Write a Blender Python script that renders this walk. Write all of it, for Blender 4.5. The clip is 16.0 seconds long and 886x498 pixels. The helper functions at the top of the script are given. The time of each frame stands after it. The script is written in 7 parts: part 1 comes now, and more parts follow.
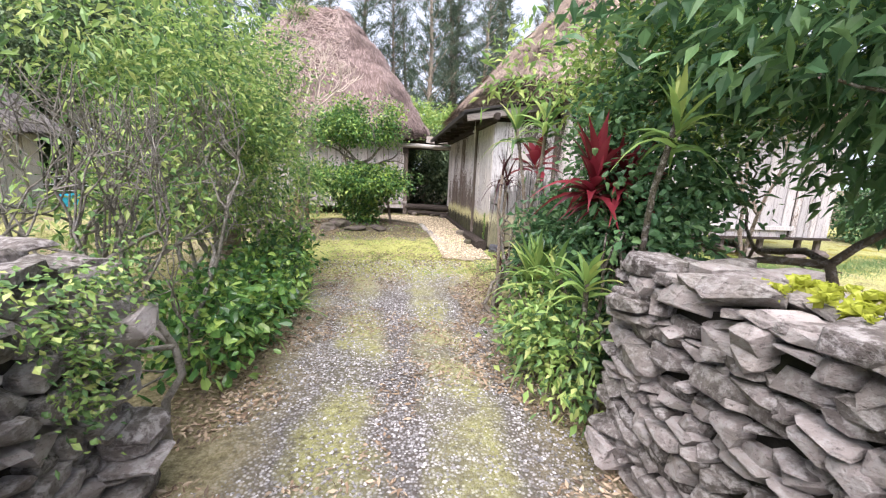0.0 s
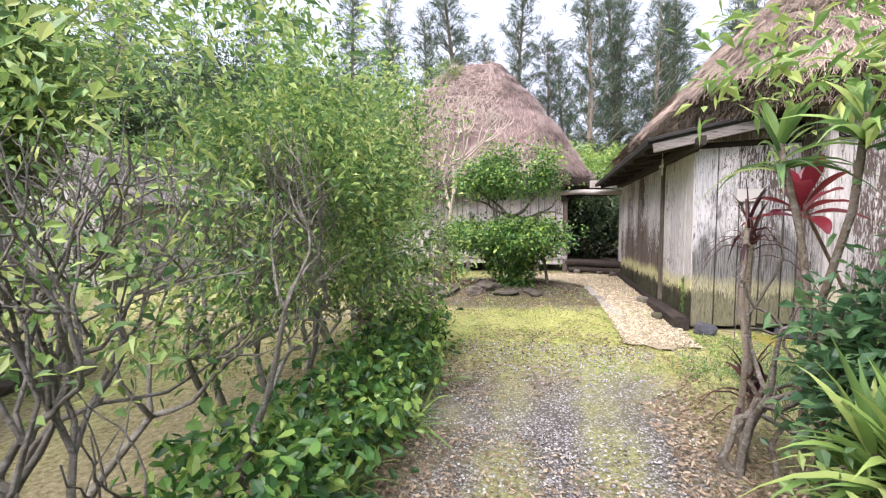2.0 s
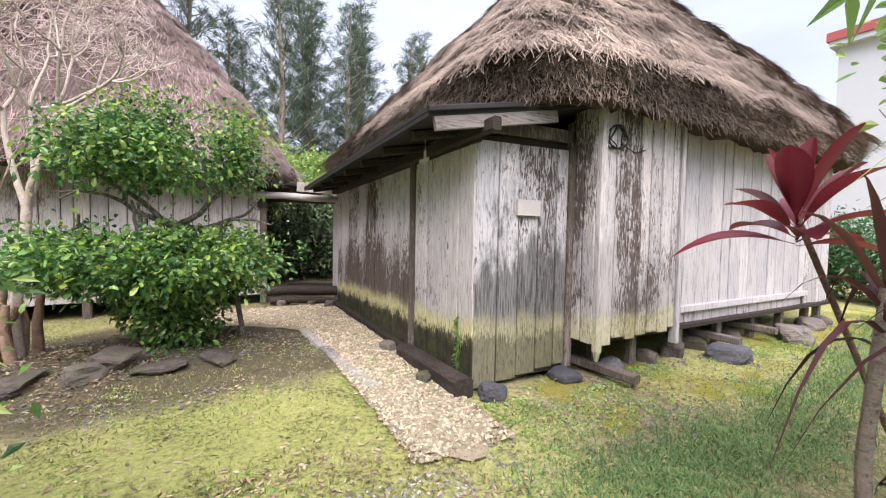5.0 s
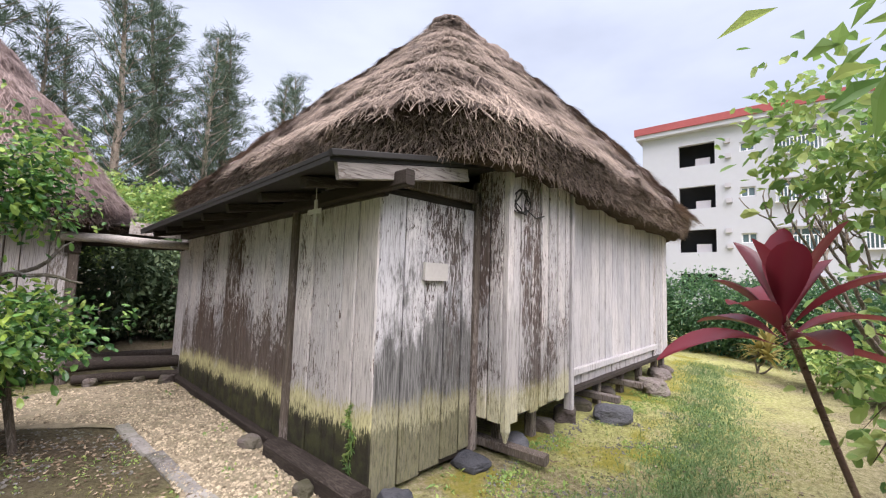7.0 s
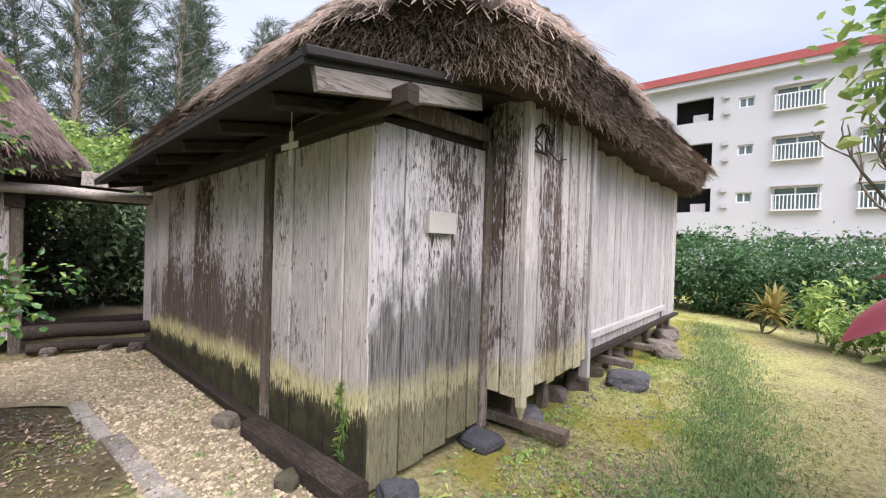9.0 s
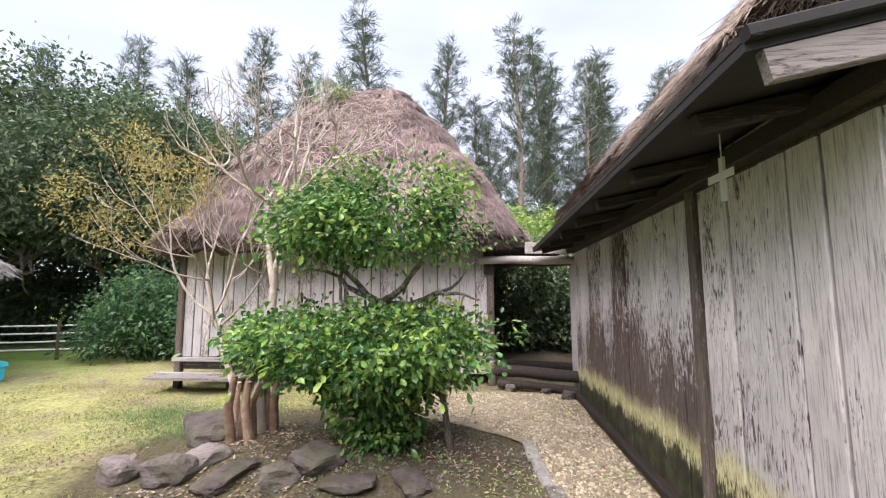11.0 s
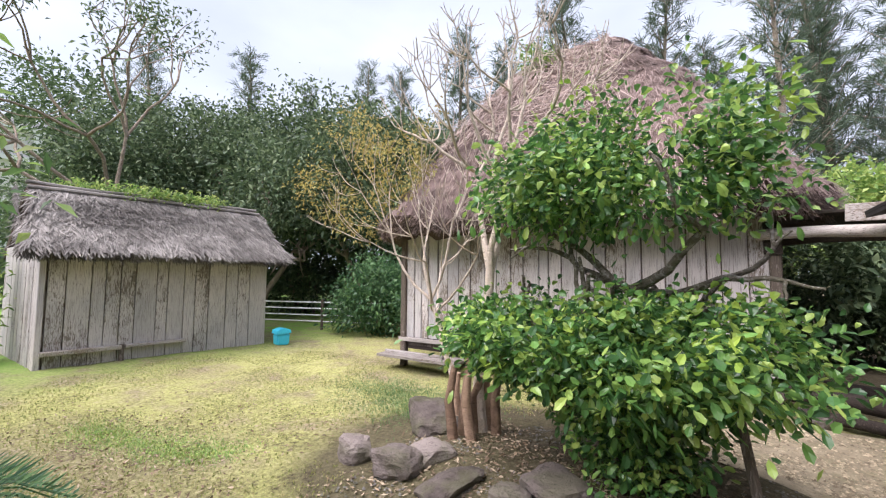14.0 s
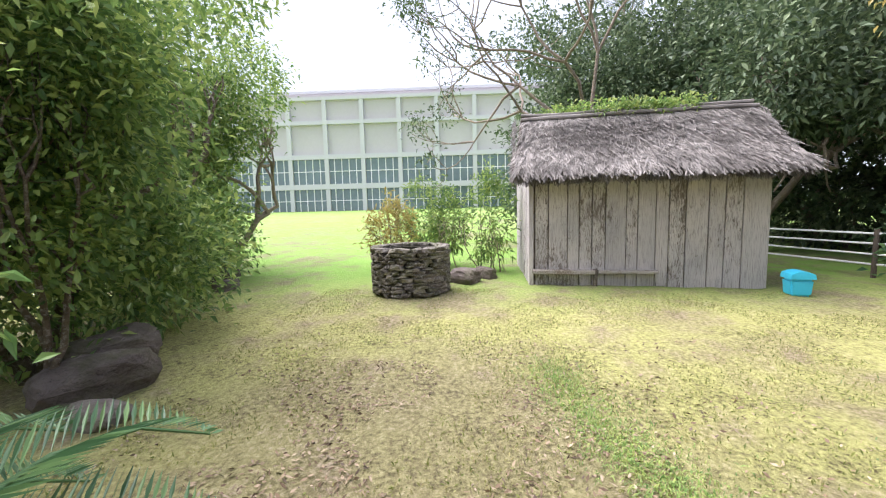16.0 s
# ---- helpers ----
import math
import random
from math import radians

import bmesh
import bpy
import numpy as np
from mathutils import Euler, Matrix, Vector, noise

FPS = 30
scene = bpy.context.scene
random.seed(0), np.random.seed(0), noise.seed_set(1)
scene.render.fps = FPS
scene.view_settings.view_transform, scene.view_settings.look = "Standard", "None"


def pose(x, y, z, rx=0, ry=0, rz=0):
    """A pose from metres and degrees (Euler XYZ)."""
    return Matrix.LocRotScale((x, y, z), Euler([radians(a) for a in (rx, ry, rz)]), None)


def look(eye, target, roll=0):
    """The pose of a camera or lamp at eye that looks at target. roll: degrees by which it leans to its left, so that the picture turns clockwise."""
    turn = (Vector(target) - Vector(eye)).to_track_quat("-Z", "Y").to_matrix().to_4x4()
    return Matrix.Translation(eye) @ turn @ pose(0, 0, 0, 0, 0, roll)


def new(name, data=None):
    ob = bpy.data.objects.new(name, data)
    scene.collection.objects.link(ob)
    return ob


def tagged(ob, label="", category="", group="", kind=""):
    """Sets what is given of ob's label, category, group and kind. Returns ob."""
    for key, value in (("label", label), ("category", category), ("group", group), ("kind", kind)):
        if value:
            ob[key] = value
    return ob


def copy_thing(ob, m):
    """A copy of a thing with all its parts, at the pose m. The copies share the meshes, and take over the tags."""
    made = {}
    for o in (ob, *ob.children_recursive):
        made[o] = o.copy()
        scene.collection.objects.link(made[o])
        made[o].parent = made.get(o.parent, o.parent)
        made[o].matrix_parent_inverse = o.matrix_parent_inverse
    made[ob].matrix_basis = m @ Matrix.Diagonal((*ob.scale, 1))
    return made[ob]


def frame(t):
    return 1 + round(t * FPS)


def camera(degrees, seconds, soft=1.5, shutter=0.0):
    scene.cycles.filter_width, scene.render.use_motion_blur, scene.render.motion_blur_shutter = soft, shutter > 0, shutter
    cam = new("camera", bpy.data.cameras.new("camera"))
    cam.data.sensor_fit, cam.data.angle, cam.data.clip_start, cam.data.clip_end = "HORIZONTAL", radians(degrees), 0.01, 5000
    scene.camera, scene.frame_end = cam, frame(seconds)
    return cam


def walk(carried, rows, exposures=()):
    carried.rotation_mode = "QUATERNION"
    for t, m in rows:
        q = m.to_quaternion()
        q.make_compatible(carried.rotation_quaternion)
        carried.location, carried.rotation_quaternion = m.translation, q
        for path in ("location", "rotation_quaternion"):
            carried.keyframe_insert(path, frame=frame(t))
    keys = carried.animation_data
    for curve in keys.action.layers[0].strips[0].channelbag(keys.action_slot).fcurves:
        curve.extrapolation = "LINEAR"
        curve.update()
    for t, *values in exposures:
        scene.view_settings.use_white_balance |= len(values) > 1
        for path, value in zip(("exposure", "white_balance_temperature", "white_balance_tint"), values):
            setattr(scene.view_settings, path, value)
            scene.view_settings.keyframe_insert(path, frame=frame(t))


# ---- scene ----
cam = camera(95.4, 16.0, soft=1.2)
PATH = [
    (0, (-0.076, 0.112, 1.54), (0.21, 2.054, 1.158), 2.7),
    (0.5, (-0.134, 0.434, 1.549), (-0.062, 2.398, 1.176), 2.2),
    (1, (-0.077, 0.771, 1.571), (-0.229, 2.736, 1.232), 0.7),
    (1.5, (-0.089, 1.08, 1.6), (-0.493, 3.027, 1.386), -0.5),
    (2, (-0.05, 1.412, 1.595), (-0.532, 3.348, 1.443), -0.7),
    (2.5, (0.006, 1.764, 1.594), (-0.424, 3.711, 1.443), 0.4),
    (3, (-0.024, 2.172, 1.589), (-0.325, 4.147, 1.481), 1.6),
    (3.5, (-0.044, 2.607, 1.591), (-0.126, 4.604, 1.506), 2.0),
    (4, (-0.144, 3.064, 1.607), (0.049, 5.052, 1.51), 3.0),
    (4.5, (-0.213, 3.483, 1.598), (0.403, 5.382, 1.47), 2.2),
    (5, (-0.173, 3.842, 1.589), (0.789, 5.593, 1.504), 1.0),
    (5.2, (-0.153, 3.96, 1.606), (0.929, 5.641, 1.552), 0.8),
    (7.3, (-0.074, 4.399, 1.752), (1.389, 5.752, 1.92), 1.8),
    (7.5, (-0.063, 4.409, 1.763), (1.408, 5.757, 1.899), 2.0),
    (8, (0.031, 4.455, 1.716), (1.525, 5.782, 1.79), 2.2),
    (8.5, (0.151, 4.611, 1.664), (1.657, 5.927, 1.684), 2.3),
    (9, (0.238, 4.84, 1.672), (1.737, 6.163, 1.649), 1.7),
    (9.5, (0.306, 5.024, 1.649), (1.546, 6.592, 1.615), 1.3),
    (10, (0.305, 5.134, 1.681), (0.932, 7.033, 1.701), 0.3),
    (10.2, (0.263, 5.146, 1.681), (0.619, 7.114, 1.743), -0.0),
    (12.3, (0.44, 5.289, 1.772), (0.062, 7.226, 2.096), -0.0),
    (12.5, (0.447, 5.312, 1.763), (0.043, 7.242, 2.093), 0.0),
    (13, (0.398, 5.403, 1.774), (-0.11, 7.31, 2.097), 0.2),
    (13.5, (0.145, 5.599, 1.736), (-0.6, 7.438, 1.989), 0.1),
    (14, (-0.184, 5.884, 1.676), (-1.269, 7.558, 1.818), 0.4),
    (14.5, (-0.58, 6.233, 1.626), (-2.01, 7.63, 1.67), 0.4),
    (15, (-0.996, 6.468, 1.609), (-2.724, 7.475, 1.56), 0.1),
    (15.5, (-1.4, 6.718, 1.572), (-3.341, 7.18, 1.441), -0.6),
    (16, (-1.858, 6.771, 1.604), (-3.841, 6.622, 1.392), -1.4),
]
EXPOSURES = [(t, stops, 6500, 21) for t, stops in ((0.0, 0.98), (3.5, 0.95), (5.0, 0.79), (7.5, 0.55), (9.0, 0.6), (10.0, 0.84), (12.5, 0.75), (14.0, 0.75), (15.5, 0.86), (16.0, 1.05))]
walk(cam, [(t, look(eye, target, roll)) for t, eye, target, roll in PATH], EXPOSURES)

# ---- sky, sun, exposure ----
SUN_EL, SUN_AZ = radians(60), radians(206)
world = bpy.data.worlds.new("overcast_sky")
scene.world = world
world.use_nodes = True
wt = world.node_tree
wt.nodes.clear()
w_out = wt.nodes.new("ShaderNodeOutputWorld")
w_bg = wt.nodes.new("ShaderNodeBackground")
w_sky = wt.nodes.new("ShaderNodeTexSky")
w_sky.sky_type, w_sky.sun_disc = "NISHITA", False
w_sky.sun_elevation, w_sky.sun_rotation = SUN_EL, SUN_AZ
w_co = wt.nodes.new("ShaderNodeTexCoord")
w_map = wt.nodes.new("ShaderNodeMapping")
w_map.inputs["Scale"].default_value = (1.0, 1.0, 2.6)
w_noise = wt.nodes.new("ShaderNodeTexNoise")
w_noise.inputs["Scale"].default_value, w_noise.inputs["Detail"].default_value = 1.7, 6.0
w_ramp = wt.nodes.new("ShaderNodeValToRGB")
w_ramp.color_ramp.elements[0].position, w_ramp.color_ramp.elements[1].position = 0.30, 0.62
w_ramp.color_ramp.elements[0].color = (0.70, 0.70, 0.70, 1)
w_mix = wt.nodes.new("ShaderNodeMix")
w_mix.data_type = "RGBA"
w_mix.inputs["B"].default_value = (9.3, 10.7, 12.5, 1)
wt.links.new(w_co.outputs["Generated"], w_map.inputs["Vector"])
wt.links.new(w_map.outputs["Vector"], w_noise.inputs["Vector"])
wt.links.new(w_noise.outputs["Fac"], w_ramp.inputs["Fac"])
wt.links.new(w_ramp.outputs["Color"], w_mix.inputs["Factor"])
wt.links.new(w_sky.outputs["Color"], w_mix.inputs["A"])
wt.links.new(w_mix.outputs["Result"], w_bg.inputs["Color"])
wt.links.new(w_bg.outputs["Background"], w_out.inputs["Surface"])
w_bg.inputs["Strength"].default_value = 0.063

sun_data = bpy.data.lights.new("sun", "SUN")
sun_data.energy, sun_data.angle, sun_data.color = 5.2, radians(68), (1.0, 0.985, 0.965)
sun = new("sun", sun_data)
sun.matrix_world = look((0, 0, 30), (0 - 10 * math.sin(SUN_AZ), 0 - 10 * math.cos(SUN_AZ), 30 - 10 * math.tan(SUN_EL)))

# ---- materials ----
class Nodes:
    """A small builder for one node material."""

    def __init__(self, name):
        self.m = bpy.data.materials.new(name)
        self.m.use_nodes = True
        self.t = self.m.node_tree
        self.t.nodes.clear()
        self.out = self.t.nodes.new("ShaderNodeOutputMaterial")

    def node(self, kind, sets=(), **links):
        n = self.t.nodes.new(kind)
        for k, v in dict(sets).items():
            if k in ("data_type", "blend_type", "operation", "distance", "feature", "noise_dimensions", "interpolation_type"):
                if k == "data_type": n.data_type = v
                elif k == "blend_type": n.blend_type = v
                elif k == "operation": n.operation = v
                elif k == "distance": n.distance = v
                elif k == "feature": n.feature = v
                elif k == "interpolation_type": n.interpolation_type = v
        for k, v in links.items():
            self.put(n, k.replace("_", " "), v)
        return n

    def put(self, n, socket, v):
        if isinstance(v, bpy.types.NodeSocket):
            self.t.links.new(v, n.inputs[socket])
        else:
            n.inputs[socket].default_value = v

    def pos(self):
        return self.node("ShaderNodeNewGeometry").outputs["Position"]

    def random(self):
        return self.node("ShaderNodeObjectInfo").outputs["Random"]

    def island(self):
        return self.node("ShaderNodeNewGeometry").outputs["Random Per Island"]

    def _vm(self, op, a, b):
        n = self.t.nodes.new("ShaderNodeVectorMath")
        n.operation = op
        for i, v in enumerate((a, b)):
            if isinstance(v, bpy.types.NodeSocket): self.t.links.new(v, n.inputs[i])
            else: n.inputs[i].default_value = v
        return n.outputs[0]

    def math(self, op, a, b=0.0, clamp=False):
        n = self.t.nodes.new("ShaderNodeMath")
        n.operation, n.use_clamp = op, clamp
        for i, v in enumerate((a, b)):
            if isinstance(v, bpy.types.NodeSocket): self.t.links.new(v, n.inputs[i])
            else: n.inputs[i].default_value = v
        return n.outputs[0]

    def noise(self, vec, scale, detail=4.0, rough=0.55):
        n = self.node("ShaderNodeTexNoise", Vector=vec, Scale=scale, Detail=detail, Roughness=rough)
        return n.outputs["Fac"]

    def ramp(self, fac, *stops):
        n = self.t.nodes.new("ShaderNodeValToRGB")
        self.t.links.new(fac, n.inputs["Fac"])
        e = n.color_ramp.elements
        while len(e) < len(stops):
            e.new(0.5)
        for el, (p, c) in zip(e, stops):
            el.position = p
            el.color = (c, c, c, 1) if isinstance(c, (int, float)) else (*c, 1)
        return n.outputs["Color"]

    def mix(self, fac, a, b, blend="MIX"):
        n = self.t.nodes.new("ShaderNodeMix")
        n.data_type, n.blend_type = "RGBA", blend
        for k, v in (("Factor", fac), ("A", a), ("B", b)):
            if isinstance(v, bpy.types.NodeSocket): self.t.links.new(v, n.inputs[k])
            elif k == "Factor": n.inputs[k].default_value = v
            else: n.inputs[k].default_value = (*v, 1)
        return n.outputs["Result"]

    def xyz(self, v):
        n = self.t.nodes.new("ShaderNodeSeparateXYZ")
        self.t.links.new(v, n.inputs[0])
        return n.outputs

    def done(self, color, rough=0.8, bump=None, strength=0.4, dist=0.01, metal=0.0, translucent=0.0, spec=0.3):
        p = self.t.nodes.new("ShaderNodeBsdfPrincipled")
        self.put(p, "Base Color", color if isinstance(color, bpy.types.NodeSocket) else (*color, 1))
        self.put(p, "Roughness", rough)
        p.inputs["Metallic"].default_value = metal
        p.inputs["Specular IOR Level"].default_value = spec
        if bump is not None:
            b = self.t.nodes.new("ShaderNodeBump")
            b.inputs["Strength"].default_value, b.inputs["Distance"].default_value = strength, dist
            self.t.links.new(bump, b.inputs["Height"])
            self.t.links.new(b.outputs[0], p.inputs["Normal"])
        last = p.outputs[0]
        if translucent:
            tr = self.t.nodes.new("ShaderNodeBsdfTranslucent")
            self.put(tr, "Color", color if isinstance(color, bpy.types.NodeSocket) else (*color, 1))
            ms = self.t.nodes.new("ShaderNodeMixShader")
            ms.inputs[0].default_value = translucent
            self.t.links.new(last, ms.inputs[1])
            self.t.links.new(tr.outputs[0], ms.inputs[2])
            last = ms.outputs[0]
        self.t.links.new(last, self.out.inputs["Surface"])
        return self.m


BAND_TOP, BAND_LOW, BAND_FALL = 0.385, 0.32, 0.035


def board_material(name, pale, dark, cover, lichen=0.0, damp=0.0, axis=2, soot=0.0, worn=None):
    """Old weathered boards: a flaking pale grey wash over dark wood, grain along the given axis; lichen, damp and black algae low down."""
    n = Nodes(name)
    p, r = n.pos(), n.random()
    off = n._vm("ADD", p, n._vm("MULTIPLY", n.node("ShaderNodeCombineXYZ", X=r, Y=r, Z=r).outputs[0], (13.0, 7.0, 31.0)))

    def stretched(k, scale, detail, rough=0.6):
        s = [1.0, 1.0, 1.0]
        s[axis] = k
        return n.noise(n._vm("MULTIPLY", off, tuple(s)), scale, detail, rough)

    grain = stretched(0.04, 120, 5, 0.7)
    flake = stretched(0.17, 85, 7, 0.70)
    lump = stretched(0.30, 13, 5, 0.65)
    big = n.noise(n._vm("MULTIPLY", p, (1.0, 1.0, 0.6)), 1.5, 3)
    patch = n.noise(off, 0.9, 2)
    level = n.math("ADD", n.math("MULTIPLY", big, 0.52), n.math("ADD", n.math("MULTIPLY", flake, 0.86), n.math("MULTIPLY", lump, 0.36)))
    level = n.math("ADD", level, n.math("MULTIPLY", n.math("SUBTRACT", r, 0.5), 0.18))
    level = n.math("ADD", level, cover - 0.62)
    if worn:
        sy = n.math("ADD", n.xyz(p)[1], n.math("MULTIPLY", n.math("SUBTRACT", lump, 0.5), 1.2))
        sz = n.math("ADD", n.xyz(p)[2], n.math("MULTIPLY", n.math("SUBTRACT", flake, 0.5), 0.9))
        stain = n.math("MULTIPLY", n.ramp(n.math("MULTIPLY", sy, 0.1), (worn[0] * 0.1, 0.0), (worn[0] * 0.1 + 0.02, 1.0)), n.ramp(n.math("MULTIPLY", sz, 0.4), (worn[1] * 0.4, 1.0), (worn[1] * 0.4 + 0.22, 0.0)))
        level = n.math("SUBTRACT", level, n.math("MULTIPLY", stain, 0.20))
    peel = n.ramp(level, (0.66, 0.0), (0.715, 1.0))
    wood = n.mix(n.ramp(grain, (0.3, 0.0), (0.7, 1.0)), tuple(c * 0.45 for c in dark), tuple(c * 1.7 for c in dark))
    wash = n.mix(n.ramp(patch, (0.3, 0.0), (0.7, 1.0)), pale, tuple(c * f for c, f in zip(pale, (0.70, 0.73, 0.78))))
    wash = n.mix(n.math("MULTIPLY", r, 0.35), wash, tuple(c * 0.55 for c in pale))
    wash = n.mix(n.ramp(grain, (0.36, 0.85), (0.50, 0.0)), wash, tuple(c * 0.30 for c in pale))
    col = n.mix(peel, wood, wash)
    rough = n.math("ADD", 0.72, n.math("MULTIPLY", flake, 0.2))
    z = n.xyz(p)[2]
    wob = n.math("MULTIPLY", n.math("SUBTRACT", n.noise(n._vm("MULTIPLY", p, (1, 1, 0.4)), 5, 4), 0.5), 0.26)
    zz = n.math("ADD", n.math("ADD", z, wob), n.math("MULTIPLY", n.math("SUBTRACT", flake, 0.5), 0.48))
    zz = n.math("ADD", zz, n.math("MULTIPLY", n.math("SUBTRACT", n.xyz(p)[1], 7.7), BAND_FALL))
    if soot:
        low = n.ramp(n.math("MULTIPLY", zz, 0.5), (0.35, 0.34), (0.80, 0.0))
        dirt = n.ramp(n.math("ADD", n.math("ADD", n.math("ADD", n.math("MULTIPLY", lump, 0.7), n.math("MULTIPLY", flake, 0.5)), n.math("MULTIPLY", big, 0.5)), low), (0.87, 0.0), (1.06, 0.9))
        col = n.mix(n.math("MULTIPLY", dirt, soot), col, n.mix(n.ramp(grain, (0.38, 0.0), (0.62, 1.0)), (0.022, 0.022, 0.020), (0.19, 0.185, 0.175)))
    if lichen:
        band = n.ramp(n.math("MULTIPLY", zz, 0.5), (BAND_TOP, 1.0), (BAND_TOP + 0.05, 0.0))
        tint = n.mix(n.ramp(flake, (0.36, 0.85), (0.54, 0.0)), (0.56, 0.52, 0.27), (0.13, 0.12, 0.05))
        col = n.mix(n.math("MULTIPLY", band, lichen), col, tint)
    if damp:
        foot = n.ramp(n.math("MULTIPLY", zz, 0.5), (BAND_LOW, 1.0), (BAND_LOW + 0.03, 0.0))
        green = n.mix(n.ramp(n.noise(p, 9, 3), (0.4, 0), (0.65, 1)), (0.014, 0.012, 0.009), (0.040, 0.042, 0.017))
        col = n.mix(n.math("MULTIPLY", foot, damp), col, green)
    return n.done(col, rough, n.math("ADD", n.math("MULTIPLY", grain, 0.6), n.math("MULTIPLY", peel, 0.5)), 0.7, 0.006)


def leaf_material(name, *colors, rough=0.42, trans=0.38, spec=0.4):
    n = Nodes(name)
    i = n.island()
    stops = [(k / max(1, len(colors) - 1), c) for k, c in enumerate(colors)]
    col = n.ramp(i, *stops)
    tone = n.noise(n.pos(), 1.6, 3)
    col = n.mix(n.ramp(tone, (0.35, 0.35), (0.65, 0.0)), col, tuple(c * 0.45 for c in colors[0]))
    return n.done(col, rough, translucent=trans, spec=spec)


def straw_material(name, light, dark, moss=0.0, island=True):
    n = Nodes(name)
    p = n.pos()
    fine = n.noise(n._vm("MULTIPLY", p, (1, 1, 0.5)), 60, 4, 0.7)
    big = n.noise(p, 1.3, 4)
    if island:
        v = n.math("ADD", n.math("MULTIPLY", n.island(), 0.5), n.math("MULTIPLY", fine, 0.55))
    else:
        v = fine
    col = n.ramp(v, (0.2, dark), (0.5, tuple((a + b) / 2 for a, b in zip(light, dark))), (0.85, light))
    col = n.mix(n.ramp(big, (0.35, 0.55), (0.6, 0.0)), col, tuple(c * 0.6 for c in dark))
    if moss:
        col = n.mix(n.math("MULTIPLY", n.ramp(n.noise(p, 2.3, 4), (0.5, 0), (0.66, 1)), moss), col, (0.16, 0.17, 0.06))
    return n.done(col, 0.85, fine, 0.8, 0.02, spec=0.15)


def stone_material(name, a, b, moss=0.0, vary=True, lichen=True):
    n = Nodes(name)
    p = n.pos()
    r = n.random() if vary else n.island()
    off = n._vm("ADD", p, n.node("ShaderNodeCombineXYZ", X=n.math("MULTIPLY", r, 9.0), Y=r, Z=r).outputs[0])
    big, fine = n.noise(n._vm("MULTIPLY", off, (1.0, 1.0, 1.6)), 7, 6, 0.65), n.noise(n._vm("MULTIPLY", off, (1.0, 1.0, 2.4)), 38, 6, 0.75)
    col = n.mix(n.ramp(big, (0.32, 0), (0.68, 1)), a, b)
    col = n.mix(n.math("MULTIPLY", n.math("SUBTRACT", r, 0.35, True), 1.0), col, tuple(min(1, c * 2.1 + 0.05) for c in b))
    col = n.mix(n.ramp(fine, (0.30, 0.8), (0.46, 0.0)), col, tuple(c * 0.25 for c in a))
    if lichen:
        col = n.mix(n.ramp(n.noise(off, 26, 6, 0.7), (0.53 - 0.03 * lichen, 0), (0.66 - 0.03 * lichen, 0.5 + 0.12 * lichen)), col, (0.46, 0.435, 0.415))
    if moss:
        col = n.mix(n.math("MULTIPLY", n.ramp(n.noise(p, 4, 4), (0.45, 0), (0.6, 1)), moss), col, (0.09, 0.11, 0.025))
    return n.done(col, 0.85, n.math("ADD", n.math("MULTIPLY", big, 2.2), fine), 1.0, 0.02, spec=0.25)


def plain_material(name, color, rough=0.6, bump=0.0, scale=30, metal=0.0, vary=0.12, spec=0.3):
    n = Nodes(name)
    p = n.pos()
    f = n.noise(p, scale, 4)
    g = n.noise(p, scale * 0.07, 3)
    col = n.mix(n.ramp(f, (0.35, vary), (0.65, 0)), color, tuple(c * 0.6 for c in color))
    col = n.mix(n.ramp(g, (0.35, vary), (0.65, 0)), col, tuple(c * 0.55 for c in color))
    return n.done(col, rough, f, bump or 0.05, 0.01, metal=metal, spec=spec)


M = {}
M["board_lean"] = board_material("board_lean", (0.76, 0.70, 0.67), (0.09, 0.062, 0.048), 0.53, lichen=0.9, damp=0.97, soot=0.3, worn=(7.75, 1.0))
M["board_panel"] = board_material("board_panel", (0.74, 0.70, 0.685), (0.085, 0.068, 0.06), 0.52, lichen=0.45, damp=0.5, soot=1.0)
M["board_nose"] = board_material("board_nose", (0.72, 0.665, 0.635), (0.095, 0.07, 0.06), 0.48, lichen=0.55, soot=0.35)
M["board_front"] = board_material("board_front", (0.60, 0.56, 0.55), (0.2, 0.165, 0.15), 0.66)
M["board_kitchen"] = board_material("board_kitchen", (0.64, 0.59, 0.57), (0.2, 0.165, 0.14), 0.56)
M["board_shed"] = board_material("board_shed", (0.62, 0.57, 0.555), (0.16, 0.135, 0.12), 0.55)
M["timber_dark"] = board_material("timber_dark", (0.10, 0.082, 0.07), (0.034, 0.026, 0.021), 0.3, axis=0)
M["timber_pale"] = board_material("timber_pale", (0.48, 0.43, 0.39), (0.20, 0.16, 0.13), 0.55, axis=0)
M["timber_mid"] = board_material("timber_mid", (0.34, 0.30, 0.27), (0.11, 0.085, 0.07), 0.45, axis=0)
M["timber_up"] = board_material("timber_up", (0.30, 0.25, 0.22), (0.10, 0.08, 0.065), 0.4)
M["timber_foot"] = board_material("timber_foot", (0.085, 0.066, 0.054), (0.028, 0.021, 0.017), 0.35, axis=1)
M["roof_sheet"] = plain_material("roof_sheet", (0.032, 0.029, 0.027), 0.7, 0.3, 22, vary=0.5)
M["thatch"] = straw_material("thatch", (0.36, 0.285, 0.25), (0.09, 0.066, 0.056), 0.2, island=False)
M["straw"] = straw_material("straw", (0.56, 0.44, 0.35), (0.085, 0.062, 0.052))
M["thatch_red"] = straw_material("thatch_red", (0.28, 0.20, 0.18), (0.075, 0.052, 0.047), 0.1, island=False)
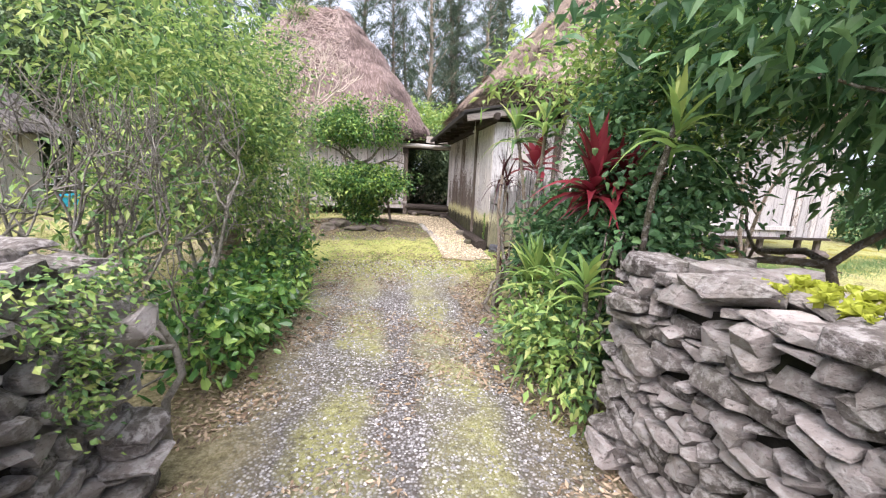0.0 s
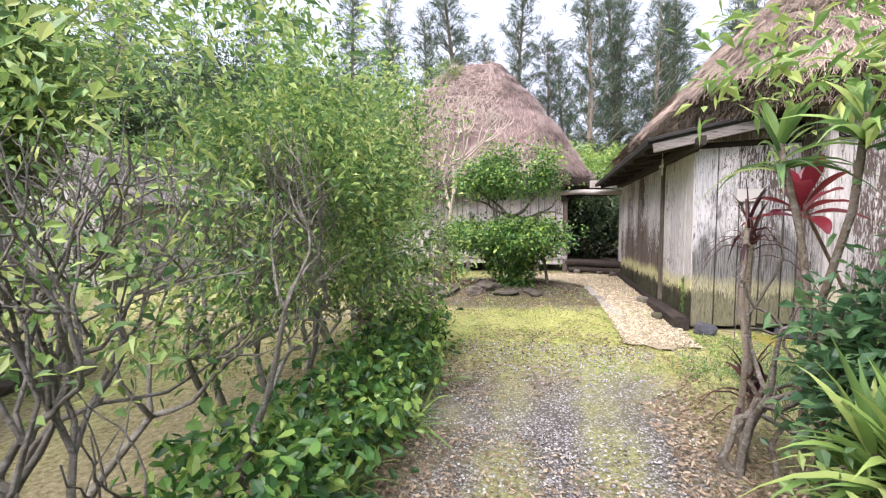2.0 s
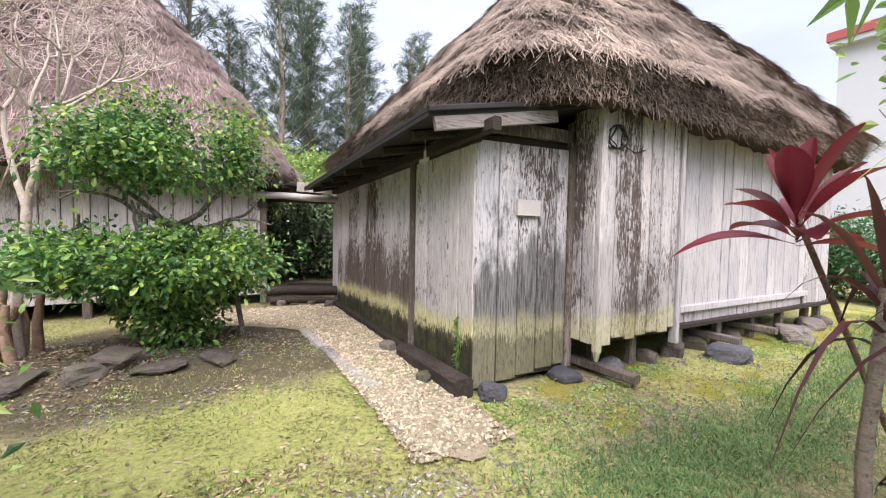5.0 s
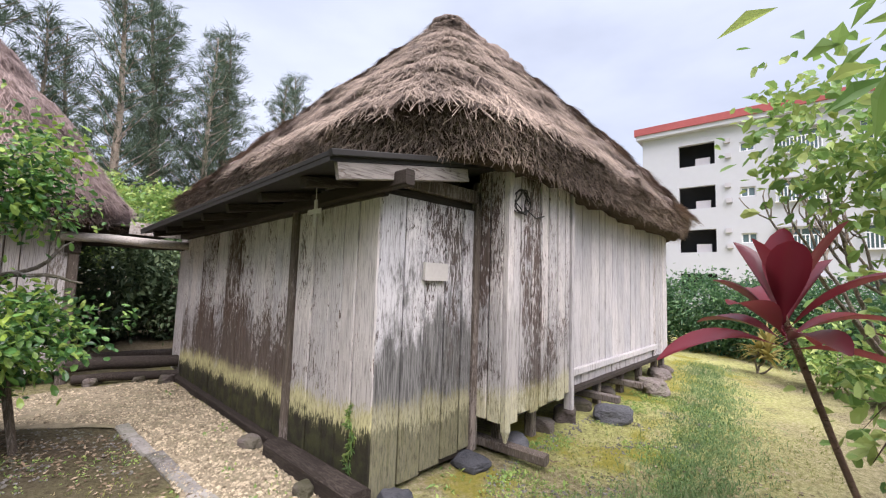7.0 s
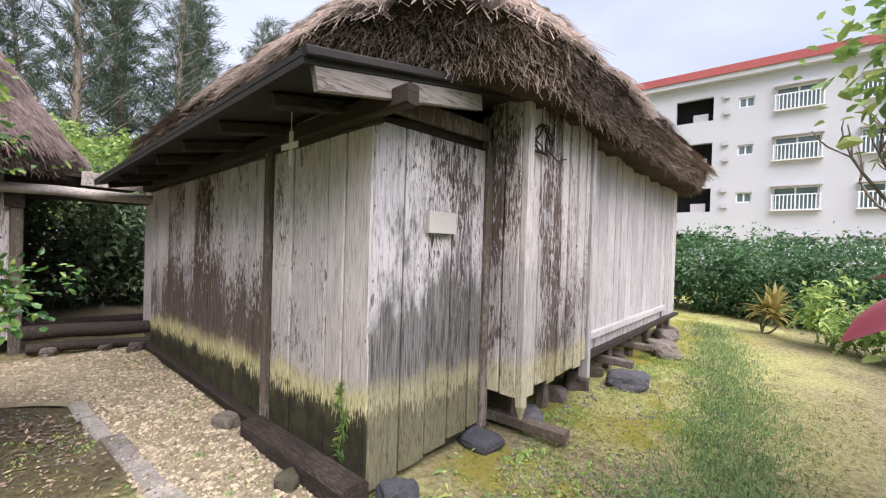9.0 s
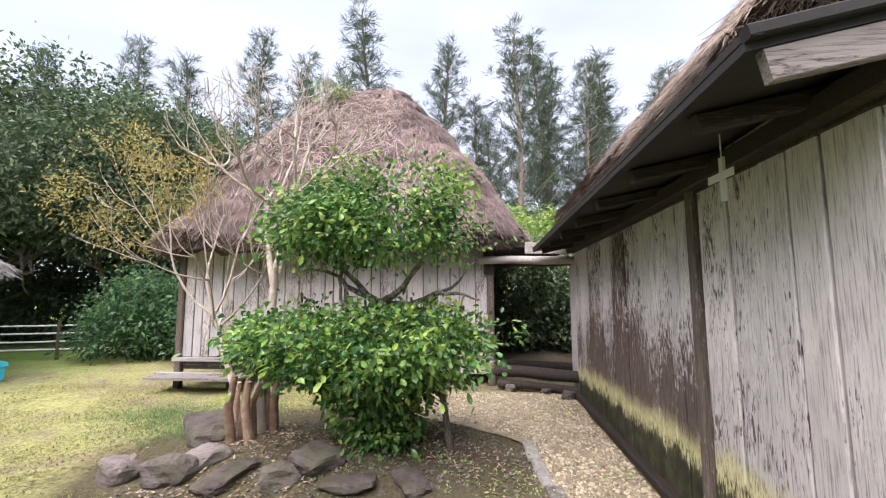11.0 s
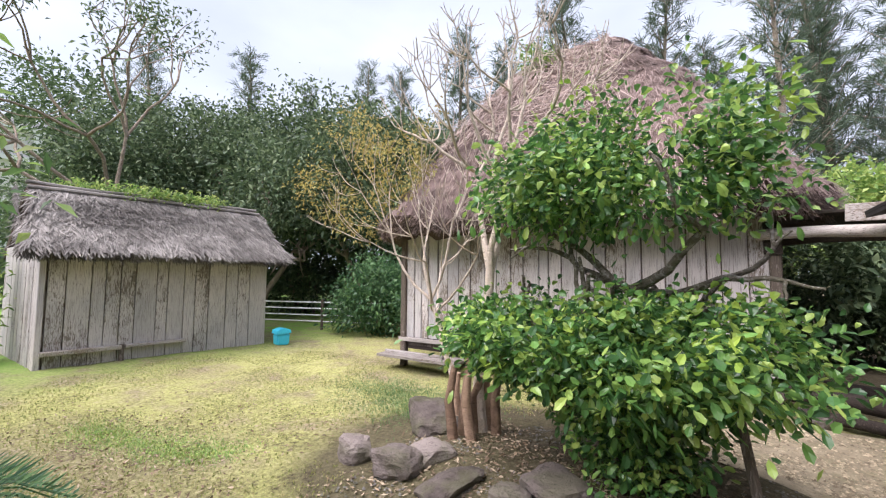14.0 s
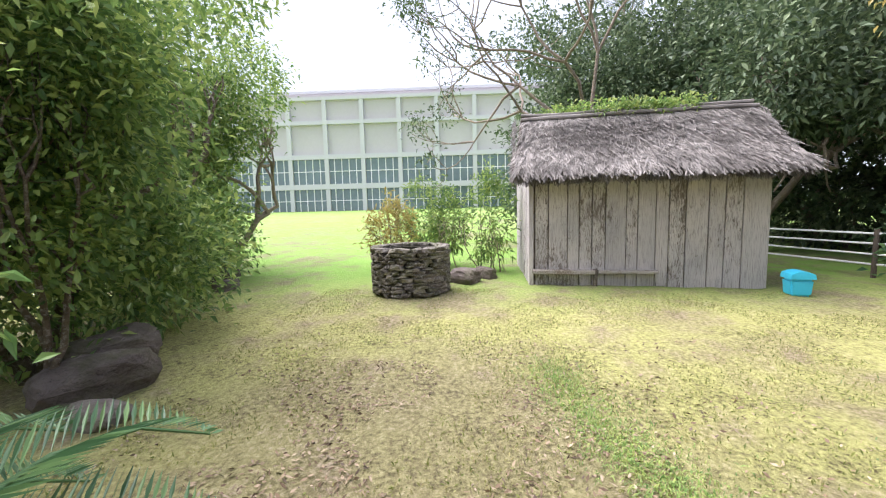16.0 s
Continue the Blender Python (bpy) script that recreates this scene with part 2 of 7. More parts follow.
M["straw_red"] = straw_material("straw_red", (0.52, 0.40, 0.365), (0.085, 0.058, 0.052))
M["straw_grey"] = straw_material("straw_grey", (0.50, 0.465, 0.435), (0.06, 0.053, 0.048))
# darker copy of the thatch: shade painted into the straw colour
M["thatch_shade"] = straw_material("thatch_shade", (0.13, 0.095, 0.075), (0.04, 0.028, 0.022), island=False)
M["wall_stone"] = stone_material("wall_stone", (0.058, 0.048, 0.043), (0.26, 0.228, 0.213), 0.12, lichen=2)
M["wall_core"] = stone_material("wall_core", (0.022, 0.019, 0.016), (0.045, 0.04, 0.033), 0.2, lichen=False)
M["rock"] = stone_material("rock", (0.06, 0.047, 0.043), (0.16, 0.132, 0.12), 0.3, lichen=False)
M["rock_dark"] = stone_material("rock_dark", (0.055, 0.058, 0.068), (0.10, 0.10, 0.11), 0.0, lichen=False)
M["well_stone"] = stone_material("well_stone", (0.07, 0.06, 0.05), (0.16, 0.14, 0.12), 0.35)
M["kerb"] = stone_material("kerb", (0.11, 0.10, 0.09), (0.27, 0.25, 0.23), 0.35)
M["bark"] = stone_material("bark", (0.10, 0.075, 0.055), (0.22, 0.17, 0.13), 0.15)
M["bark_dark"] = stone_material("bark_dark", (0.045, 0.036, 0.028), (0.12, 0.10, 0.08), 0.2)
M["bark_grey"] = stone_material("bark_grey", (0.17, 0.15, 0.125), (0.36, 0.33, 0.29), 0.2)
M["bark_pale"] = stone_material("bark_pale", (0.31, 0.24, 0.195), (0.48, 0.395, 0.33), 0.0, lichen=False)
M["bark_brown"] = stone_material("bark_brown", (0.16, 0.10, 0.07), (0.31, 0.205, 0.14), 0.0, lichen=False)
M["stem_dry"] = stone_material("stem_dry", (0.15, 0.11, 0.095), (0.36, 0.285, 0.255), 0.0, lichen=False)
M["leaf_hedge"] = leaf_material("leaf_hedge", (0.07, 0.15, 0.06), (0.18, 0.32, 0.105), (0.34, 0.50, 0.14), (0.60, 0.66, 0.24), trans=0.40)
M["leaf_deep"] = leaf_material("leaf_deep", (0.052, 0.125, 0.062), (0.10, 0.215, 0.092), (0.20, 0.345, 0.14), rough=0.35, trans=0.42)
M["leaf_round"] = leaf_material("leaf_round", (0.035, 0.095, 0.035), (0.085, 0.215, 0.06), (0.19, 0.38, 0.09), (0.46, 0.60, 0.15), rough=0.28, spec=0.55)
M["leaf_fine"] = leaf_material("leaf_fine", (0.09, 0.18, 0.06), (0.22, 0.35, 0.10), (0.48, 0.58, 0.18), trans=0.42)
M["leaf_yellow"] = leaf_material("leaf_yellow", (0.286, 0.247, 0.075), (0.520, 0.403, 0.135), (0.429, 0.442, 0.150))
M["leaf_upper"] = leaf_material("leaf_upper", (0.22, 0.37, 0.06), (0.38, 0.51, 0.09), rough=0.3, spec=0.5)
M["leaf_lime"] = leaf_material("leaf_lime", (0.40, 0.46, 0.06), (0.55, 0.58, 0.08))
M["leaf_bright"] = leaf_material("leaf_bright", (0.152, 0.285, 0.083), (0.303, 0.456, 0.125), (0.522, 0.589, 0.187))
M["leaf_pine"] = leaf_material("leaf_pine", (0.065, 0.105, 0.07), (0.105, 0.155, 0.10), (0.155, 0.205, 0.14), rough=0.7, trans=0.15)
M["leaf_wood"] = leaf_material("leaf_wood", (0.045, 0.080, 0.042), (0.115, 0.18, 0.088), (0.23, 0.30, 0.15), rough=0.6, trans=0.2)
M["leaf_red"] = leaf_material("leaf_red", (0.105, 0.014, 0.022), (0.23, 0.024, 0.036), (0.43, 0.06, 0.085), rough=0.3, spec=0.6)
M["leaf_purple"] = leaf_material("leaf_purple", (0.05, 0.018, 0.022), (0.10, 0.03, 0.035), (0.16, 0.07, 0.05), rough=0.35)
M["leaf_litter"] = leaf_material("leaf_litter", (0.12, 0.08, 0.05), (0.30, 0.21, 0.135), (0.50, 0.40, 0.28), (0.08, 0.055, 0.04), rough=0.8, trans=0.05)
M["grass"] = leaf_material("grass", (0.14, 0.185, 0.045), (0.28, 0.32, 0.085), (0.44, 0.43, 0.17), (0.56, 0.46, 0.26), rough=0.6)
M["grass_dark"] = leaf_material("grass_dark", (0.12, 0.21, 0.075), (0.18, 0.29, 0.11), (0.27, 0.38, 0.16), rough=0.55)
M["pebble"] = stone_material("pebble", (0.15, 0.145, 0.145), (0.40, 0.39, 0.385), 0.0, vary=False, lichen=False)
M["coral"] = stone_material("coral", (0.14, 0.11, 0.075), (0.45, 0.375, 0.26), 0.0, vary=False, lichen=False)
M["coral_bed"] = stone_material("coral_bed", (0.10, 0.08, 0.055), (0.36, 0.30, 0.205), 0.25, vary=False, lichen=False)
M["white_wall"] = plain_material("white_wall", (0.53, 0.54, 0.565), 0.8, 0.05, 3, vary=0.06)
M["grey_panel"] = plain_material("grey_panel", (0.52, 0.50, 0.52), 0.8, 0.05, 3, vary=0.1)
M["red_roof"] = plain_material("red_roof", (0.42, 0.105, 0.10), 0.7, 0.1, 4, vary=0.25)
M["dark_void"] = plain_material("dark_void", (0.035, 0.035, 0.04), 0.7, vary=0.3)
M["white_rail"] = plain_material("white_rail", (0.78, 0.79, 0.80), 0.5, vary=0.05)
M["blue_plastic"] = plain_material("blue_plastic", (0.04, 0.60, 0.86), 0.4, vary=0.1, spec=0.5)
M["wire"] = plain_material("wire", (0.03, 0.028, 0.027), 0.6, vary=0.2)
M["plaque"] = plain_material("plaque", (0.52, 0.49, 0.46), 0.6, 0.1, 40, vary=0.2)
M["pane"] = plain_material("pane", (0.13, 0.20, 0.21), 0.08, vary=0.5, scale=1.5, spec=0.8)
M["cloth_white"] = plain_material("cloth_white", (0.62, 0.60, 0.56), 0.8, vary=0.1)


def ground_material():
    """Mossy lawn, worn earth with litter, a grey gravel drive and patches of bare soil, laid out over the plan; shade
    painted in at the covered way.
    """
    n = Nodes("ground_soil")
    p = n.pos()
    x, y, _ = n.xyz(p)
    big, mid, fine = n.noise(p, 0.55, 4), n.noise(p, 2.4, 5, 0.6), n.noise(p, 26, 6, 0.7)
    grit = n.noise(p, 95, 4, 0.75)
    vor = n.node("ShaderNodeTexVoronoi", Vector=p, Scale=58.0)
    cell = n.xyz(vor.outputs["Color"])[0]
    gap = n.ramp(vor.outputs["Distance"], (0.25, 0.0), (0.62, 1.0))
    lawn = n.ramp(n.math("ADD", n.math("MULTIPLY", mid, 0.35), n.math("MULTIPLY", fine, 0.65)), (0.35, (0.10, 0.085, 0.045)), (0.45, (0.35, 0.345, 0.14)), (0.55, (0.50, 0.50, 0.19)), (0.67, (0.64, 0.54, 0.36)))
    far_green = n.ramp(n.math("MULTIPLY", x, -0.05), (0.34, 0.0), (0.50, 1.0))
    lawn = n.mix(far_green, lawn, n.mix(mid, (0.16, 0.32, 0.065), (0.29, 0.45, 0.11)))
    soil = n.ramp(n.math("ADD", n.math("MULTIPLY", fine, 0.6), n.math("MULTIPLY", grit, 0.4)), (0.36, (0.07, 0.05, 0.036)), (0.5, (0.22, 0.17, 0.125)), (0.62, (0.44, 0.36, 0.28)))
    stonec = n.ramp(cell, (0.05, (0.15, 0.145, 0.145)), (0.5, (0.36, 0.35, 0.355)), (0.95, (0.64, 0.625, 0.62)))
    gravel = n.mix(gap, stonec, (0.13, 0.115, 0.10))
    wear = n.ramp(n.math("ADD", n.math("MULTIPLY", big, 0.5), n.math("MULTIPLY", mid, 0.5)), (0.46, 0.0), (0.60, 0.75))
    col = n.mix(wear, lawn, soil)
    edge = n.math("MULTIPLY", n.math("SUBTRACT", mid, 0.5), 1.6)
    cx = n.math("ABSOLUTE", n.math("SUBTRACT", x, 0.05))
    drive = n.ramp(n.math("ADD", cx, n.math("MULTIPLY", edge, 0.5)), (0.55, 1.0), (0.95, 0.0))
    along = n.ramp(n.math("ADD", n.math("MULTIPLY", y, 0.1), n.math("MULTIPLY", edge, 0.12)), (0.44, 1.0), (0.60, 0.0))
    dr = n.math("MULTIPLY", drive, along)
    strip = n.ramp(n.math("ADD", n.math("ABSOLUTE", n.math("ADD", cx, -0.33)), n.math("MULTIPLY", edge, 0.3)), (0.08, 0.0), (0.26, 1.0))
    earth_side = n.ramp(n.math("ADD", n.math("MULTIPLY", y, 0.1), n.math("MULTIPLY", edge, 0.1)), (0.40, 1.0), (0.52, 0.0))
    earth_side = n.math("MULTIPLY", earth_side, n.ramp(n.math("ADD", n.math("MULTIPLY", x, 0.1), 1.0), (0.60, 0.0), (0.74, 1.0)))
    col = n.mix(n.math("MULTIPLY", earth_side, 0.9), col, n.mix(0.25, soil, lawn))
    mossy = n.mix(n.ramp(mid, (0.40, 0.75), (0.60, 0.15)), gravel, lawn)
    col = n.mix(dr, col, n.mix(strip, mossy, gravel))
    moss_x = n.ramp(n.math("ADD", x, edge), (0.0, 0.0), (0.9, 1.0))
    hills = n.ramp(n.noise(p, 1.7, 4), (0.52, 0.0), (0.62, 0.8))
    yellow = n.mix(fine, (0.20, 0.21, 0.03), (0.40, 0.33, 0.05))
    near_house = n.math("MULTIPLY", moss_x, n.ramp(n.math("MULTIPLY", y, 0.1), (0.50, 0.0), (0.56, 1.0)))
    col = n.mix(n.math("MULTIPLY", near_house, hills), col, yellow)
    dx, dy = n.math("ADD", x, 0.8), n.math("SUBTRACT", y, 8.9)
    d2 = n.math("ADD", n.math("MULTIPLY", n.math("MULTIPLY", dx, dx), 0.45), n.math("MULTIPLY", dy, dy))
    bed = n.ramp(n.math("ADD", n.math("MULTIPLY", d2, 0.3), n.math("MULTIPLY", edge, 0.25)), (0.70, 1.0), (1.0, 0.0))
    col = n.mix(n.math("MULTIPLY", bed, 0.85), col, n.mix(0.78, soil, (0.055, 0.043, 0.034)))
    px, py = n.math("ADD", x, 0.1), n.math("SUBTRACT", y, 6.2)
    pd = n.math("ADD", n.math("MULTIPLY", n.math("MULTIPLY", px, px), 0.5), n.math("MULTIPLY", n.math("MULTIPLY", py, py), 0.8))
    pool = n.ramp(n.math("ADD", n.math("MULTIPLY", pd, 0.5), n.math("MULTIPLY", edge, 0.25)), (0.35, 0.8), (0.8, 0.0))
    moss = n.ramp(n.math("ADD", n.math("MULTIPLY", fine, 0.6), n.math("MULTIPLY", mid, 0.4)), (0.38, (0.09, 0.085, 0.04)), (0.48, (0.36, 0.38, 0.12)), (0.62, (0.50, 0.52, 0.17)))
    col = n.mix(pool, col, moss)
    lx, ly = n.math("ADD", x, 4.2), n.math("SUBTRACT", y, 6.3)
    ld = n.math("ADD", n.math("MULTIPLY", lx, lx), n.math("MULTIPLY", n.math("MULTIPLY", ly, ly), 0.7))
    bare = n.ramp(n.math("ADD", n.math("MULTIPLY", ld, 0.3), edge), (0.20, 0.7), (0.75, 0.0))
    col = n.mix(bare, col, n.mix(0.3, soil, lawn))
    # shade of the covered way, painted as darker soil
    way_shade = n.math("MULTIPLY", n.ramp(n.math("ADD", n.math("MULTIPLY", y, 0.05), n.math("MULTIPLY", edge, 0.03)), (0.56, 0.0), (0.60, 0.9)), n.ramp(n.math("ADD", n.math("MULTIPLY", x, 0.1), 0.5), (0.50, 0.0), (0.54, 1.0)))
    col = n.mix(way_shade, col, n.mix(0.6, soil, (0.08, 0.06, 0.045)))
    return n.done(col, 0.9, n.math("ADD", n.math("MULTIPLY", fine, 1.0), n.math("MULTIPLY", grit, 0.8)), 1.0, 0.03, spec=0.12)


M["ground"] = ground_material()

# ---- mesh tools ----
RNG = np.random.default_rng(11)


class Acc:
    """Gathers corners and faces (three- and four-sided) for one mesh."""

    def __init__(self):
        self.v, self.f, self.n = [], [], 0

    def add(self, v, f):
        v = np.asarray(v, float).reshape(-1, 3)
        self.v.append(v)
        f = np.asarray(f, int)
        self.f.append(f + self.n)
        self.n += len(v)

    def mesh(self, name, smooth=False):
        me = bpy.data.meshes.new(name)
        v = np.concatenate(self.v) if self.v else np.zeros((0, 3))
        me.vertices.add(len(v))
        me.vertices.foreach_set("co", v.ravel().astype(np.float32))
        loops = np.concatenate([f.ravel() for f in self.f])
        sizes = np.concatenate([np.full(len(f), f.shape[1]) for f in self.f])
        starts = np.concatenate([[0], np.cumsum(sizes)[:-1]])
        me.loops.add(len(loops))
        me.loops.foreach_set("vertex_index", loops.astype(np.int32))
        me.polygons.add(len(sizes))
        me.polygons.foreach_set("loop_start", starts.astype(np.int32))
        me.polygons.foreach_set("use_smooth", np.full(len(sizes), bool(smooth)))
        me.update(calc_edges=True)
        return me


def link(name, me, material, parent=None, label="", kind=""):
    if material is not None and not me.materials:
        me.materials.append(material)
    ob = new(name, me)
    if parent is not None:
        ob.parent = parent
    return tagged(ob, label, kind=kind)


def part(name, acc, material, parent=None, label="", smooth=False, kind=""):
    return link(name, acc.mesh(name, smooth), material, parent, label, kind)


def thing(name, label, category, group="", at=(0, 0, 0)):
    ob = new(name)
    ob.location = at
    ob.empty_display_size = 0.2
    return tagged(ob, label, category, group)


BOX_F = np.array([(0, 3, 2, 1), (4, 5, 6, 7), (0, 1, 5, 4), (1, 2, 6, 5), (2, 3, 7, 6), (3, 0, 4, 7)])


def box(acc, lo, hi, m=None):
    (a, b, c), (d, e, f) = lo, hi
    v = np.array([(a, b, c), (d, b, c), (d, e, c), (a, e, c), (a, b, f), (d, b, f), (d, e, f), (a, e, f)], float)
    if m is not None:
        v = v @ np.array(m.to_3x3()).T + np.array(m.translation)
    acc.add(v, BOX_F)


def beam(acc, a, b, w, h, up=(0, 0, 1), taper=1.0):
    """A squared timber from a to b, w across and h high, with chamfered long edges."""
    a, b = np.array(a, float), np.array(b, float)
    d = (b - a) / np.linalg.norm(b - a)
    s = np.cross(d, up)
    s /= np.linalg.norm(s)
    u = np.cross(s, d)
    c = min(w, h) * 0.14
    prof = [(-w / 2 + c, -h / 2), (w / 2 - c, -h / 2), (w / 2, -h / 2 + c), (w / 2, h / 2 - c), (w / 2 - c, h / 2), (-w / 2 + c, h / 2), (-w / 2, h / 2 - c), (-w / 2, -h / 2 + c)]
    v = [a + s * p + u * q for p, q in prof] + [b + (s * p + u * q) * taper for p, q in prof]
    acc.add(v, [(i, (i + 1) % 8, 8 + (i + 1) % 8, 8 + i) for i in range(8)])
    acc.add([v[i] for i in range(8)], [(3, 2, 1, 0), (5, 4, 3, 0), (6, 5, 0, 7)])
    acc.add([v[8 + i] for i in range(8)], [(0, 1, 2, 3), (0, 3, 4, 5), (7, 0, 5, 6)])


def tube(acc, pts, radii, seg=7):
    """A round limb along the points."""
    pts = np.array(pts, float)
    radii = np.asarray(radii, float)
    t = np.gradient(pts, axis=0)
    t /= np.linalg.norm(t, axis=1)[:, None] + 1e-9
    ref = np.array([0.31, 0.87, 0.12])
    s = np.cross(t, ref)
    s /= np.linalg.norm(s, axis=1)[:, None] + 1e-9
    u = np.cross(s, t)
    ang = np.arange(seg) * 2 * np.pi / seg
    ring = s[:, None] * np.cos(ang)[None, :, None] + u[:, None] * np.sin(ang)[None, :, None]
    v = (pts[:, None] + ring * radii[:, None, None]).reshape(-1, 3)
    n = len(pts)
    f = [(k * seg + i, k * seg + (i + 1) % seg, (k + 1) * seg + (i + 1) % seg, (k + 1) * seg + i) for k in range(n - 1) for i in range(seg)]
    acc.add(v, f)
    for k, flip in ((0, False), (n - 1, True)):
        c = [pts[k]] + [v[k * seg + i] for i in range(seg)]
        acc.add(c, [(0, 1 + i, 1 + (i + 1) % seg) if flip else (0, 1 + (i + 1) % seg, 1 + i) for i in range(seg)])


def unit(v):
    return v / (np.linalg.norm(v, axis=-1, keepdims=True) + 1e-9)


def leaves(acc, base, way, length, width, rng, fold=0.25, droop=0.25, four=True, blunt=False):
    """Folded pointed leaves: base points, directions, lengths and widths."""
    n = len(base)
    way = unit(way)
    side = unit(np.cross(way, rng.normal(size=(n, 3)) * 0.6 + np.array([0, 0, 1.0])))
    nor = np.cross(side, way)
    L, W = np.broadcast_to(length, n)[:, None], np.broadcast_to(width, n)[:, None]
    mid = base + way * L * 0.52 - nor * W * fold
    tip = base + way * L - np.array([0, 0, 1.0]) * L * droop
    lf, rt = base + way * L * 0.5 + side * W * 0.5, base + way * L * 0.5 - side * W * 0.5
    if blunt:
        q1, q2 = base + way * L * 0.34, base + way * L * 0.74 - np.array([0, 0, 1.0]) * L * droop * 0.5
        end = base + way * L * 0.96 - np.array([0, 0, 1.0]) * L * droop
        v = np.stack([base, q1 - side * W * 0.38, q2 - side * W * 0.46, end, q2 + side * W * 0.46, q1 + side * W * 0.38, mid], 1).reshape(-1, 3)
        k = np.arange(n)[:, None] * 7
        f = np.concatenate([k + np.array([(a, (a + 1) % 6, 6)]) for a in range(6)])
    elif four:
        v = np.stack([base, rt, tip, lf, mid], 1).reshape(-1, 3)
        k = np.arange(n)[:, None] * 5
        f = np.concatenate([k + np.array([a]) for a in ((0, 1, 4), (1, 2, 4), (2, 3, 4), (3, 0, 4))])
    else:
        v = np.stack([base, rt, tip, lf], 1).reshape(-1, 3)
        f = np.arange(n)[:, None] * 4 + np.array([[0, 1, 2, 3]])
    acc.add(v, f)


def blades(acc, base, way, length, width, rng, droop=0.5, steps=5, keel=0.12, paddle=False):
    """Long strap leaves that arch over."""
    n = len(base)
    way = unit(way)
    side = unit(np.cross(way, np.array([0, 0, 1.0]) + rng.normal(size=(n, 3)) * 0.15))
    L, W = np.broadcast_to(length, n)[:, None], np.broadcast_to(width, n)[:, None]
    D = np.broadcast_to(droop, n)[:, None]
    rows = []
    for k in range(steps + 1):
        s = k / steps
        c = base + way * L * s - np.array([0, 0, 1.0]) * L * D * s ** 2.2
        w = W * (0.35 + 0.65 * math.sin(math.pi * min(1, s * 1.15 + 0.12))) * (1 - s ** 4) * 0.5 + 0.0008
        if paddle:
            w = W * 0.5 * (0.10 + 0.9 * math.sin(math.pi * max(0.0, s - 0.12) / 0.88) ** 0.75 * (s > 0.12)) * (0.72 + 0.5 * s) + 0.0008
        up = np.cross(side, way)
        rows += [c - side * w + up * w * keel * 4, c, c + side * w + up * w * keel * 4]
    v = np.stack(rows, 1).reshape(-1, 3)
    m = 3 * (steps + 1)
    f = [(3 * k + a, 3 * k + a + 1, 3 * k + a + 4, 3 * k + a + 3) for k in range(steps) for a in (0, 1)]
    f = (np.arange(n)[:, None, None] * m + np.array(f)[None]).reshape(-1, 4)
    acc.add(v, f)


def in_lobes(lobes, n, rng, shell=0.55):
    """Points in a crown made of egg-shaped lobes, denser near the skin, with the way out of the crown at each."""
    lobes = np.array(lobes, float)
    vol = lobes[:, 3] * lobes[:, 4] * lobes[:, 5]
    pick = rng.choice(len(lobes), n, p=vol / vol.sum())
    d = unit(rng.normal(size=(n, 3)))
    r = (shell + (1 - shell) * rng.random(n)) ** 0.8
    wob = np.array([noise.noise(Vector((a * 1.9 + b, c * 1.9, e * 1.9))) for (a, c, e), b in zip(d, pick * 3.7)])
    r = r * (1 + 0.35 * wob)
    return lobes[pick, :3] + d * r[:, None] * lobes[pick, 3:], d


def crown(acc, lobes, clumps, each, length, width, rng, spread=0.16, shell=0.55, up=0.35, four=True, droop=0.25, hollow=0.0, blunt=False):
    """Sprigs of leaves through the lobes. hollow leaves gaps in the crown."""
    c, d = in_lobes(lobes, clumps, rng, shell)
    if hollow:
        keep = np.array([noise.noise(Vector(p * 1.5)) > hollow - 0.5 for p in c])
        c, d = c[keep], d[keep]
    n = len(c)
    base = np.repeat(c, each, 0) + rng.normal(size=(n * each, 3)) * spread * 0.5
    way = np.repeat(unit(d + np.array([0, 0, up])), each, 0) * 0.75 + rng.normal(size=(n * each, 3)) * 0.75
    sz = rng.uniform(0.6, 1.25, n * each)
    leaves(acc, base, way, length * sz, width * sz, rng, four=four, droop=droop, blunt=blunt)
    return c


def limbs(acc, start, ways, rng, length, radius, depth=3, fork=3, bend=0.28, up=0.12, shrink=0.68, seg=6, tips=None, bound=None):
    """Forking branches; returns the outer ends."""
    tips = [] if tips is None else tips
    for w in ways:
        w = unit(np.array(w, float))
        p = np.array(start, float)
        pts, k = [p], 4
        for _ in range(k):
            w = unit(w + rng.normal(size=3) * bend + np.array([0, 0, up]))
            if bound is not None and not bound(p + w * length / k):
                w = unit(np.array([-0.6 * w[0], -0.6 * w[1], abs(w[2]) + 0.4]))
            p = p + w * length / k * rng.uniform(0.85, 1.15)
            pts.append(p)
        tube(acc, pts, np.linspace(radius, radius * 0.62, k + 1), seg)
        if depth > 1:
            nxt = [w + rng.normal(size=3) * 0.62 for _ in range(fork)]
            limbs(acc, p, nxt, rng, length * shrink, radius * 0.6, depth - 1, fork, bend, up, shrink, max(3, seg - 1), tips, bound)
        else:
            tips.append(p)
    return tips


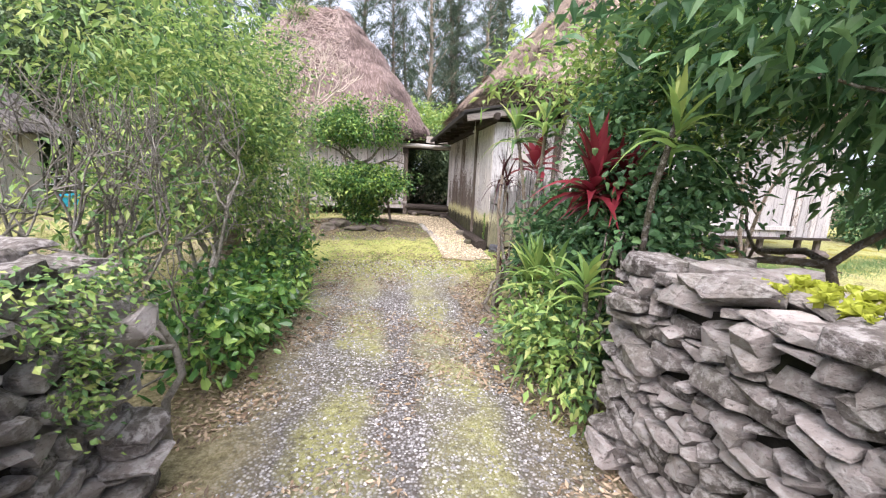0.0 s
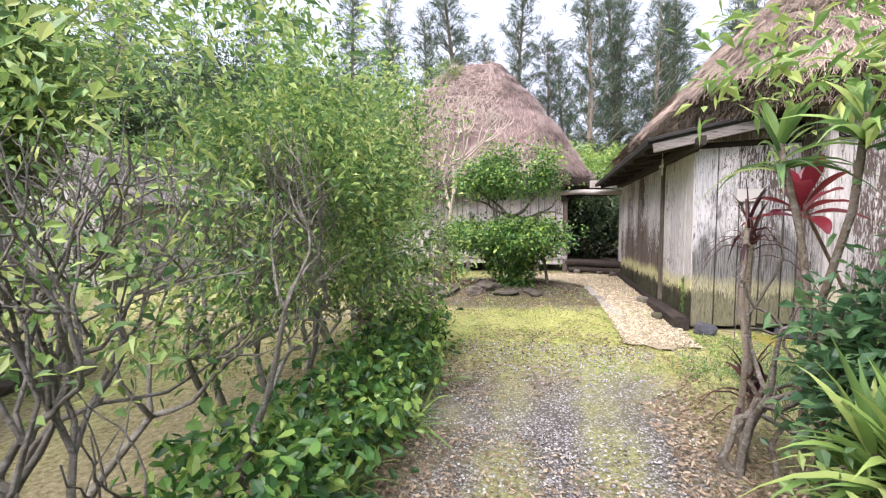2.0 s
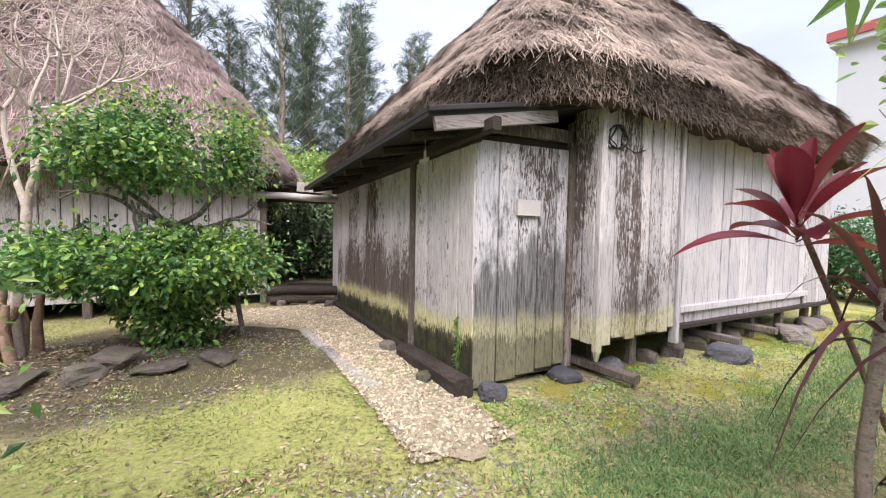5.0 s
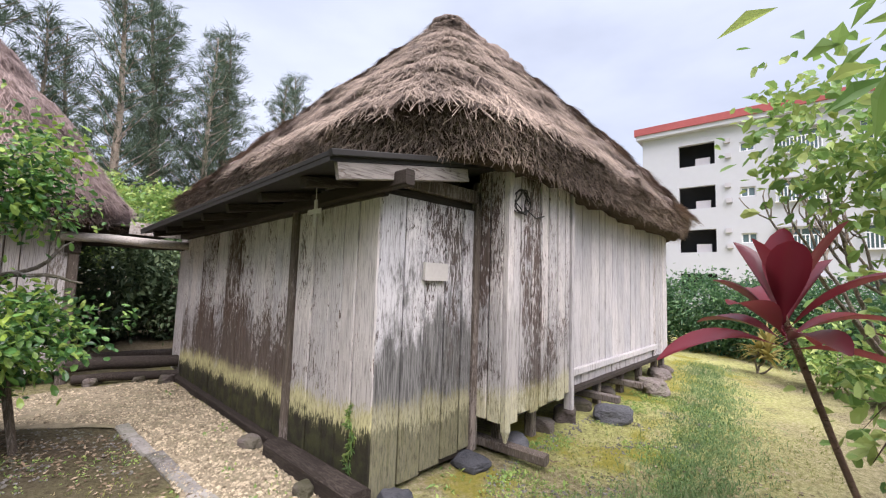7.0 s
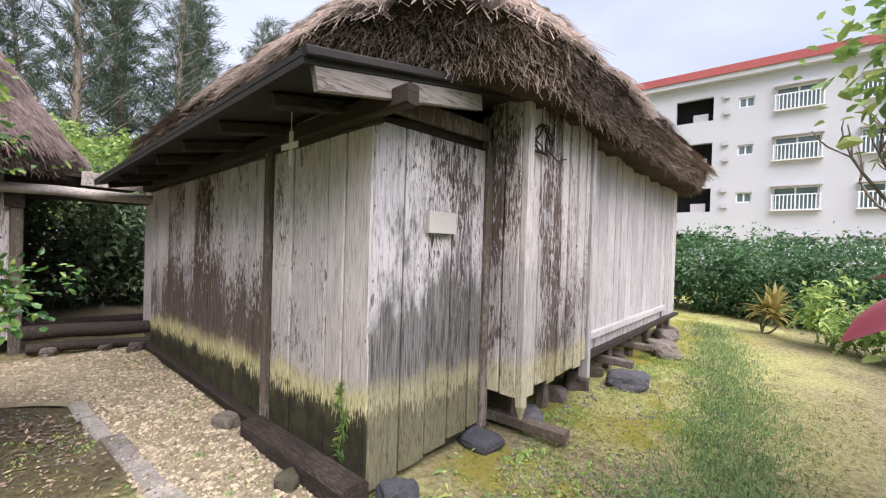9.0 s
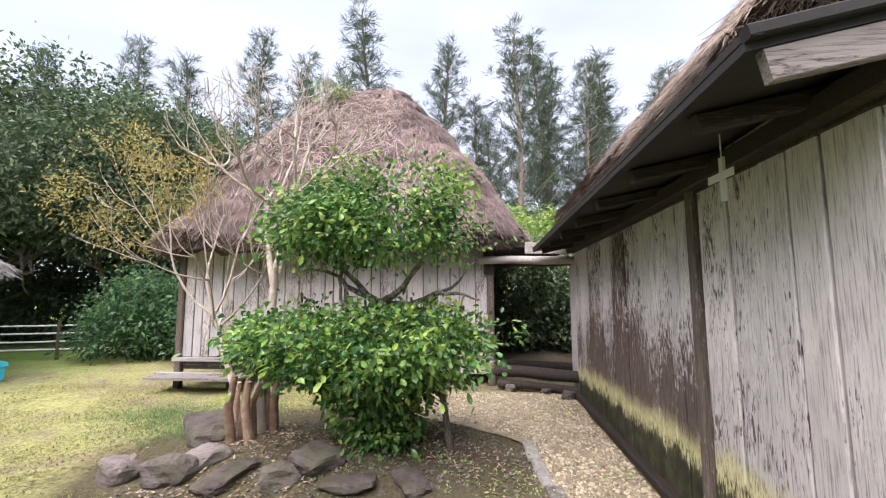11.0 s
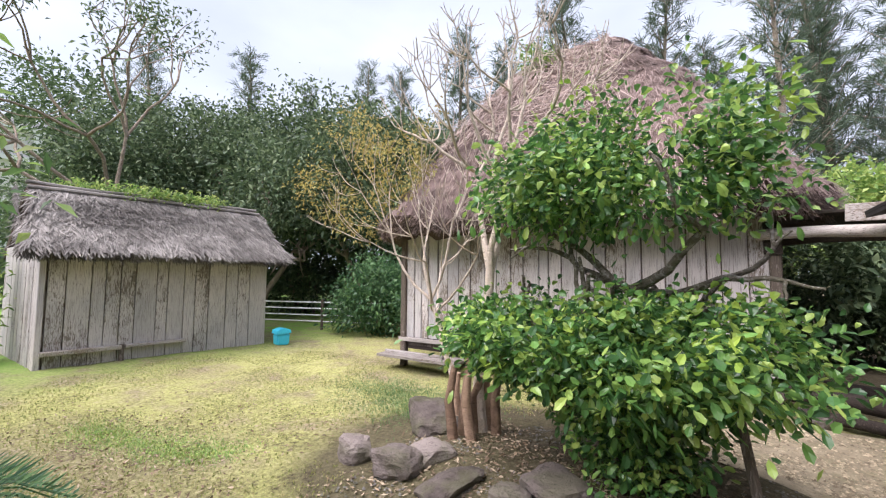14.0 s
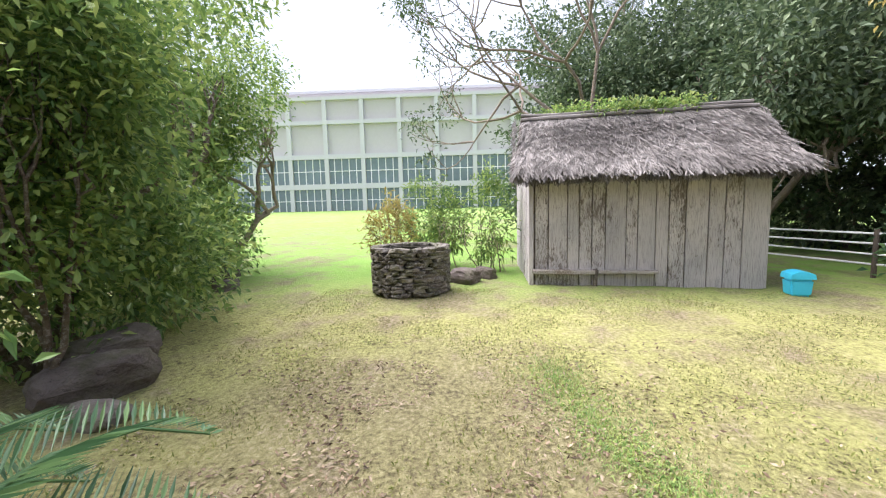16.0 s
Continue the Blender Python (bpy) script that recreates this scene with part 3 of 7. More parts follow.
def stone_mesh(name, rng, rough=0.16):
    """One angular split slab of unit size."""
    bm = bmesh.new()
    for d in unit(rng.normal(size=(24, 3))):
        q = np.sign(d) * np.abs(d) ** 0.5
        q = q / np.sum(q ** 6) ** (1 / 6) * 0.53 * rng.uniform(1.0 - rough, 1.0)
        bm.verts.new(q)
    hull = bmesh.ops.convex_hull(bm, input=bm.verts[:])
    loose = [g for g in hull["geom_interior"] if isinstance(g, bmesh.types.BMVert)]
    bmesh.ops.delete(bm, geom=loose, context="VERTS")
    me = bpy.data.meshes.new(name)
    bm.to_mesh(me)
    bm.free()
    return me


def rock_mesh(name, rng, rough=0.3):
    bm = bmesh.new()
    bmesh.ops.create_icosphere(bm, subdivisions=3, radius=0.5)
    k = Vector(rng.uniform(-20, 20, 3))
    for v in bm.verts:
        c = v.co.copy()
        q = Vector([max(-0.36, min(0.36, a)) for a in c])
        v.co = q.lerp(c, 0.35) * (1 + rough * noise.noise(c * 2.2 + k) + rough * 0.35 * noise.noise(c * 6 + k))
    me = bpy.data.meshes.new(name)
    bm.to_mesh(me)
    bm.free()
    for p in me.polygons:
        p.use_smooth = False
    return me


def step01(a, b, v):
    v = np.clip((v - a) / (b - a), 0, 1)
    return v * v * (3 - 2 * v)


def level(x, y):
    """The height of the ground."""
    x, y = np.asarray(x, float), np.asarray(y, float)
    z = 0.16 + 0.12 * step01(3.5, 7, y) * step01(-4.5, 0.5, x) + 0.06 * step01(-4.5, -8, x)
    mound = 0.13 * np.exp(-(((x + 0.8) / 1.5) ** 2 + ((y - 9.0) / 0.9) ** 2) ** 1.5)
    return z + mound + np.clip((-14 - x) * 0.022, 0, 1.1)

# ---- ground ----
def make_ground():
    a = Acc()
    near = np.concatenate([[-400, -200, -100, -60, -40, -30, -24, -20, -16], np.arange(-13, 12.01, 0.1), [13, 15, 18, 22, 28, 36, 50, 80, 150, 400]])
    yy = np.concatenate([[-400, -150, -70, -40, -25, -15, -10, -6, -4, -2], np.arange(-1, 14.01, 0.1), [15, 17, 20, 25, 32, 45, 80, 150, 400]])
    X, Y = np.meshgrid(near, yy)
    Z = level(X, Y)
    close = (X > -13) & (X < 12) & (Y > -1) & (Y < 14)
    for i, j in zip(*np.where(close)):
        Z[i, j] += 0.022 * noise.noise(Vector((X[i, j] * 1.7, Y[i, j] * 1.7, 0))) + 0.008 * noise.noise(Vector((X[i, j] * 7, Y[i, j] * 7, 3)))
    a.add(np.stack([X, Y, Z], -1).reshape(-1, 3), [(r * len(near) + c, r * len(near) + c + 1, (r + 1) * len(near) + c + 1, (r + 1) * len(near) + c) for r in range(len(yy) - 1) for c in range(len(near) - 1)])
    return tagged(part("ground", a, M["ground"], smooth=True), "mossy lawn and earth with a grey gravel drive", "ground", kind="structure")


make_ground()


# ---- boarded walls ----
def boards(parent, p0, p1, z0, z1, material, rng, wmin=0.13, wmax=0.26, thick=0.025, face=1, slope=0.0, bottom=None, batten=0.0, name="plank"):
    """Upright planks side by side from p0 to p1 (x, y); each one a piece. face: 1 or -1, the side that stands proud. slope: rise of the top along the wall."""
    p0, p1 = np.array(p0, float), np.array(p1, float)
    total = np.linalg.norm(p1 - p0)
    d = (p1 - p0) / total
    nor = np.array([d[1], -d[0]]) * face
    s = 0.0
    while s < total - 1e-6:
        w = rng.uniform(wmin, wmax)
        if total - s - w < wmin * 0.7:
            w = total - s
        w = min(w, total - s)
        a = Acc()
        g, c = rng.uniform(0.004, 0.009), 0.007
        dz = (0.0 if bottom is None else bottom(s / total)) + rng.uniform(-0.008, 0.008)
        out = rng.uniform(0, 0.012)
        prof = [(g, 0), (w - g, 0), (w - g, thick - c), (w - g - c, thick), (g + c, thick), (g, thick - c)]
        lo, hi = [], []
        for q, h in prof:
            xy = d * q + nor * (h + out)
            lo.append((xy[0], xy[1], z0 + dz))
            hi.append((xy[0], xy[1], z1 + slope * (s + q)))
        org = np.array([*(p0 + d * s), 0.0])
        a.add(lo + hi, [(i, (i + 1) % 6, 6 + (i + 1) % 6, 6 + i) for i in range(6)])
        a.add(lo, [(5, 2, 1, 0), (5, 4, 3, 2)])
        a.add(hi, [(0, 1, 2, 5), (2, 3, 4, 5)])
        ob = part(name, a, material, parent)
        ob.location = org
        if batten and rng.random() < 0.75:
            b = Acc()
            box(b, (-0.014, -0.008, z0 + dz + 0.02), (0.014, 0.008, z1 + slope * s), Matrix.Translation((nor[0] * (thick + 0.012), nor[1] * (thick + 0.012), 0)) @ Matrix.Rotation(math.atan2(d[1], d[0]), 4, "Z"))
            ob = part("batten", b, material, parent)
            ob.location = org
        s += w


def slab_wall(name, p0, p1, z0, z1, thick, material, parent, slope=0.0):
    """The wall behind the planks."""
    p0, p1 = np.array(p0, float), np.array(p1, float)
    L = np.linalg.norm(p1 - p0)
    d = (p1 - p0) / L
    n = np.array([d[1], -d[0]])
    a = Acc()
    v = []
    for o in (-thick, -0.002):
        for s, z in ((0, z0), (L, z0), (L, z1 + slope * L), (0, z1)):
            v.append((*(p0 + d * s + n * o), z))
    a.add(v, [(3, 2, 1, 0), (4, 5, 6, 7), (0, 1, 5, 4), (1, 2, 6, 5), (2, 3, 7, 6), (3, 0, 4, 7)])
    return part(name, a, material, parent)


# ---- thatched roofs ----
def roof_ring(x0, x1, y0, y1, rad, n):
    """A rectangle with rounded corners, walked round."""
    pts = []
    per = 2 * (x1 - x0 + y1 - y0)
    for k in range(n):
        s = per * k / n
        for (ax, ay), (bx, by) in (((x0, y0), (x1, y0)), ((x1, y0), (x1, y1)), ((x1, y1), (x0, y1)), ((x0, y1), (x0, y0))):
            l = math.hypot(bx - ax, by - ay)
            if s <= l:
                pts.append((ax + (bx - ax) * s / l, ay + (by - ay) * s / l))
                break
            s -= l
    out = []
    for x, y in pts:
        cx, cy = min(max(x, x0 + rad), x1 - rad), min(max(y, y0 + rad), y1 - rad)
        dx, dy = x - cx, y - cy
        l = math.hypot(dx, dy)
        out.append((cx + dx / l * rad, cy + dy / l * rad) if dx and dy else (x, y))
    return np.array(out)


def hip_thatch(parent, box4, ridge, ze, zr, rad, rng, mats, strands, bulge=0.10, thick=0.34, eave_lift=None, straw_len=0.22, round_top=0.25, course=0.05, hip_roll=0.0):
    """A hipped thatch: a thick rough coat from eave to ridge, a shaggy lip, its underside coloured dark for the eave
    shade and the loose straw on it.
    """
    x0, x1, y0, y1 = box4
    rx0, rx1, ry = ridge
    n, m = 240, 56
    ring = roof_ring(x0, x1, y0, y1, rad, n)
    top = np.stack([np.clip(ring[:, 0], rx0, rx1), np.full(n, ry)], 1)
    away = ring - top
    top = top + unit(away) * round_top
    lift = np.zeros(n) if eave_lift is None else np.array([eave_lift(x, y) for x, y in ring])

    def place(i, v):
        i0 = np.floor(i).astype(int) % n
        i1, fr = (i0 + 1) % n, (i - np.floor(i))[:, None]
        b, t = ring[i0] * (1 - fr) + ring[i1] * fr, top[i0] * (1 - fr) + top[i1] * fr
        l = lift[i0] * (1 - fr[:, 0]) + lift[i1] * fr[:, 0]
        xy = b * (1 - v[:, None]) + t * v[:, None]
        z = (ze + l) * (1 - v) + zr * v + bulge * np.sin(np.pi * v) * (zr - ze) * 0.5
        return np.column_stack([xy, z])

    hips = [(np.array(c), np.array((rx, ry))) for c, rx in (((x0 + 0.25, y0 + 0.25), rx0), ((x1 - 0.25, y0 + 0.25), rx1), ((x1 - 0.25, y1 - 0.25), rx1), ((x0 + 0.25, y1 - 0.25), rx0))]

    def relief(q, fine=1.0):
        """Lumps, the steps of the straw courses and the raised rolls along the hips."""
        h = np.array([0.09 * noise.noise(Vector(p * 1.3)) + 0.06 * noise.noise(Vector(p * 4.5)) + fine * 0.035 * noise.noise(Vector(p * 12)) for p in q])
        wav = np.array([0.10 * noise.noise(Vector((p[0] * 1.1, p[1] * 1.1, 7.0))) for p in q])
        h = h + course * (1 - ((q[:, 2] - ze + wav) / 0.46) % 1.0)
        for c, t in hips:
            d = (t - c) / np.linalg.norm(t - c)
            off = np.abs((q[:, 0] - c[0]) * d[1] - (q[:, 1] - c[1]) * d[0])
            h = h + hip_roll * np.exp(-(off / 0.30) ** 4)
        return h

    core = Acc()
    rows = []
    vv = np.linspace(0, 1, m)
    for v in vv:
        p = place(np.arange(n, dtype=float), np.full(n, v))
        nor = unit(np.column_stack([away, np.full(n, np.linalg.norm(away, axis=1).mean())]))
        h = relief(p)
        rows.append(p + nor * h[:, None])
    cap = np.array([[(rx0 + rx1) / 2, ry, zr + 0.06]])
    V = np.concatenate(rows + [cap])
    core.add(V, [(k * n + i, k * n + (i + 1) % n, (k + 1) * n + (i + 1) % n, (k + 1) * n + i) for k in range(m - 1) for i in range(n)])
    core.add(V[-(n + 1):], [(i, (i + 1) % n, n) for i in range(n)])
    part("thatch", core, mats[0], parent, smooth=True)
    # underside, its eave shade carried by the dark material
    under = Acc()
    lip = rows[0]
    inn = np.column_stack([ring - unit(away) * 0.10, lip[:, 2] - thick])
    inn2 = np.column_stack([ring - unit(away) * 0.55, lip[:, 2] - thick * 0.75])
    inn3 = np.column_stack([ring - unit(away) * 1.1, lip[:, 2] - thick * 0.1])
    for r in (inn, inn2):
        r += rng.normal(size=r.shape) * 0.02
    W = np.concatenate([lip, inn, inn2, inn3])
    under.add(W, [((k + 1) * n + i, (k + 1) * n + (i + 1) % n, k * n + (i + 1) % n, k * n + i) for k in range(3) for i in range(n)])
    part("thatch_underside", under, mats[2], parent, "straw underside of the eaves, shade put into its colour", smooth=True)

    straw = Acc()
    i, v = rng.random(strands) * n, rng.random(strands) ** 1.15
    a = place(i, v)
    nor = unit(np.column_stack([a[:, :2] - place(i, np.ones(strands))[:, :2], np.full(strands, 2.2)]))
    down = unit(place(i, np.maximum(0, v - 0.03)) - place(i, np.minimum(1, v + 0.03)))
    side = np.cross(nor, down)
    way = down + side * rng.normal(size=(strands, 1)) * 0.34 + nor * (rng.normal(size=(strands, 1)) * 0.05 + 0.015)
    hh = relief(a)
    L = straw_len * rng.uniform(0.4, 1.3, strands)
    w = rng.uniform(0.0028, 0.0068, strands)
    b0 = a + nor * (0.012 + hh)[:, None]
    sd = unit(np.cross(way, nor)) * w[:, None]
    b1 = b0 + unit(way) * L[:, None]
    straw.add(np.stack([b0 - sd, b0 + sd, b1 + sd * 0.5, b1 - sd * 0.5], 1).reshape(-1, 3), np.arange(strands)[:, None] * 4 + np.array([[0, 1, 2, 3]]))
    # the shaggy lip
    q = int(strands * 0.6)
    i = rng.random(q) * n
    a = place(i, rng.random(q) * 0.015) + rng.normal(size=(q, 3)) * 0.02
    drop = np.minimum(1, rng.random(q) ** 1.5) * thick * 0.8
    outw = unit(np.column_stack([a[:, :2] - place(i, np.ones(q))[:, :2], np.zeros(q)]))
    a = a - outw * (drop * 0.25)[:, None] - np.array([0, 0, 1.0]) * drop[:, None] + outw * 0.01
    way = outw * 0.55 + np.array([0, 0, -0.9]) + rng.normal(size=(q, 3)) * 0.35
    L = rng.uniform(0.03, 0.13, q)
    w = rng.uniform(0.0022, 0.005, q)
    sd = unit(np.cross(way, outw + rng.normal(size=(q, 3)) * 0.3)) * w[:, None]
    b1 = a + unit(way) * L[:, None]
    straw.add(np.stack([a - sd, a + sd, b1 + sd * 0.4, b1 - sd * 0.4], 1).reshape(-1, 3), np.arange(q)[:, None] * 4 + np.array([[0, 1, 2, 3]]))
    part("straw", straw, mats[1], parent, "loose weathered straw over the thatch", kind="stuff")
    return place


# ---- the storehouse with the lean-to ----
def make_storehouse():
    rng = np.random.default_rng(3)
    h = thing("thatched_house", "old thatched house of peeling grey boards, raised on stones", "house")
    wl = slab_wall("wall", (1.635, 10.89), (1.635, 6.58), 0.30, 2.45, 0.05, M["timber_dark"], h)
    boards(wl, (1.635, 10.89), (1.635, 7.76), 0.30, 2.42, M["board_lean"], rng, 0.12, 0.26)
    boards(wl, (1.635, 7.68), (1.635, 6.56), 0.34, 2.46, M["board_lean"], rng, 0.16, 0.28)
    post = Acc()
    beam(post, (1.60, 7.72, 0.28), (1.60, 7.72, 2.45), 0.075, 0.07, up=(0, 1, 0))
    part("post", post, M["timber_up"], h)
    wf = slab_wall("wall", (1.635, 6.585), (2.69, 6.585), 0.33, 2.36, 0.05, M["timber_dark"], h, slope=0.16)
    boards(wf, (1.61, 6.585), (2.62, 6.585), 0.31, 2.33, M["board_panel"], rng, 0.16, 0.26, slope=0.02, bottom=lambda s: 0.10 * s)
    cp = Acc()
    beam(cp, (2.655, 6.56, 0.36), (2.655, 6.56, 2.6), 0.075, 0.075, up=(0, 1, 0))
    part("post", cp, M["timber_up"], h)
    hd = Acc()
    beam(hd, (1.70, 6.545, 2.45), (2.66, 6.545, 2.47), 0.045, 0.11)
    part("header", hd, M["timber_up"], h)
    pq = Acc()
    box(pq, (2.01, 6.518, 1.74), (2.26, 6.546, 1.875))
    part("plaque", pq, M["plaque"], h, "small blank grey wooden plaque")
    # the raised bay
    wn = slab_wall("wall", (2.70, 6.60), (2.70, 6.27), 0.62, 2.9, 0.03, M["timber_dark"], h)
    boards(wn, (2.70, 6.56), (2.70, 6.285), 0.62, 2.85, M["board_nose"], rng, 0.12, 0.16)
    wb = slab_wall("wall", (2.69, 6.30), (3.85, 6.30), 0.66, 2.8, 0.03, M["timber_dark"], h)
    scal = lambda s: 0.05 * abs(math.sin(s * 9.0)) + 0.03 * s
    boards(wb, (2.75, 6.295), (3.85, 6.295), 0.60, 2.8, M["board_nose"], rng, 0.10, 0.2, bottom=scal, batten=1)
    cor = Acc()
    beam(cor, (2.715, 6.262, 0.56), (2.715, 6.262, 2.85), 0.07, 0.06, up=(0, 1, 0))
    beam(cor, (2.715, 6.262, 0.47), (2.715, 6.262, 0.56), 0.02, 0.02, up=(0, 1, 0), taper=3.2)
    part("corner_post", cor, M["board_nose"], h, "corner board cut to a point below")
    e = Acc()
    beam(e, (3.88, 6.285, 0.50), (3.88, 6.285, 2.8), 0.06, 0.09, up=(0, 1, 0))
    part("post", e, M["board_front"], h)
    # the long front
    wm = slab_wall("wall", (3.9, 6.44), (8.0, 6.44), 0.62, 2.75, 0.05, M["timber_dark"], h)
    boards(wm, (3.92, 6.43), (7.15, 6.43), 0.80, 2.72, M["board_front"], rng, 0.17, 0.27)
    boards(wm, (7.2, 6.44), (8.0, 6.44), 0.64, 2.72, M["board_kitchen"], rng, 0.10, 0.16)
    boards(wm, (3.92, 6.45), (7.15, 6.45), 0.60, 0.78, M["board_shed"], rng, 0.14, 0.2)
    rl = Acc()
    beam(rl, (3.92, 6.385, 0.80), (7.2, 6.385, 0.80), 0.05, 0.075)
    part("sill_rail", rl, M["board_front"], h)
    slab_wall("wall", (8.0, 6.44), (8.0, 11.4), 0.62, 2.75, 0.06, M["board_kitchen"], h)
    slab_wall("wall", (8.0, 11.4), (1.64, 11.4), 0.35, 2.75, 0.06, M["board_kitchen"], h)
    slab_wall("wall", (1.64, 11.4), (1.64, 10.89), 0.35, 2.45, 0.06, M["board_kitchen"], h)
    fl = Acc()
    box(fl, (2.72, 6.34, 0.60), (8.0, 11.34, 0.64))
    part("floor_deck", fl, M["timber_dark"], h)
    for x in (2.95, 3.5, 4.3, 5.1, 5.9, 6.7, 7.5, 7.92):
        for y in (6.50, 8.2):
            a = Acc()
            beam(a, (x, y, 0.28), (x, y, 0.62), 0.09, 0.09, up=(0, 1, 0))
            part("stilt", a, M["timber_up"], h)
    for x, y0, y1, z in ((2.95, 6.02, 6.9, 0.345), (5.0, 6.18, 6.9, 0.40), (5.9, 6.2, 6.9, 0.42)):
        a = Acc()
        beam(a, (x, y0, z), (x - 0.1, y1, z + 0.02), 0.10, 0.08)
        part("foot_beam", a, M["timber_up"], h)
    # timber sill of the lean-to
    a = Acc()
    beam(a, (1.50, 6.50, 0.345), (1.50, 7.70, 0.325), 0.17, 0.17)
    part("ground_sill", a, M["timber_foot"], h, "dark rotting timber along the foot of the wall")
    a = Acc()
    beam(a, (1.575, 7.75, 0.28), (1.575, 10.9, 0.28), 0.08, 0.14)
    part("ground_sill", a, M["timber_foot"], h)
    # lean-to roof
    def roof_z(x, y):
        return 2.375 + (x - 1.07) * 0.2 - (y - 6.35) * 0.028
    a = Acc()
    xs, ys = (1.06, 2.75), np.linspace(6.33, 11.0, 8)
    for t0 in (0.0, 0.03):
        for k in range(7):
            q = [(x, y, roof_z(x, y) + t0) for x, y in ((xs[0], ys[k]), (xs[1], ys[k]), (xs[1], ys[k + 1]), (xs[0], ys[k + 1]))]
            a.add(q, [(0, 1, 2, 3)])
    for p0, p1 in (((xs[0], ys[0]), (xs[0], ys[-1])), ((xs[0], ys[0]), (xs[1], ys[0]))):
        a.add([(*p0, roof_z(*p0)), (*p1, roof_z(*p1)), (*p1, roof_z(*p1) + 0.03), (*p0, roof_z(*p0) + 0.03)], [(0, 1, 2, 3)])
    part("lean_to_roof", a, M["roof_sheet"], h, "thin dark board roof over the lean-to")
    a = Acc()
    beam(a, (1.075, 6.30, roof_z(1.07, 6.3) + 0.045), (1.075, 11.02, roof_z(1.07, 11.0) + 0.045), 0.035, 0.035)
    part("eave_batten", a, M["roof_sheet"], h)
    a = Acc()
    beam(a, (1.055, 6.318, roof_z(1.06, 6.32) + 0.045), (2.2, 6.318, roof_z(2.2, 6.32) + 0.045), 0.04, 0.04)
    part("verge_batten", a, M["roof_sheet"], h)
    a = Acc()
    beam(a, (1.12, 6.35, roof_z(1.12, 6.35) - 0.05), (2.25, 6.35, roof_z(2.25, 6.35) - 0.055), 0.035, 0.10)
    part("verge_board", a, M["timber_mid"], h, "pale weathered verge board")
    for y in (6.75, 7.4, 8.05, 8.7, 9.35, 10.0, 10.6):
        a = Acc()
        beam(a, (1.13, y, roof_z(1.13, y) - 0.045), (2.6, y, roof_z(2.6, y) - 0.045), 0.07, 0.07)
        part("rafter", a, M["timber_dark"], h)
    a = Acc()
    beam(a, (1.56, 6.22, 2.375), (1.56, 11.0, 2.27), 0.075, 0.10)
    part("wall_plate", a, M["timber_dark"], h)
    a = Acc()
    beam(a, (1.605, 6.50, 2.36), (1.605, 10.95, 2.27), 0.03, 0.12)
    part("wall_plate", a, M["timber_dark"], h)
    # thatch
    def lift(x, y):
        return -0.12 * step01(7.5, 11, y) * (x < 4) - 0.04 * step01(2.2, 1.5, x)
    hip_thatch(h, (1.50, 8.55, 5.98, 12.0), (4.75, 6.0, 8.9), 2.93, 6.05, 1.15, rng, (M["thatch"], M["straw"], M["thatch_shade"]), 125000, eave_lift=lift, bulge=0.05, round_top=0.12, hip_roll=0.06)
    for k in range(9):
        a = Acc()
        x = 4.72 + k * 0.16
        beam(a, (x - 0.18, 8.9 - 0.22, 5.98), (x + 0.06, 8.9 + 0.25, 6.2), 0.018, 0.018)
        part("ridge_stick", a, M["timber_up"], h)
    for s in (-0.2, 0.02):
        a = Acc()
        tube(a, [(4.5, 8.9 + s, 6.07), (5.2, 8.92 + s, 6.12), (6.2, 8.9 + s, 6.05)], [0.022] * 3, 6)
        part("ridge_pole", a, M["timber_up"], h)
    return h


make_storehouse()


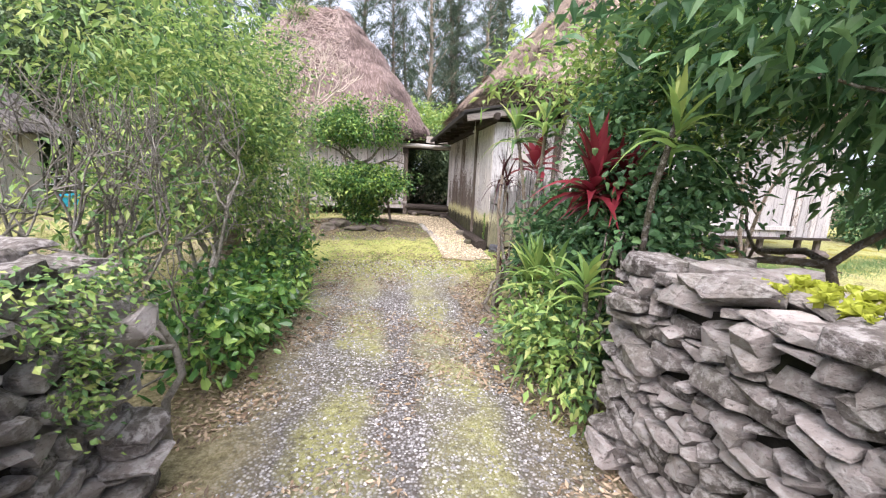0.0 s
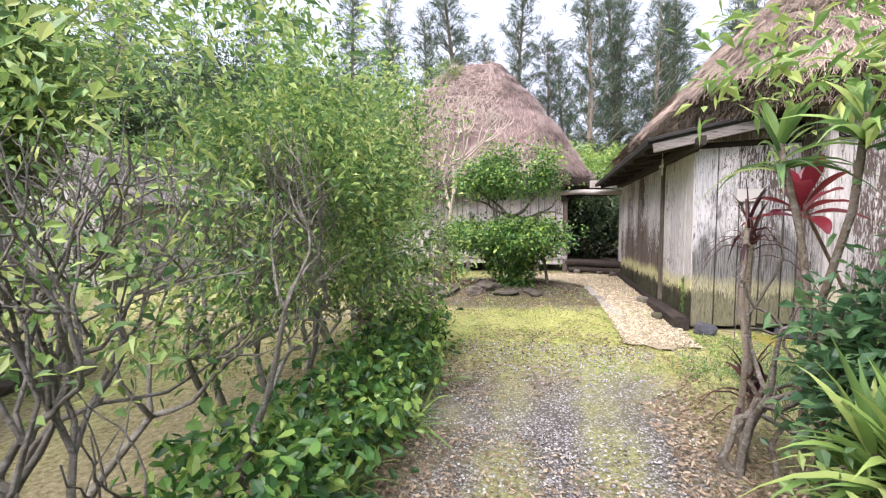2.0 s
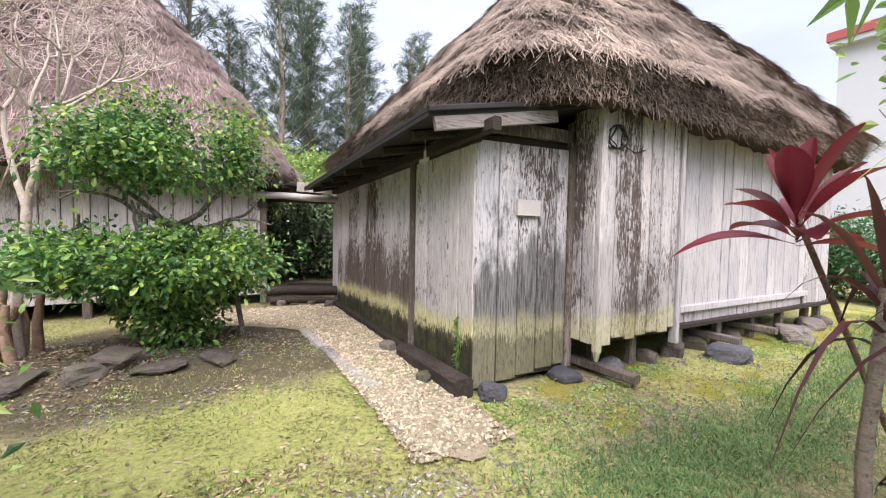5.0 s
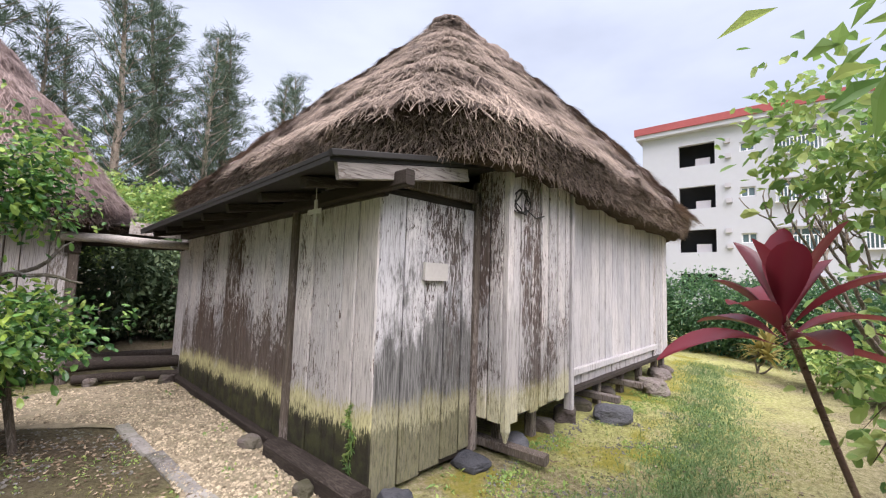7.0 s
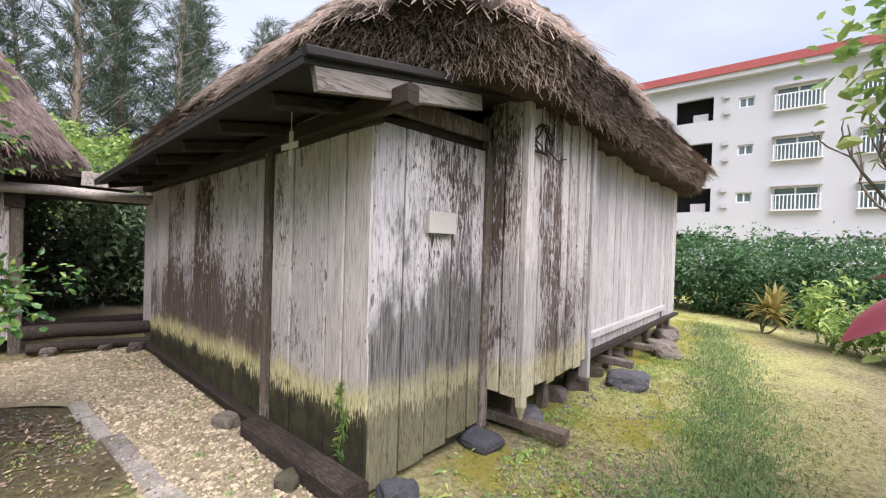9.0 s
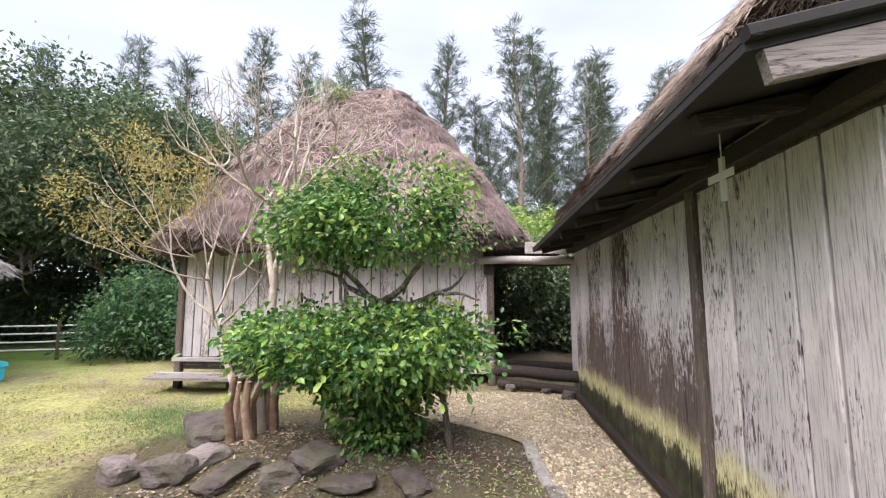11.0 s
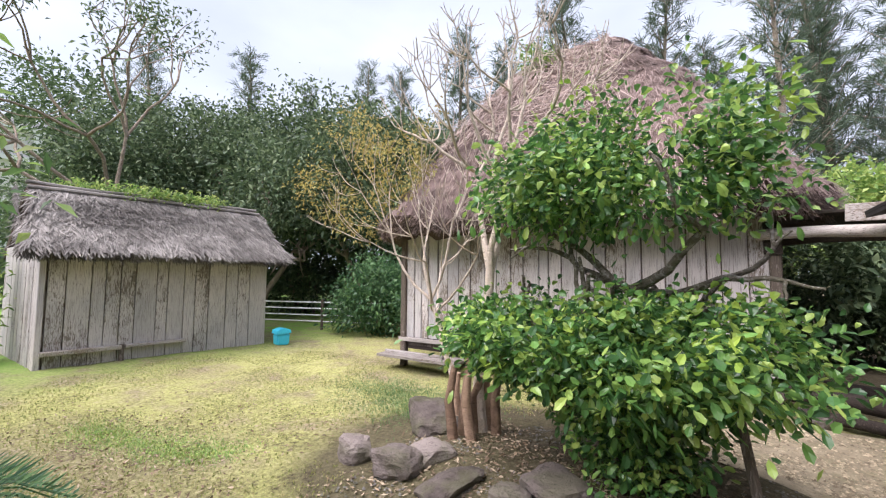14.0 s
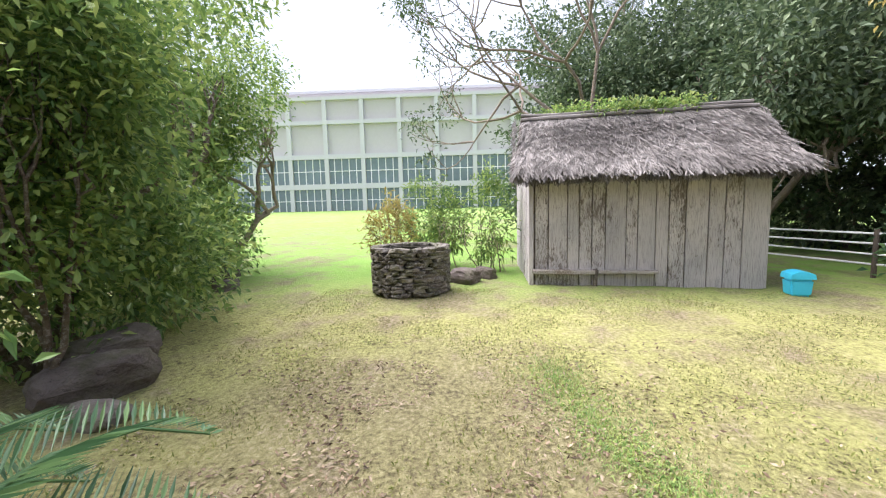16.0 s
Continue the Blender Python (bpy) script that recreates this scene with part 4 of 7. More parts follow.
# ---- the kitchen house ----
def make_kitchen():
    rng = np.random.default_rng(5)
    h = thing("kitchen_house", "thatched house with reddish straw roof and grey board walls", "house")
    yf = 11.5
    w = slab_wall("wall", (-4.62, yf), (0.46, yf), 0.52, 2.5, 0.06, M["timber_up"], h)
    boards(w, (-4.62, yf), (0.42, yf), 0.66, 2.45, M["board_kitchen"], rng, 0.14, 0.26)
    w = slab_wall("wall", (0.46, yf), (0.46, 15.8), 0.5, 2.5, 0.06, M["timber_up"], h)
    boards(w, (0.47, yf + 0.05), (0.47, 15.8), 0.52, 2.45, M["board_kitchen"], rng, 0.2, 0.3)
    slab_wall("wall", (0.46, 15.8), (-4.62, 15.8), 0.5, 2.5, 0.06, M["board_kitchen"], h)
    w = slab_wall("wall", (-4.62, 15.8), (-4.62, yf), 0.5, 2.5, 0.06, M["timber_up"], h)
    boards(w, (-4.63, 15.8), (-4.63, yf), 0.52, 2.45, M["board_kitchen"], rng, 0.2, 0.3)
    for z, x0, x1, y, hh in ((0.62, -4.68, 0.5, yf - 0.05, 0.07), (0.44, -4.75, -3.6, yf - 0.32, 0.06)):
        a = Acc()
        beam(a, (x0, y, z), (x1, y, z), 0.06, hh)
        part("sill_rail", a, M["timber_pale"], h)
    a = Acc()
    box(a, (-4.80, yf - 0.50, 0.38), (-3.3, yf - 0.06, 0.42))
    part("bench", a, M["timber_mid"], h, "low plank bench along the wall")
    boards(h, (-3.3, yf - 0.02), (0.42, yf - 0.02), 0.46, 0.58, M["board_shed"], rng, 0.5, 0.9, name="skirt_board")
    a = Acc()
    box(a, (-4.6, yf, 0.46), (0.45, 15.75, 0.52))
    part("floor_deck", a, M["timber_dark"], h)
    for x in (-4.6, -3.7, -2.8, -1.9, -1.0, -0.2, 0.46):
        for y in (yf - 0.02, 13.5):
            a = Acc()
            top = 2.45 if x in (-4.6, 0.46) else 0.5
            beam(a, (x, y, 0.16), (x, y, top), 0.11, 0.11, up=(0, 1, 0))
            part("post", a, M["timber_up"], h)
    a = Acc()
    box(a, (0.36, yf - 0.10, 1.95), (0.52, yf - 0.075, 2.3))
    part("patch_board", a, M["timber_foot"], h, "reddish brown patch board")
    place = hip_thatch(h, (-5.25, 1.05, 10.85, 16.4), (-2.5, -1.55, 13.6), 2.60, 5.98, 1.2, rng, (M["thatch_red"], M["straw_red"], M["thatch_shade"]), 64000, bulge=0.12, thick=0.30, round_top=0.2, course=0.03)
    a = Acc()
    for _ in range(620):
        i, v = rng.uniform(1, 44), rng.uniform(0.3, 0.96)
        ends = place(np.array([i, i + rng.normal() * 2.0, i + rng.normal() * 4.5]), np.clip(np.array([v, v + rng.normal() * 0.04, v + rng.normal() * 0.10]), 0.2, 1.0))
        p, o, q = ends + np.array([0, -0.09, 0.10]) + rng.normal(size=(3, 3)) * 0.04
        tube(a, [p, o, q], [0.008, 0.006, 0.003], 3)
    part("dry_creeper", a, M["stem_dry"], h, "dry brown creeper stems over the thatch", kind="stuff")
    a = Acc()
    crown(a, [(-2.7, 12.9, 5.75, 0.35, 0.3, 0.28)], 90, 5, 0.10, 0.04, rng)
    part("roof_weed", a, M["leaf_fine"], h, "green weed growing near the ridge", kind="stuff")
    # the covered way between the houses
    b = thing("covered_way", "log beams and thresholds bridging the two houses", "beam")
    for name, p, q, r, mat in (("log_beam", (0.30, 11.38, 2.16), (1.66, 10.98, 2.12), 0.06, "timber_pale"), ("log_beam", (0.45, 11.9, 2.12), (1.7, 11.2, 2.12), 0.06, "timber_dark"), ("threshold", (0.5, 11.5, 0.50), (1.66, 11.1, 0.50), 0.09, "timber_dark"), ("threshold", (0.55, 11.25, 0.36), (1.62, 10.9, 0.36), 0.06, "timber_foot"), ("threshold", (0.55, 12.4, 0.42), (2.2, 12.2, 0.42), 0.08, "timber_foot")):
        a = Acc()
        p, q = np.array(p), np.array(q)
        tube(a, [p, p * 0.66 + q * 0.34 + (0, 0, 0.015), p * 0.33 + q * 0.67, q], [r, r * 0.95, r * 1.02, r * 0.9], 10)
        part(name, a, M[mat], b, smooth=True)
    a = Acc()
    beam(a, (0.98, 11.25, 2.33), (1.62, 11.02, 2.30), 0.03, 0.17)
    part("plank", a, M["timber_pale"], b, "weathered plank under the eaves")
    # ceiling extended far back, added to keep light off the passage and hedge
    a = Acc()
    beam(a, (0.5, 12.9, 2.36), (1.75, 12.9, 2.36), 3.2, 0.03)
    part("ceiling_board", a, M["timber_dark"], b)
    for p, s in (((1.45, 10.78), 0.2), ((1.2, 11.0), 0.16), ((0.75, 11.2), 0.2)):
        ob = link("foot_stone", rock_mesh("foot_stone", rng), M["rock"], b)
        ob.matrix_basis = Matrix.LocRotScale((p[0], p[1], 0.31), Euler((0, 0, 1.0)), (s * 1.5, s, s * 0.9))


make_kitchen()


# ---- the small shed ----
def make_shed():
    rng = np.random.default_rng(8)
    o = np.array([-8.80, 7.76])
    d = np.array([0.45, 3.52])
    L = float(np.linalg.norm(d))
    ang = math.atan2(d[1], d[0])
    h = thing("garden_shed", "small grey plank shed with thatched gable roof", "shed")
    h.matrix_world = Matrix.Translation((o[0], o[1], 0.20)) @ Matrix.Rotation(ang, 4, "Z")
    # local: x along the front, y into the shed
    dep, zt, zr = 2.5, 1.98, 2.98
    w = slab_wall("wall", (0, 0), (L, 0), -0.05, zt, 0.04, M["timber_up"], h)
    boards(w, (0.06, 0), (L, 0), 0.0, zt, M["board_shed"], rng, 0.17, 0.33)
    w = slab_wall("wall", (-0.26, dep), (0, 0), -0.05, zt, 0.04, M["timber_up"], h)
    boards(w, (-0.26, dep), (0, 0.02), 0.0, zt + 0.0, M["board_shed"], rng, 0.14, 0.2)
    slab_wall("wall", (L, 0), (L, dep), -0.05, zt, 0.04, M["board_shed"], h)
    slab_wall("wall", (L, dep), (-0.26, dep), -0.05, zt, 0.04, M["board_shed"], h)
    for x in (0.02, L - 0.03):
        a = Acc()
        for y0, y1 in ((0.0, dep / 2), (dep / 2, dep)):
            z0, z1 = (zt, zr - 0.15) if y0 == 0 else (zr - 0.15, zt)
            a.add([(x, y0, zt), (x, y1, zt), (x, y1, max(z1, zt + 0.001)), (x, y0, max(z0, zt + 0.001))], [(0, 1, 2, 3)])
        part("gable", a, M["board_shed"], h)
    for x0, x1, z, hh in ((0.02, 1.02, 0.26, 0.07), (1.08, 1.98, 0.27, 0.05)):
        a = Acc()
        beam(a, (x0, -0.09, z), (x1, -0.09, z), 0.12, hh)
        part("ledge", a, M["timber_pale"], h)
    a = Acc()
    beam(a, (1.03, -0.08, 0.0), (1.03, -0.08, 0.30), 0.07, 0.06, up=(0, 1, 0))
    part("ledge_post", a, M["timber_up"], h)
    a = Acc()
    beam(a, (0.0, -0.03, -0.05), (0.0, -0.03, zt), 0.08, 0.06, up=(0, 1, 0))
    part("corner_post", a, M["board_shed"], h)
    # roof
    core, straw = Acc(), Acc()
    x0, x1, ov = -0.30, L + 0.34, 0.36
    prof = [(-ov, zt - 0.05), (0.35, zt + 0.40), (dep / 2 - 0.25, zr - 0.02), (dep / 2, zr + 0.10), (dep / 2 + 0.25, zr - 0.02), (dep - 0.35, zt + 0.40), (dep + ov, zt - 0.05)]
    nx = 60
    xs = np.linspace(x0, x1, nx)
    V = []
    for k, (y, z) in enumerate(prof):
        for x in xs:
            inset = 0.17 * k / 3 if k <= 3 else 0.17 * (6 - k) / 3
            xx = x0 + inset + (x - x0) * (x1 - x0 - 2 * inset) / (x1 - x0)
            V.append((xx, y, z + 0.03 * noise.noise(Vector((x * 3, y * 3, 0)))))
    top = np.array(V)
    bot = top - np.array([0, 0, 0.17])
    nP = len(prof)
    core.add(top, [(k * nx + i, k * nx + i + 1, (k + 1) * nx + i + 1, (k + 1) * nx + i) for k in range(nP - 1) for i in range(nx - 1)])
    core.add(bot, [((k + 1) * nx + i, (k + 1) * nx + i + 1, k * nx + i + 1, k * nx + i) for k in range(nP - 1) for i in range(nx - 1)])
    for k, end in ((0, 0), (1, nx - 1)):
        e = np.concatenate([top.reshape(nP, nx, 3)[:, end], bot.reshape(nP, nx, 3)[:, end]])
        core.add(e, [(i, i + 1, nP + i + 1, nP + i) for i in range(nP - 1)])
    for r in (0, nP - 1):
        e = np.concatenate([top.reshape(nP, nx, 3)[r], bot.reshape(nP, nx, 3)[r]])
        core.add(e, [(i, i + 1, nx + i + 1, nx + i) for i in range(nx - 1)])
    # core coloured dark to give the shade between the straws
    part("thatch", core, M["thatch_shade"], h)
    n = 13000
    s, x = rng.random(n), rng.uniform(x0 + 0.02, x1 - 0.02, n)
    y = -ov + s * (dep / 2 - 0.2 + ov)
    z = np.interp(y, [p[0] for p in prof[:4]], [p[1] for p in prof[:4]]) + 0.02
    x = x0 + 0.17 * s + (x - x0) * (x1 - x0 - 0.34 * s) / (x1 - x0)
    way = np.column_stack([rng.normal(size=n) * 0.28, np.full(n, -0.78), np.full(n, -0.55)]) + rng.normal(size=(n, 3)) * 0.06 + np.array([0, -0.02, 0.06])
    a0 = np.column_stack([x, y, z])
    a1 = a0 + unit(way) * rng.uniform(0.16, 0.46, n)[:, None]
    sd = np.cross(unit(way), np.array([0, -0.55, 0.8])) * rng.uniform(0.006, 0.016, n)[:, None]
    straw.add(np.stack([a0 - sd, a0 + sd, a1 + sd * 0.5, a1 - sd * 0.5], 1).reshape(-1, 3), np.arange(n)[:, None] * 4 + np.array([[0, 1, 2, 3]]))
    n = 5000
    a0 = np.column_stack([rng.uniform(x0, x1, n), np.full(n, -ov) + rng.normal(size=n) * 0.02, zt - 0.06 - rng.random(n) * 0.15])
    e = rng.random(n) < 0.2
    a0[e, 0] = np.where(rng.random(e.sum()) < 0.5, x0, x1)
    t = rng.random(e.sum())
    a0[e, 1] = -ov + t * (dep / 2 + ov)
    a0[e, 2] = np.interp(a0[e, 1], [p[0] for p in prof[:4]], [p[1] for p in prof[:4]]) - rng.random(e.sum()) * 0.15
    way = np.column_stack([rng.normal(size=n) * 0.35, np.full(n, -0.5), np.full(n, -0.8)])
    a1 = a0 + unit(way) * rng.uniform(0.05, 0.16, n)[:, None]
    sd = np.cross(unit(way), np.array([0, -0.8, 0.4])) * rng.uniform(0.004, 0.009, n)[:, None]
    straw.add(np.stack([a0 - sd, a0 + sd, a1 + sd * 0.4, a1 - sd * 0.4], 1).reshape(-1, 3), np.arange(n)[:, None] * 4 + np.array([[0, 1, 2, 3]]))
    part("straw", straw, M["straw_grey"], h, "loose grey straw over the thatch", kind="stuff")
    for k, (yy, zz) in enumerate(((dep / 2 - 0.30, zr + 0.0), (dep / 2 - 0.12, zr + 0.10), (dep / 2 + 0.1, zr + 0.12))):
        a = Acc()
        xx = np.linspace(x0 + 0.12, x1 - 0.12, 9)
        tube(a, [(x, yy + rng.normal() * 0.012, zz + rng.normal() * 0.012) for x in xx], [0.035] * 9, 7)
        part("ridge_roll", a, M["straw_grey"], h)
    a = Acc()
    crown(a, [(1.3 + 0.3 * k, dep / 2 - 0.1 + 0.08 * (k % 2), zr + 0.12, 0.35, 0.3, 0.12) for k in range(6)] + [(0.7, dep / 2 + 0.2, zr + 0.15, 0.5, 0.3, 0.14)], 420, 6, 0.09, 0.05, rng, spread=0.12)
    part("roof_weed", a, M["leaf_bright"], h, "green weeds along the ridge", kind="stuff")
    return h


make_shed()

# ---- far buildings ----
def make_apartment():
    """A white block of flats with red roof edge, stair openings, balconies and small windows."""
    h = thing("apartment_building", "white four-storey apartment block with red roof edge", "building")
    a0, a1 = np.array([29.4, 13.2]), np.array([30.3, -9.0])
    d = a1 - a0
    L = float(np.linalg.norm(d))
    h.matrix_world = Matrix.Translation((a0[0], a0[1], 0)) @ Matrix.Rotation(math.atan2(d[1], d[0]), 4, "Z")
    st, nf = 2.8, 4
    zs = 0.8
    H = zs + st * nf
    # columns of openings along the wall: (from, to, sill, head, kind)
    cols = [(2.2, 4.2, 0.55, 2.0, "stair"), (5.45, 6.2, 1.05, 1.65, "window"), (7.15, 9.1, 0.55, 1.85, "balcony"), (10.6, 12.5, 0.55, 1.85, "balcony"), (14.0, 14.8, 1.05, 1.65, "window"), (16.5, 18.5, 0.55, 1.85, "balcony")]
    wall = Acc()
    edges = sorted({0.0, L, *[c for q in cols for c in q[:2]]})
    for f in range(nf):
        z0 = zs + f * st
        for u, v in zip(edges, edges[1:]):
            c = next((q for q in cols if q[0] == u and q[1] == v), None)
            spans = [(z0, z0 + st)] if c is None else [(z0, z0 + c[2]), (z0 + c[3], z0 + st)]
            for a, b in spans:
                box(wall, (u, 0, a), (v, 0.3, b))
    box(wall, (0, 0, -1.0), (L, 0.3, zs))
    box(wall, (-0.0, 0.3, -1), (0.3, 9, H))
    box(wall, (0, 8.7, -1), (L, 9, H))
    box(wall, (L - 0.3, 0.3, -1), (L, 8.7, H))
    part("wall", wall, M["white_wall"], h)
    # near-black sheet standing in for the unlit interior behind the openings
    a = Acc()
    box(a, (0.3, 1.4, -1), (L - 0.3, 1.6, H))
    part("inner_wall", a, M["dark_void"], h)
    a = Acc()
    box(a, (-0.3, -0.45, H), (L + 0.3, 9.3, H + 0.28))
    part("roof_slab", a, M["white_wall"], h)
    a = Acc()
    box(a, (-0.4, -0.55, H + 0.28), (L + 0.4, 9.4, H + 0.75))
    part("roof_edge", a, M["red_roof"], h, "red tiled roof edge")
    for f in range(nf):
        z0 = zs + f * st
        for u, v, s, t, kind in cols:
            if kind == "stair":
                a = Acc()
                box(a, (u + 0.9, 0.35, z0 + s), (v - 0.3, 0.5, z0 + s + 0.55))
                part("landing_wall", a, M["grey_panel"], h)
                continue
            w = part("window", _frame(u, v, z0 + s, z0 + t), M["white_rail"], h)
            a = Acc()
            box(a, (u + 0.03, 0.17, z0 + s + 0.03), (v - 0.03, 0.19, z0 + t - 0.03))
            part("pane", a, M["pane"], w)
            if kind == "balcony":
                b = Acc()
                box(b, (u - 0.1, -0.28, z0 + s - 0.05), (v + 0.1, 0, z0 + s))
                bal = part("balcony", b, M["white_rail"], h)
                b = Acc()
                box(b, (u - 0.08, -0.26, z0 + s + 0.80), (v + 0.08, -0.22, z0 + s + 0.86))
                part("rail", b, M["white_rail"], bal)
                bar = Acc()
                box(bar, (-0.025, -0.255, 0), (0.025, -0.225, 0.80))
                bar = bar.mesh("baluster")
                for k in range(13):
                    link("baluster", bar, M["white_rail"], bal).location = (u - 0.03 + (v - u + 0.06) * k / 12, 0, z0 + s)
                b = Acc()
                box(b, (u - 0.1, -0.35, z0 + t), (v + 0.1, 0, z0 + t + 0.07))
                part("window_hood", b, M["grey_panel"], h)
        for x, z in ((4.75, 0.75), (4.7, 1.7)):
            b = Acc()
            box(b, (x, -0.18, z0 + z), (x + 0.3, 0, z0 + z + 0.28))
            part("vent_box", b, M["grey_panel"], h)


def _frame(u, v, z0, z1):
    a = Acc()
    for lo, hi in (((u, z0), (v, z0 + 0.07)), ((u, z1 - 0.07), (v, z1)), ((u, z0 + 0.07), (u + 0.07, z1 - 0.07)), ((v - 0.07, z0 + 0.07), (v, z1 - 0.07)), (((u + v) / 2 - 0.04, z0 + 0.07), ((u + v) / 2 + 0.04, z1 - 0.07))):
        box(a, (lo[0], 0.12, lo[1]), (hi[0], 0.22, hi[1]))
    return a


make_apartment()


def make_hall():
    """A long pale hall with a gridded facade, glazed below, across the lawn."""
    h = thing("gymnasium_hall", "large pale hall with gridded facade and glazed ground floor", "building")
    h.matrix_world = Matrix.Translation((-63.0, -44.0, 1.0)) @ Matrix.Rotation(radians(90 + 1.5), 4, "Z")
    bay, nb = 5.7, 13
    L = bay * nb
    rows = [("glass", 0.0, 3.6), ("glass", 4.4, 8.2), ("panel", 8.9, 13.4), ("panel", 14.0, 17.0)]
    a = Acc()
    box(a, (0, 0.25, 0), (L, 20, 17.2))
    part("wall", a, M["grey_panel"], h)
    for k in range(nb + 1):
        a = Acc()
        box(a, (k * bay - 0.32, -0.25, 0), (k * bay + 0.32, 0.25, 17.0))
        part("column", a, M["white_wall"], h)
    for z, t in ((3.6, 0.8), (8.2, 0.7), (13.4, 0.6), (17.0, 0.5), (0.0, 0.18)):
        a = Acc()
        box(a, (-0.4, -0.30, z), (L + 0.4, 0.25, z + t))
        part("band", a, M["white_wall"], h)
    for k in range(nb):
        for kind, z0, z1 in rows:
            if kind == "glass":
                a = Acc()
                box(a, (k * bay + 0.35, 0.10, z0), (k * bay + bay - 0.35, 0.20, z1))
                part("window", a, M["pane"], h)
                a = Acc()
                for j in range(1, 5):
                    x = k * bay + bay * j / 5
                    box(a, (x - 0.06, 0.02, z0), (x + 0.06, 0.10, z1))
                box(a, (k * bay + 0.35, 0.0, (z0 + z1) / 2), (k * bay + bay - 0.35, 0.09, (z0 + z1) / 2 + 0.1))
                part("mullion", a, M["white_rail"], h)
    a = Acc()
    box(a, (8, 3, 17.2), (L - 6, 16, 18.8))
    part("penthouse", a, M["grey_panel"], h)
    a = Acc()
    box(a, (7.6, 2.7, 18.8), (L - 5.6, 16.3, 19.2))
    part("parapet", a, M["white_wall"], h)


make_hall()


# ---- dry stone walls of the gateway ----
STONES = [stone_mesh("stone", np.random.default_rng(40 + k), 0.16) for k in range(14)]
for me in STONES:
    me.materials.append(M["wall_stone"])


def make_stone_wall(name, label, x_face, sgn, y0, y1, height, rng, tilt=0.0, clad_end=True):
    w = thing(name, label, "wall")
    core = Acc()
    far = x_face + sgn * 0.55
    z0 = 0.0
    box(core, (min(x_face + sgn * 0.09, far), y0, z0), (max(x_face + sgn * 0.09, far), y1 - 0.09, height - 0.08))
    part("core", core, M["wall_core"], w)

    def lay(along0, along1, place, low):
        z = low
        while z < height - 0.03:
            s = along0 - rng.uniform(0, 0.15)
            ch = rng.uniform(0.035, 0.10)
            while s < along1:
                l = rng.uniform(0.06, 0.19) * (0.7 + ch * 5)
                hh = ch * rng.uniform(0.8, 1.35)
                if rng.random() < 0.25:
                    hh *= 0.6
                ob = link("stone", STONES[rng.integers(14)], None, w)
                ob.matrix_basis = place(s + l / 2, z + hh / 2 + rng.normal() * 0.012) @ Matrix.LocRotScale((0, rng.normal() * 0.014, 0), Euler((rng.normal() * 0.08, rng.normal() * 0.08 + tilt, rng.normal() * 0.10)), (l * 1.06, rng.uniform(0.17, 0.25), hh * 1.1))
                s += l * 0.95
            z += ch * 0.92
    lay(max(y0, -0.2), y1 - 0.03, lambda s, z: Matrix.Translation((x_face + sgn * (0.10 + 0.02 * z), s, z)) @ Matrix.Rotation(radians(90), 4, "Z"), 0.18)
    if clad_end:
        lay(min(x_face, far) + 0.06, max(x_face, far), lambda s, z: Matrix.Translation((s, y1 - 0.10, z)), 0.18)
    # cap stones
    s = max(y0, -0.2)
    while s < y1 - 0.1:
        l = rng.uniform(0.11, 0.24)
        for q in (0.10, 0.28, 0.46):
            ob = link("stone", STONES[rng.integers(14)], None, w)
            ob.matrix_basis = Matrix.LocRotScale((x_face + sgn * q, s + l / 2, height + rng.normal() * 0.02), Euler((rng.normal() * 0.06, rng.normal() * 0.06, radians(90) + rng.normal() * 0.2)), (l * 1.05, rng.uniform(0.17, 0.24), rng.uniform(0.04, 0.09)))
        s += l * 0.95
    return w


make_stone_wall("stone_wall", "dry stone gate wall of stacked brown slabs", 1.0, 1, -2.5, 1.80, 1.17, np.random.default_rng(21), tilt=0.06)
make_stone_wall("stone_wall", "dry stone gate wall overgrown with creeper", -1.08, -1, -2.5, 1.75, 1.17, np.random.default_rng(22), tilt=-0.05)


def make_creeper():
    rng = np.random.default_rng(23)
    a = Acc()
    n = 1000
    y, z = rng.uniform(0.5, 1.76, n), rng.uniform(0.55, 1.22, n)
    keep = np.array([noise.noise(Vector((b * 2.2, c * 2.2, 4))) + (c - 0.8) * 0.5 > 0.0 for b, c in zip(y, z)])
    y, z = y[keep], z[keep]
    base = np.column_stack([np.full(len(y), -1.02), y, z])
    base = np.repeat(base, 4, 0) + rng.normal(size=(len(y) * 4, 3)) * 0.04
    base[:, 0] = np.maximum(base[:, 0], -1.04)
    leaves(a, base, np.array([0.8, 0, 0.1]) + rng.normal(size=base.shape) * 0.6, rng.uniform(0.014, 0.036, len(base)), rng.uniform(0.011, 0.026, len(base)), rng)
    tagged(part("creeper", a, M["leaf_hedge"]), "small-leaved green creeper clinging to the stones", "creeper")
    mat = thing("succulent", "yellow-green succulent rosettes on the wall top", "plant", at=(1.25, 0.8, 1.2))
    a = Acc()
    leaves(a, np.zeros((9, 3)), rng.normal(size=(9, 3)) * 0.7 + np.array([-0.2, 0, 0.6]), 0.042, 0.03, rng)
    rosette = a.mesh("rosette")
    for _ in range(70):
        ob = link("rosette", rosette, M["leaf_lime"], mat)
        ob.matrix_basis = Matrix.LocRotScale((rng.uniform(-0.13, 0.15), rng.uniform(-0.5, 0.45), 0.02), Euler((0, 0, rng.uniform(0, 6.2))), (rng.uniform(0.7, 1.3),) * 3)


make_creeper()


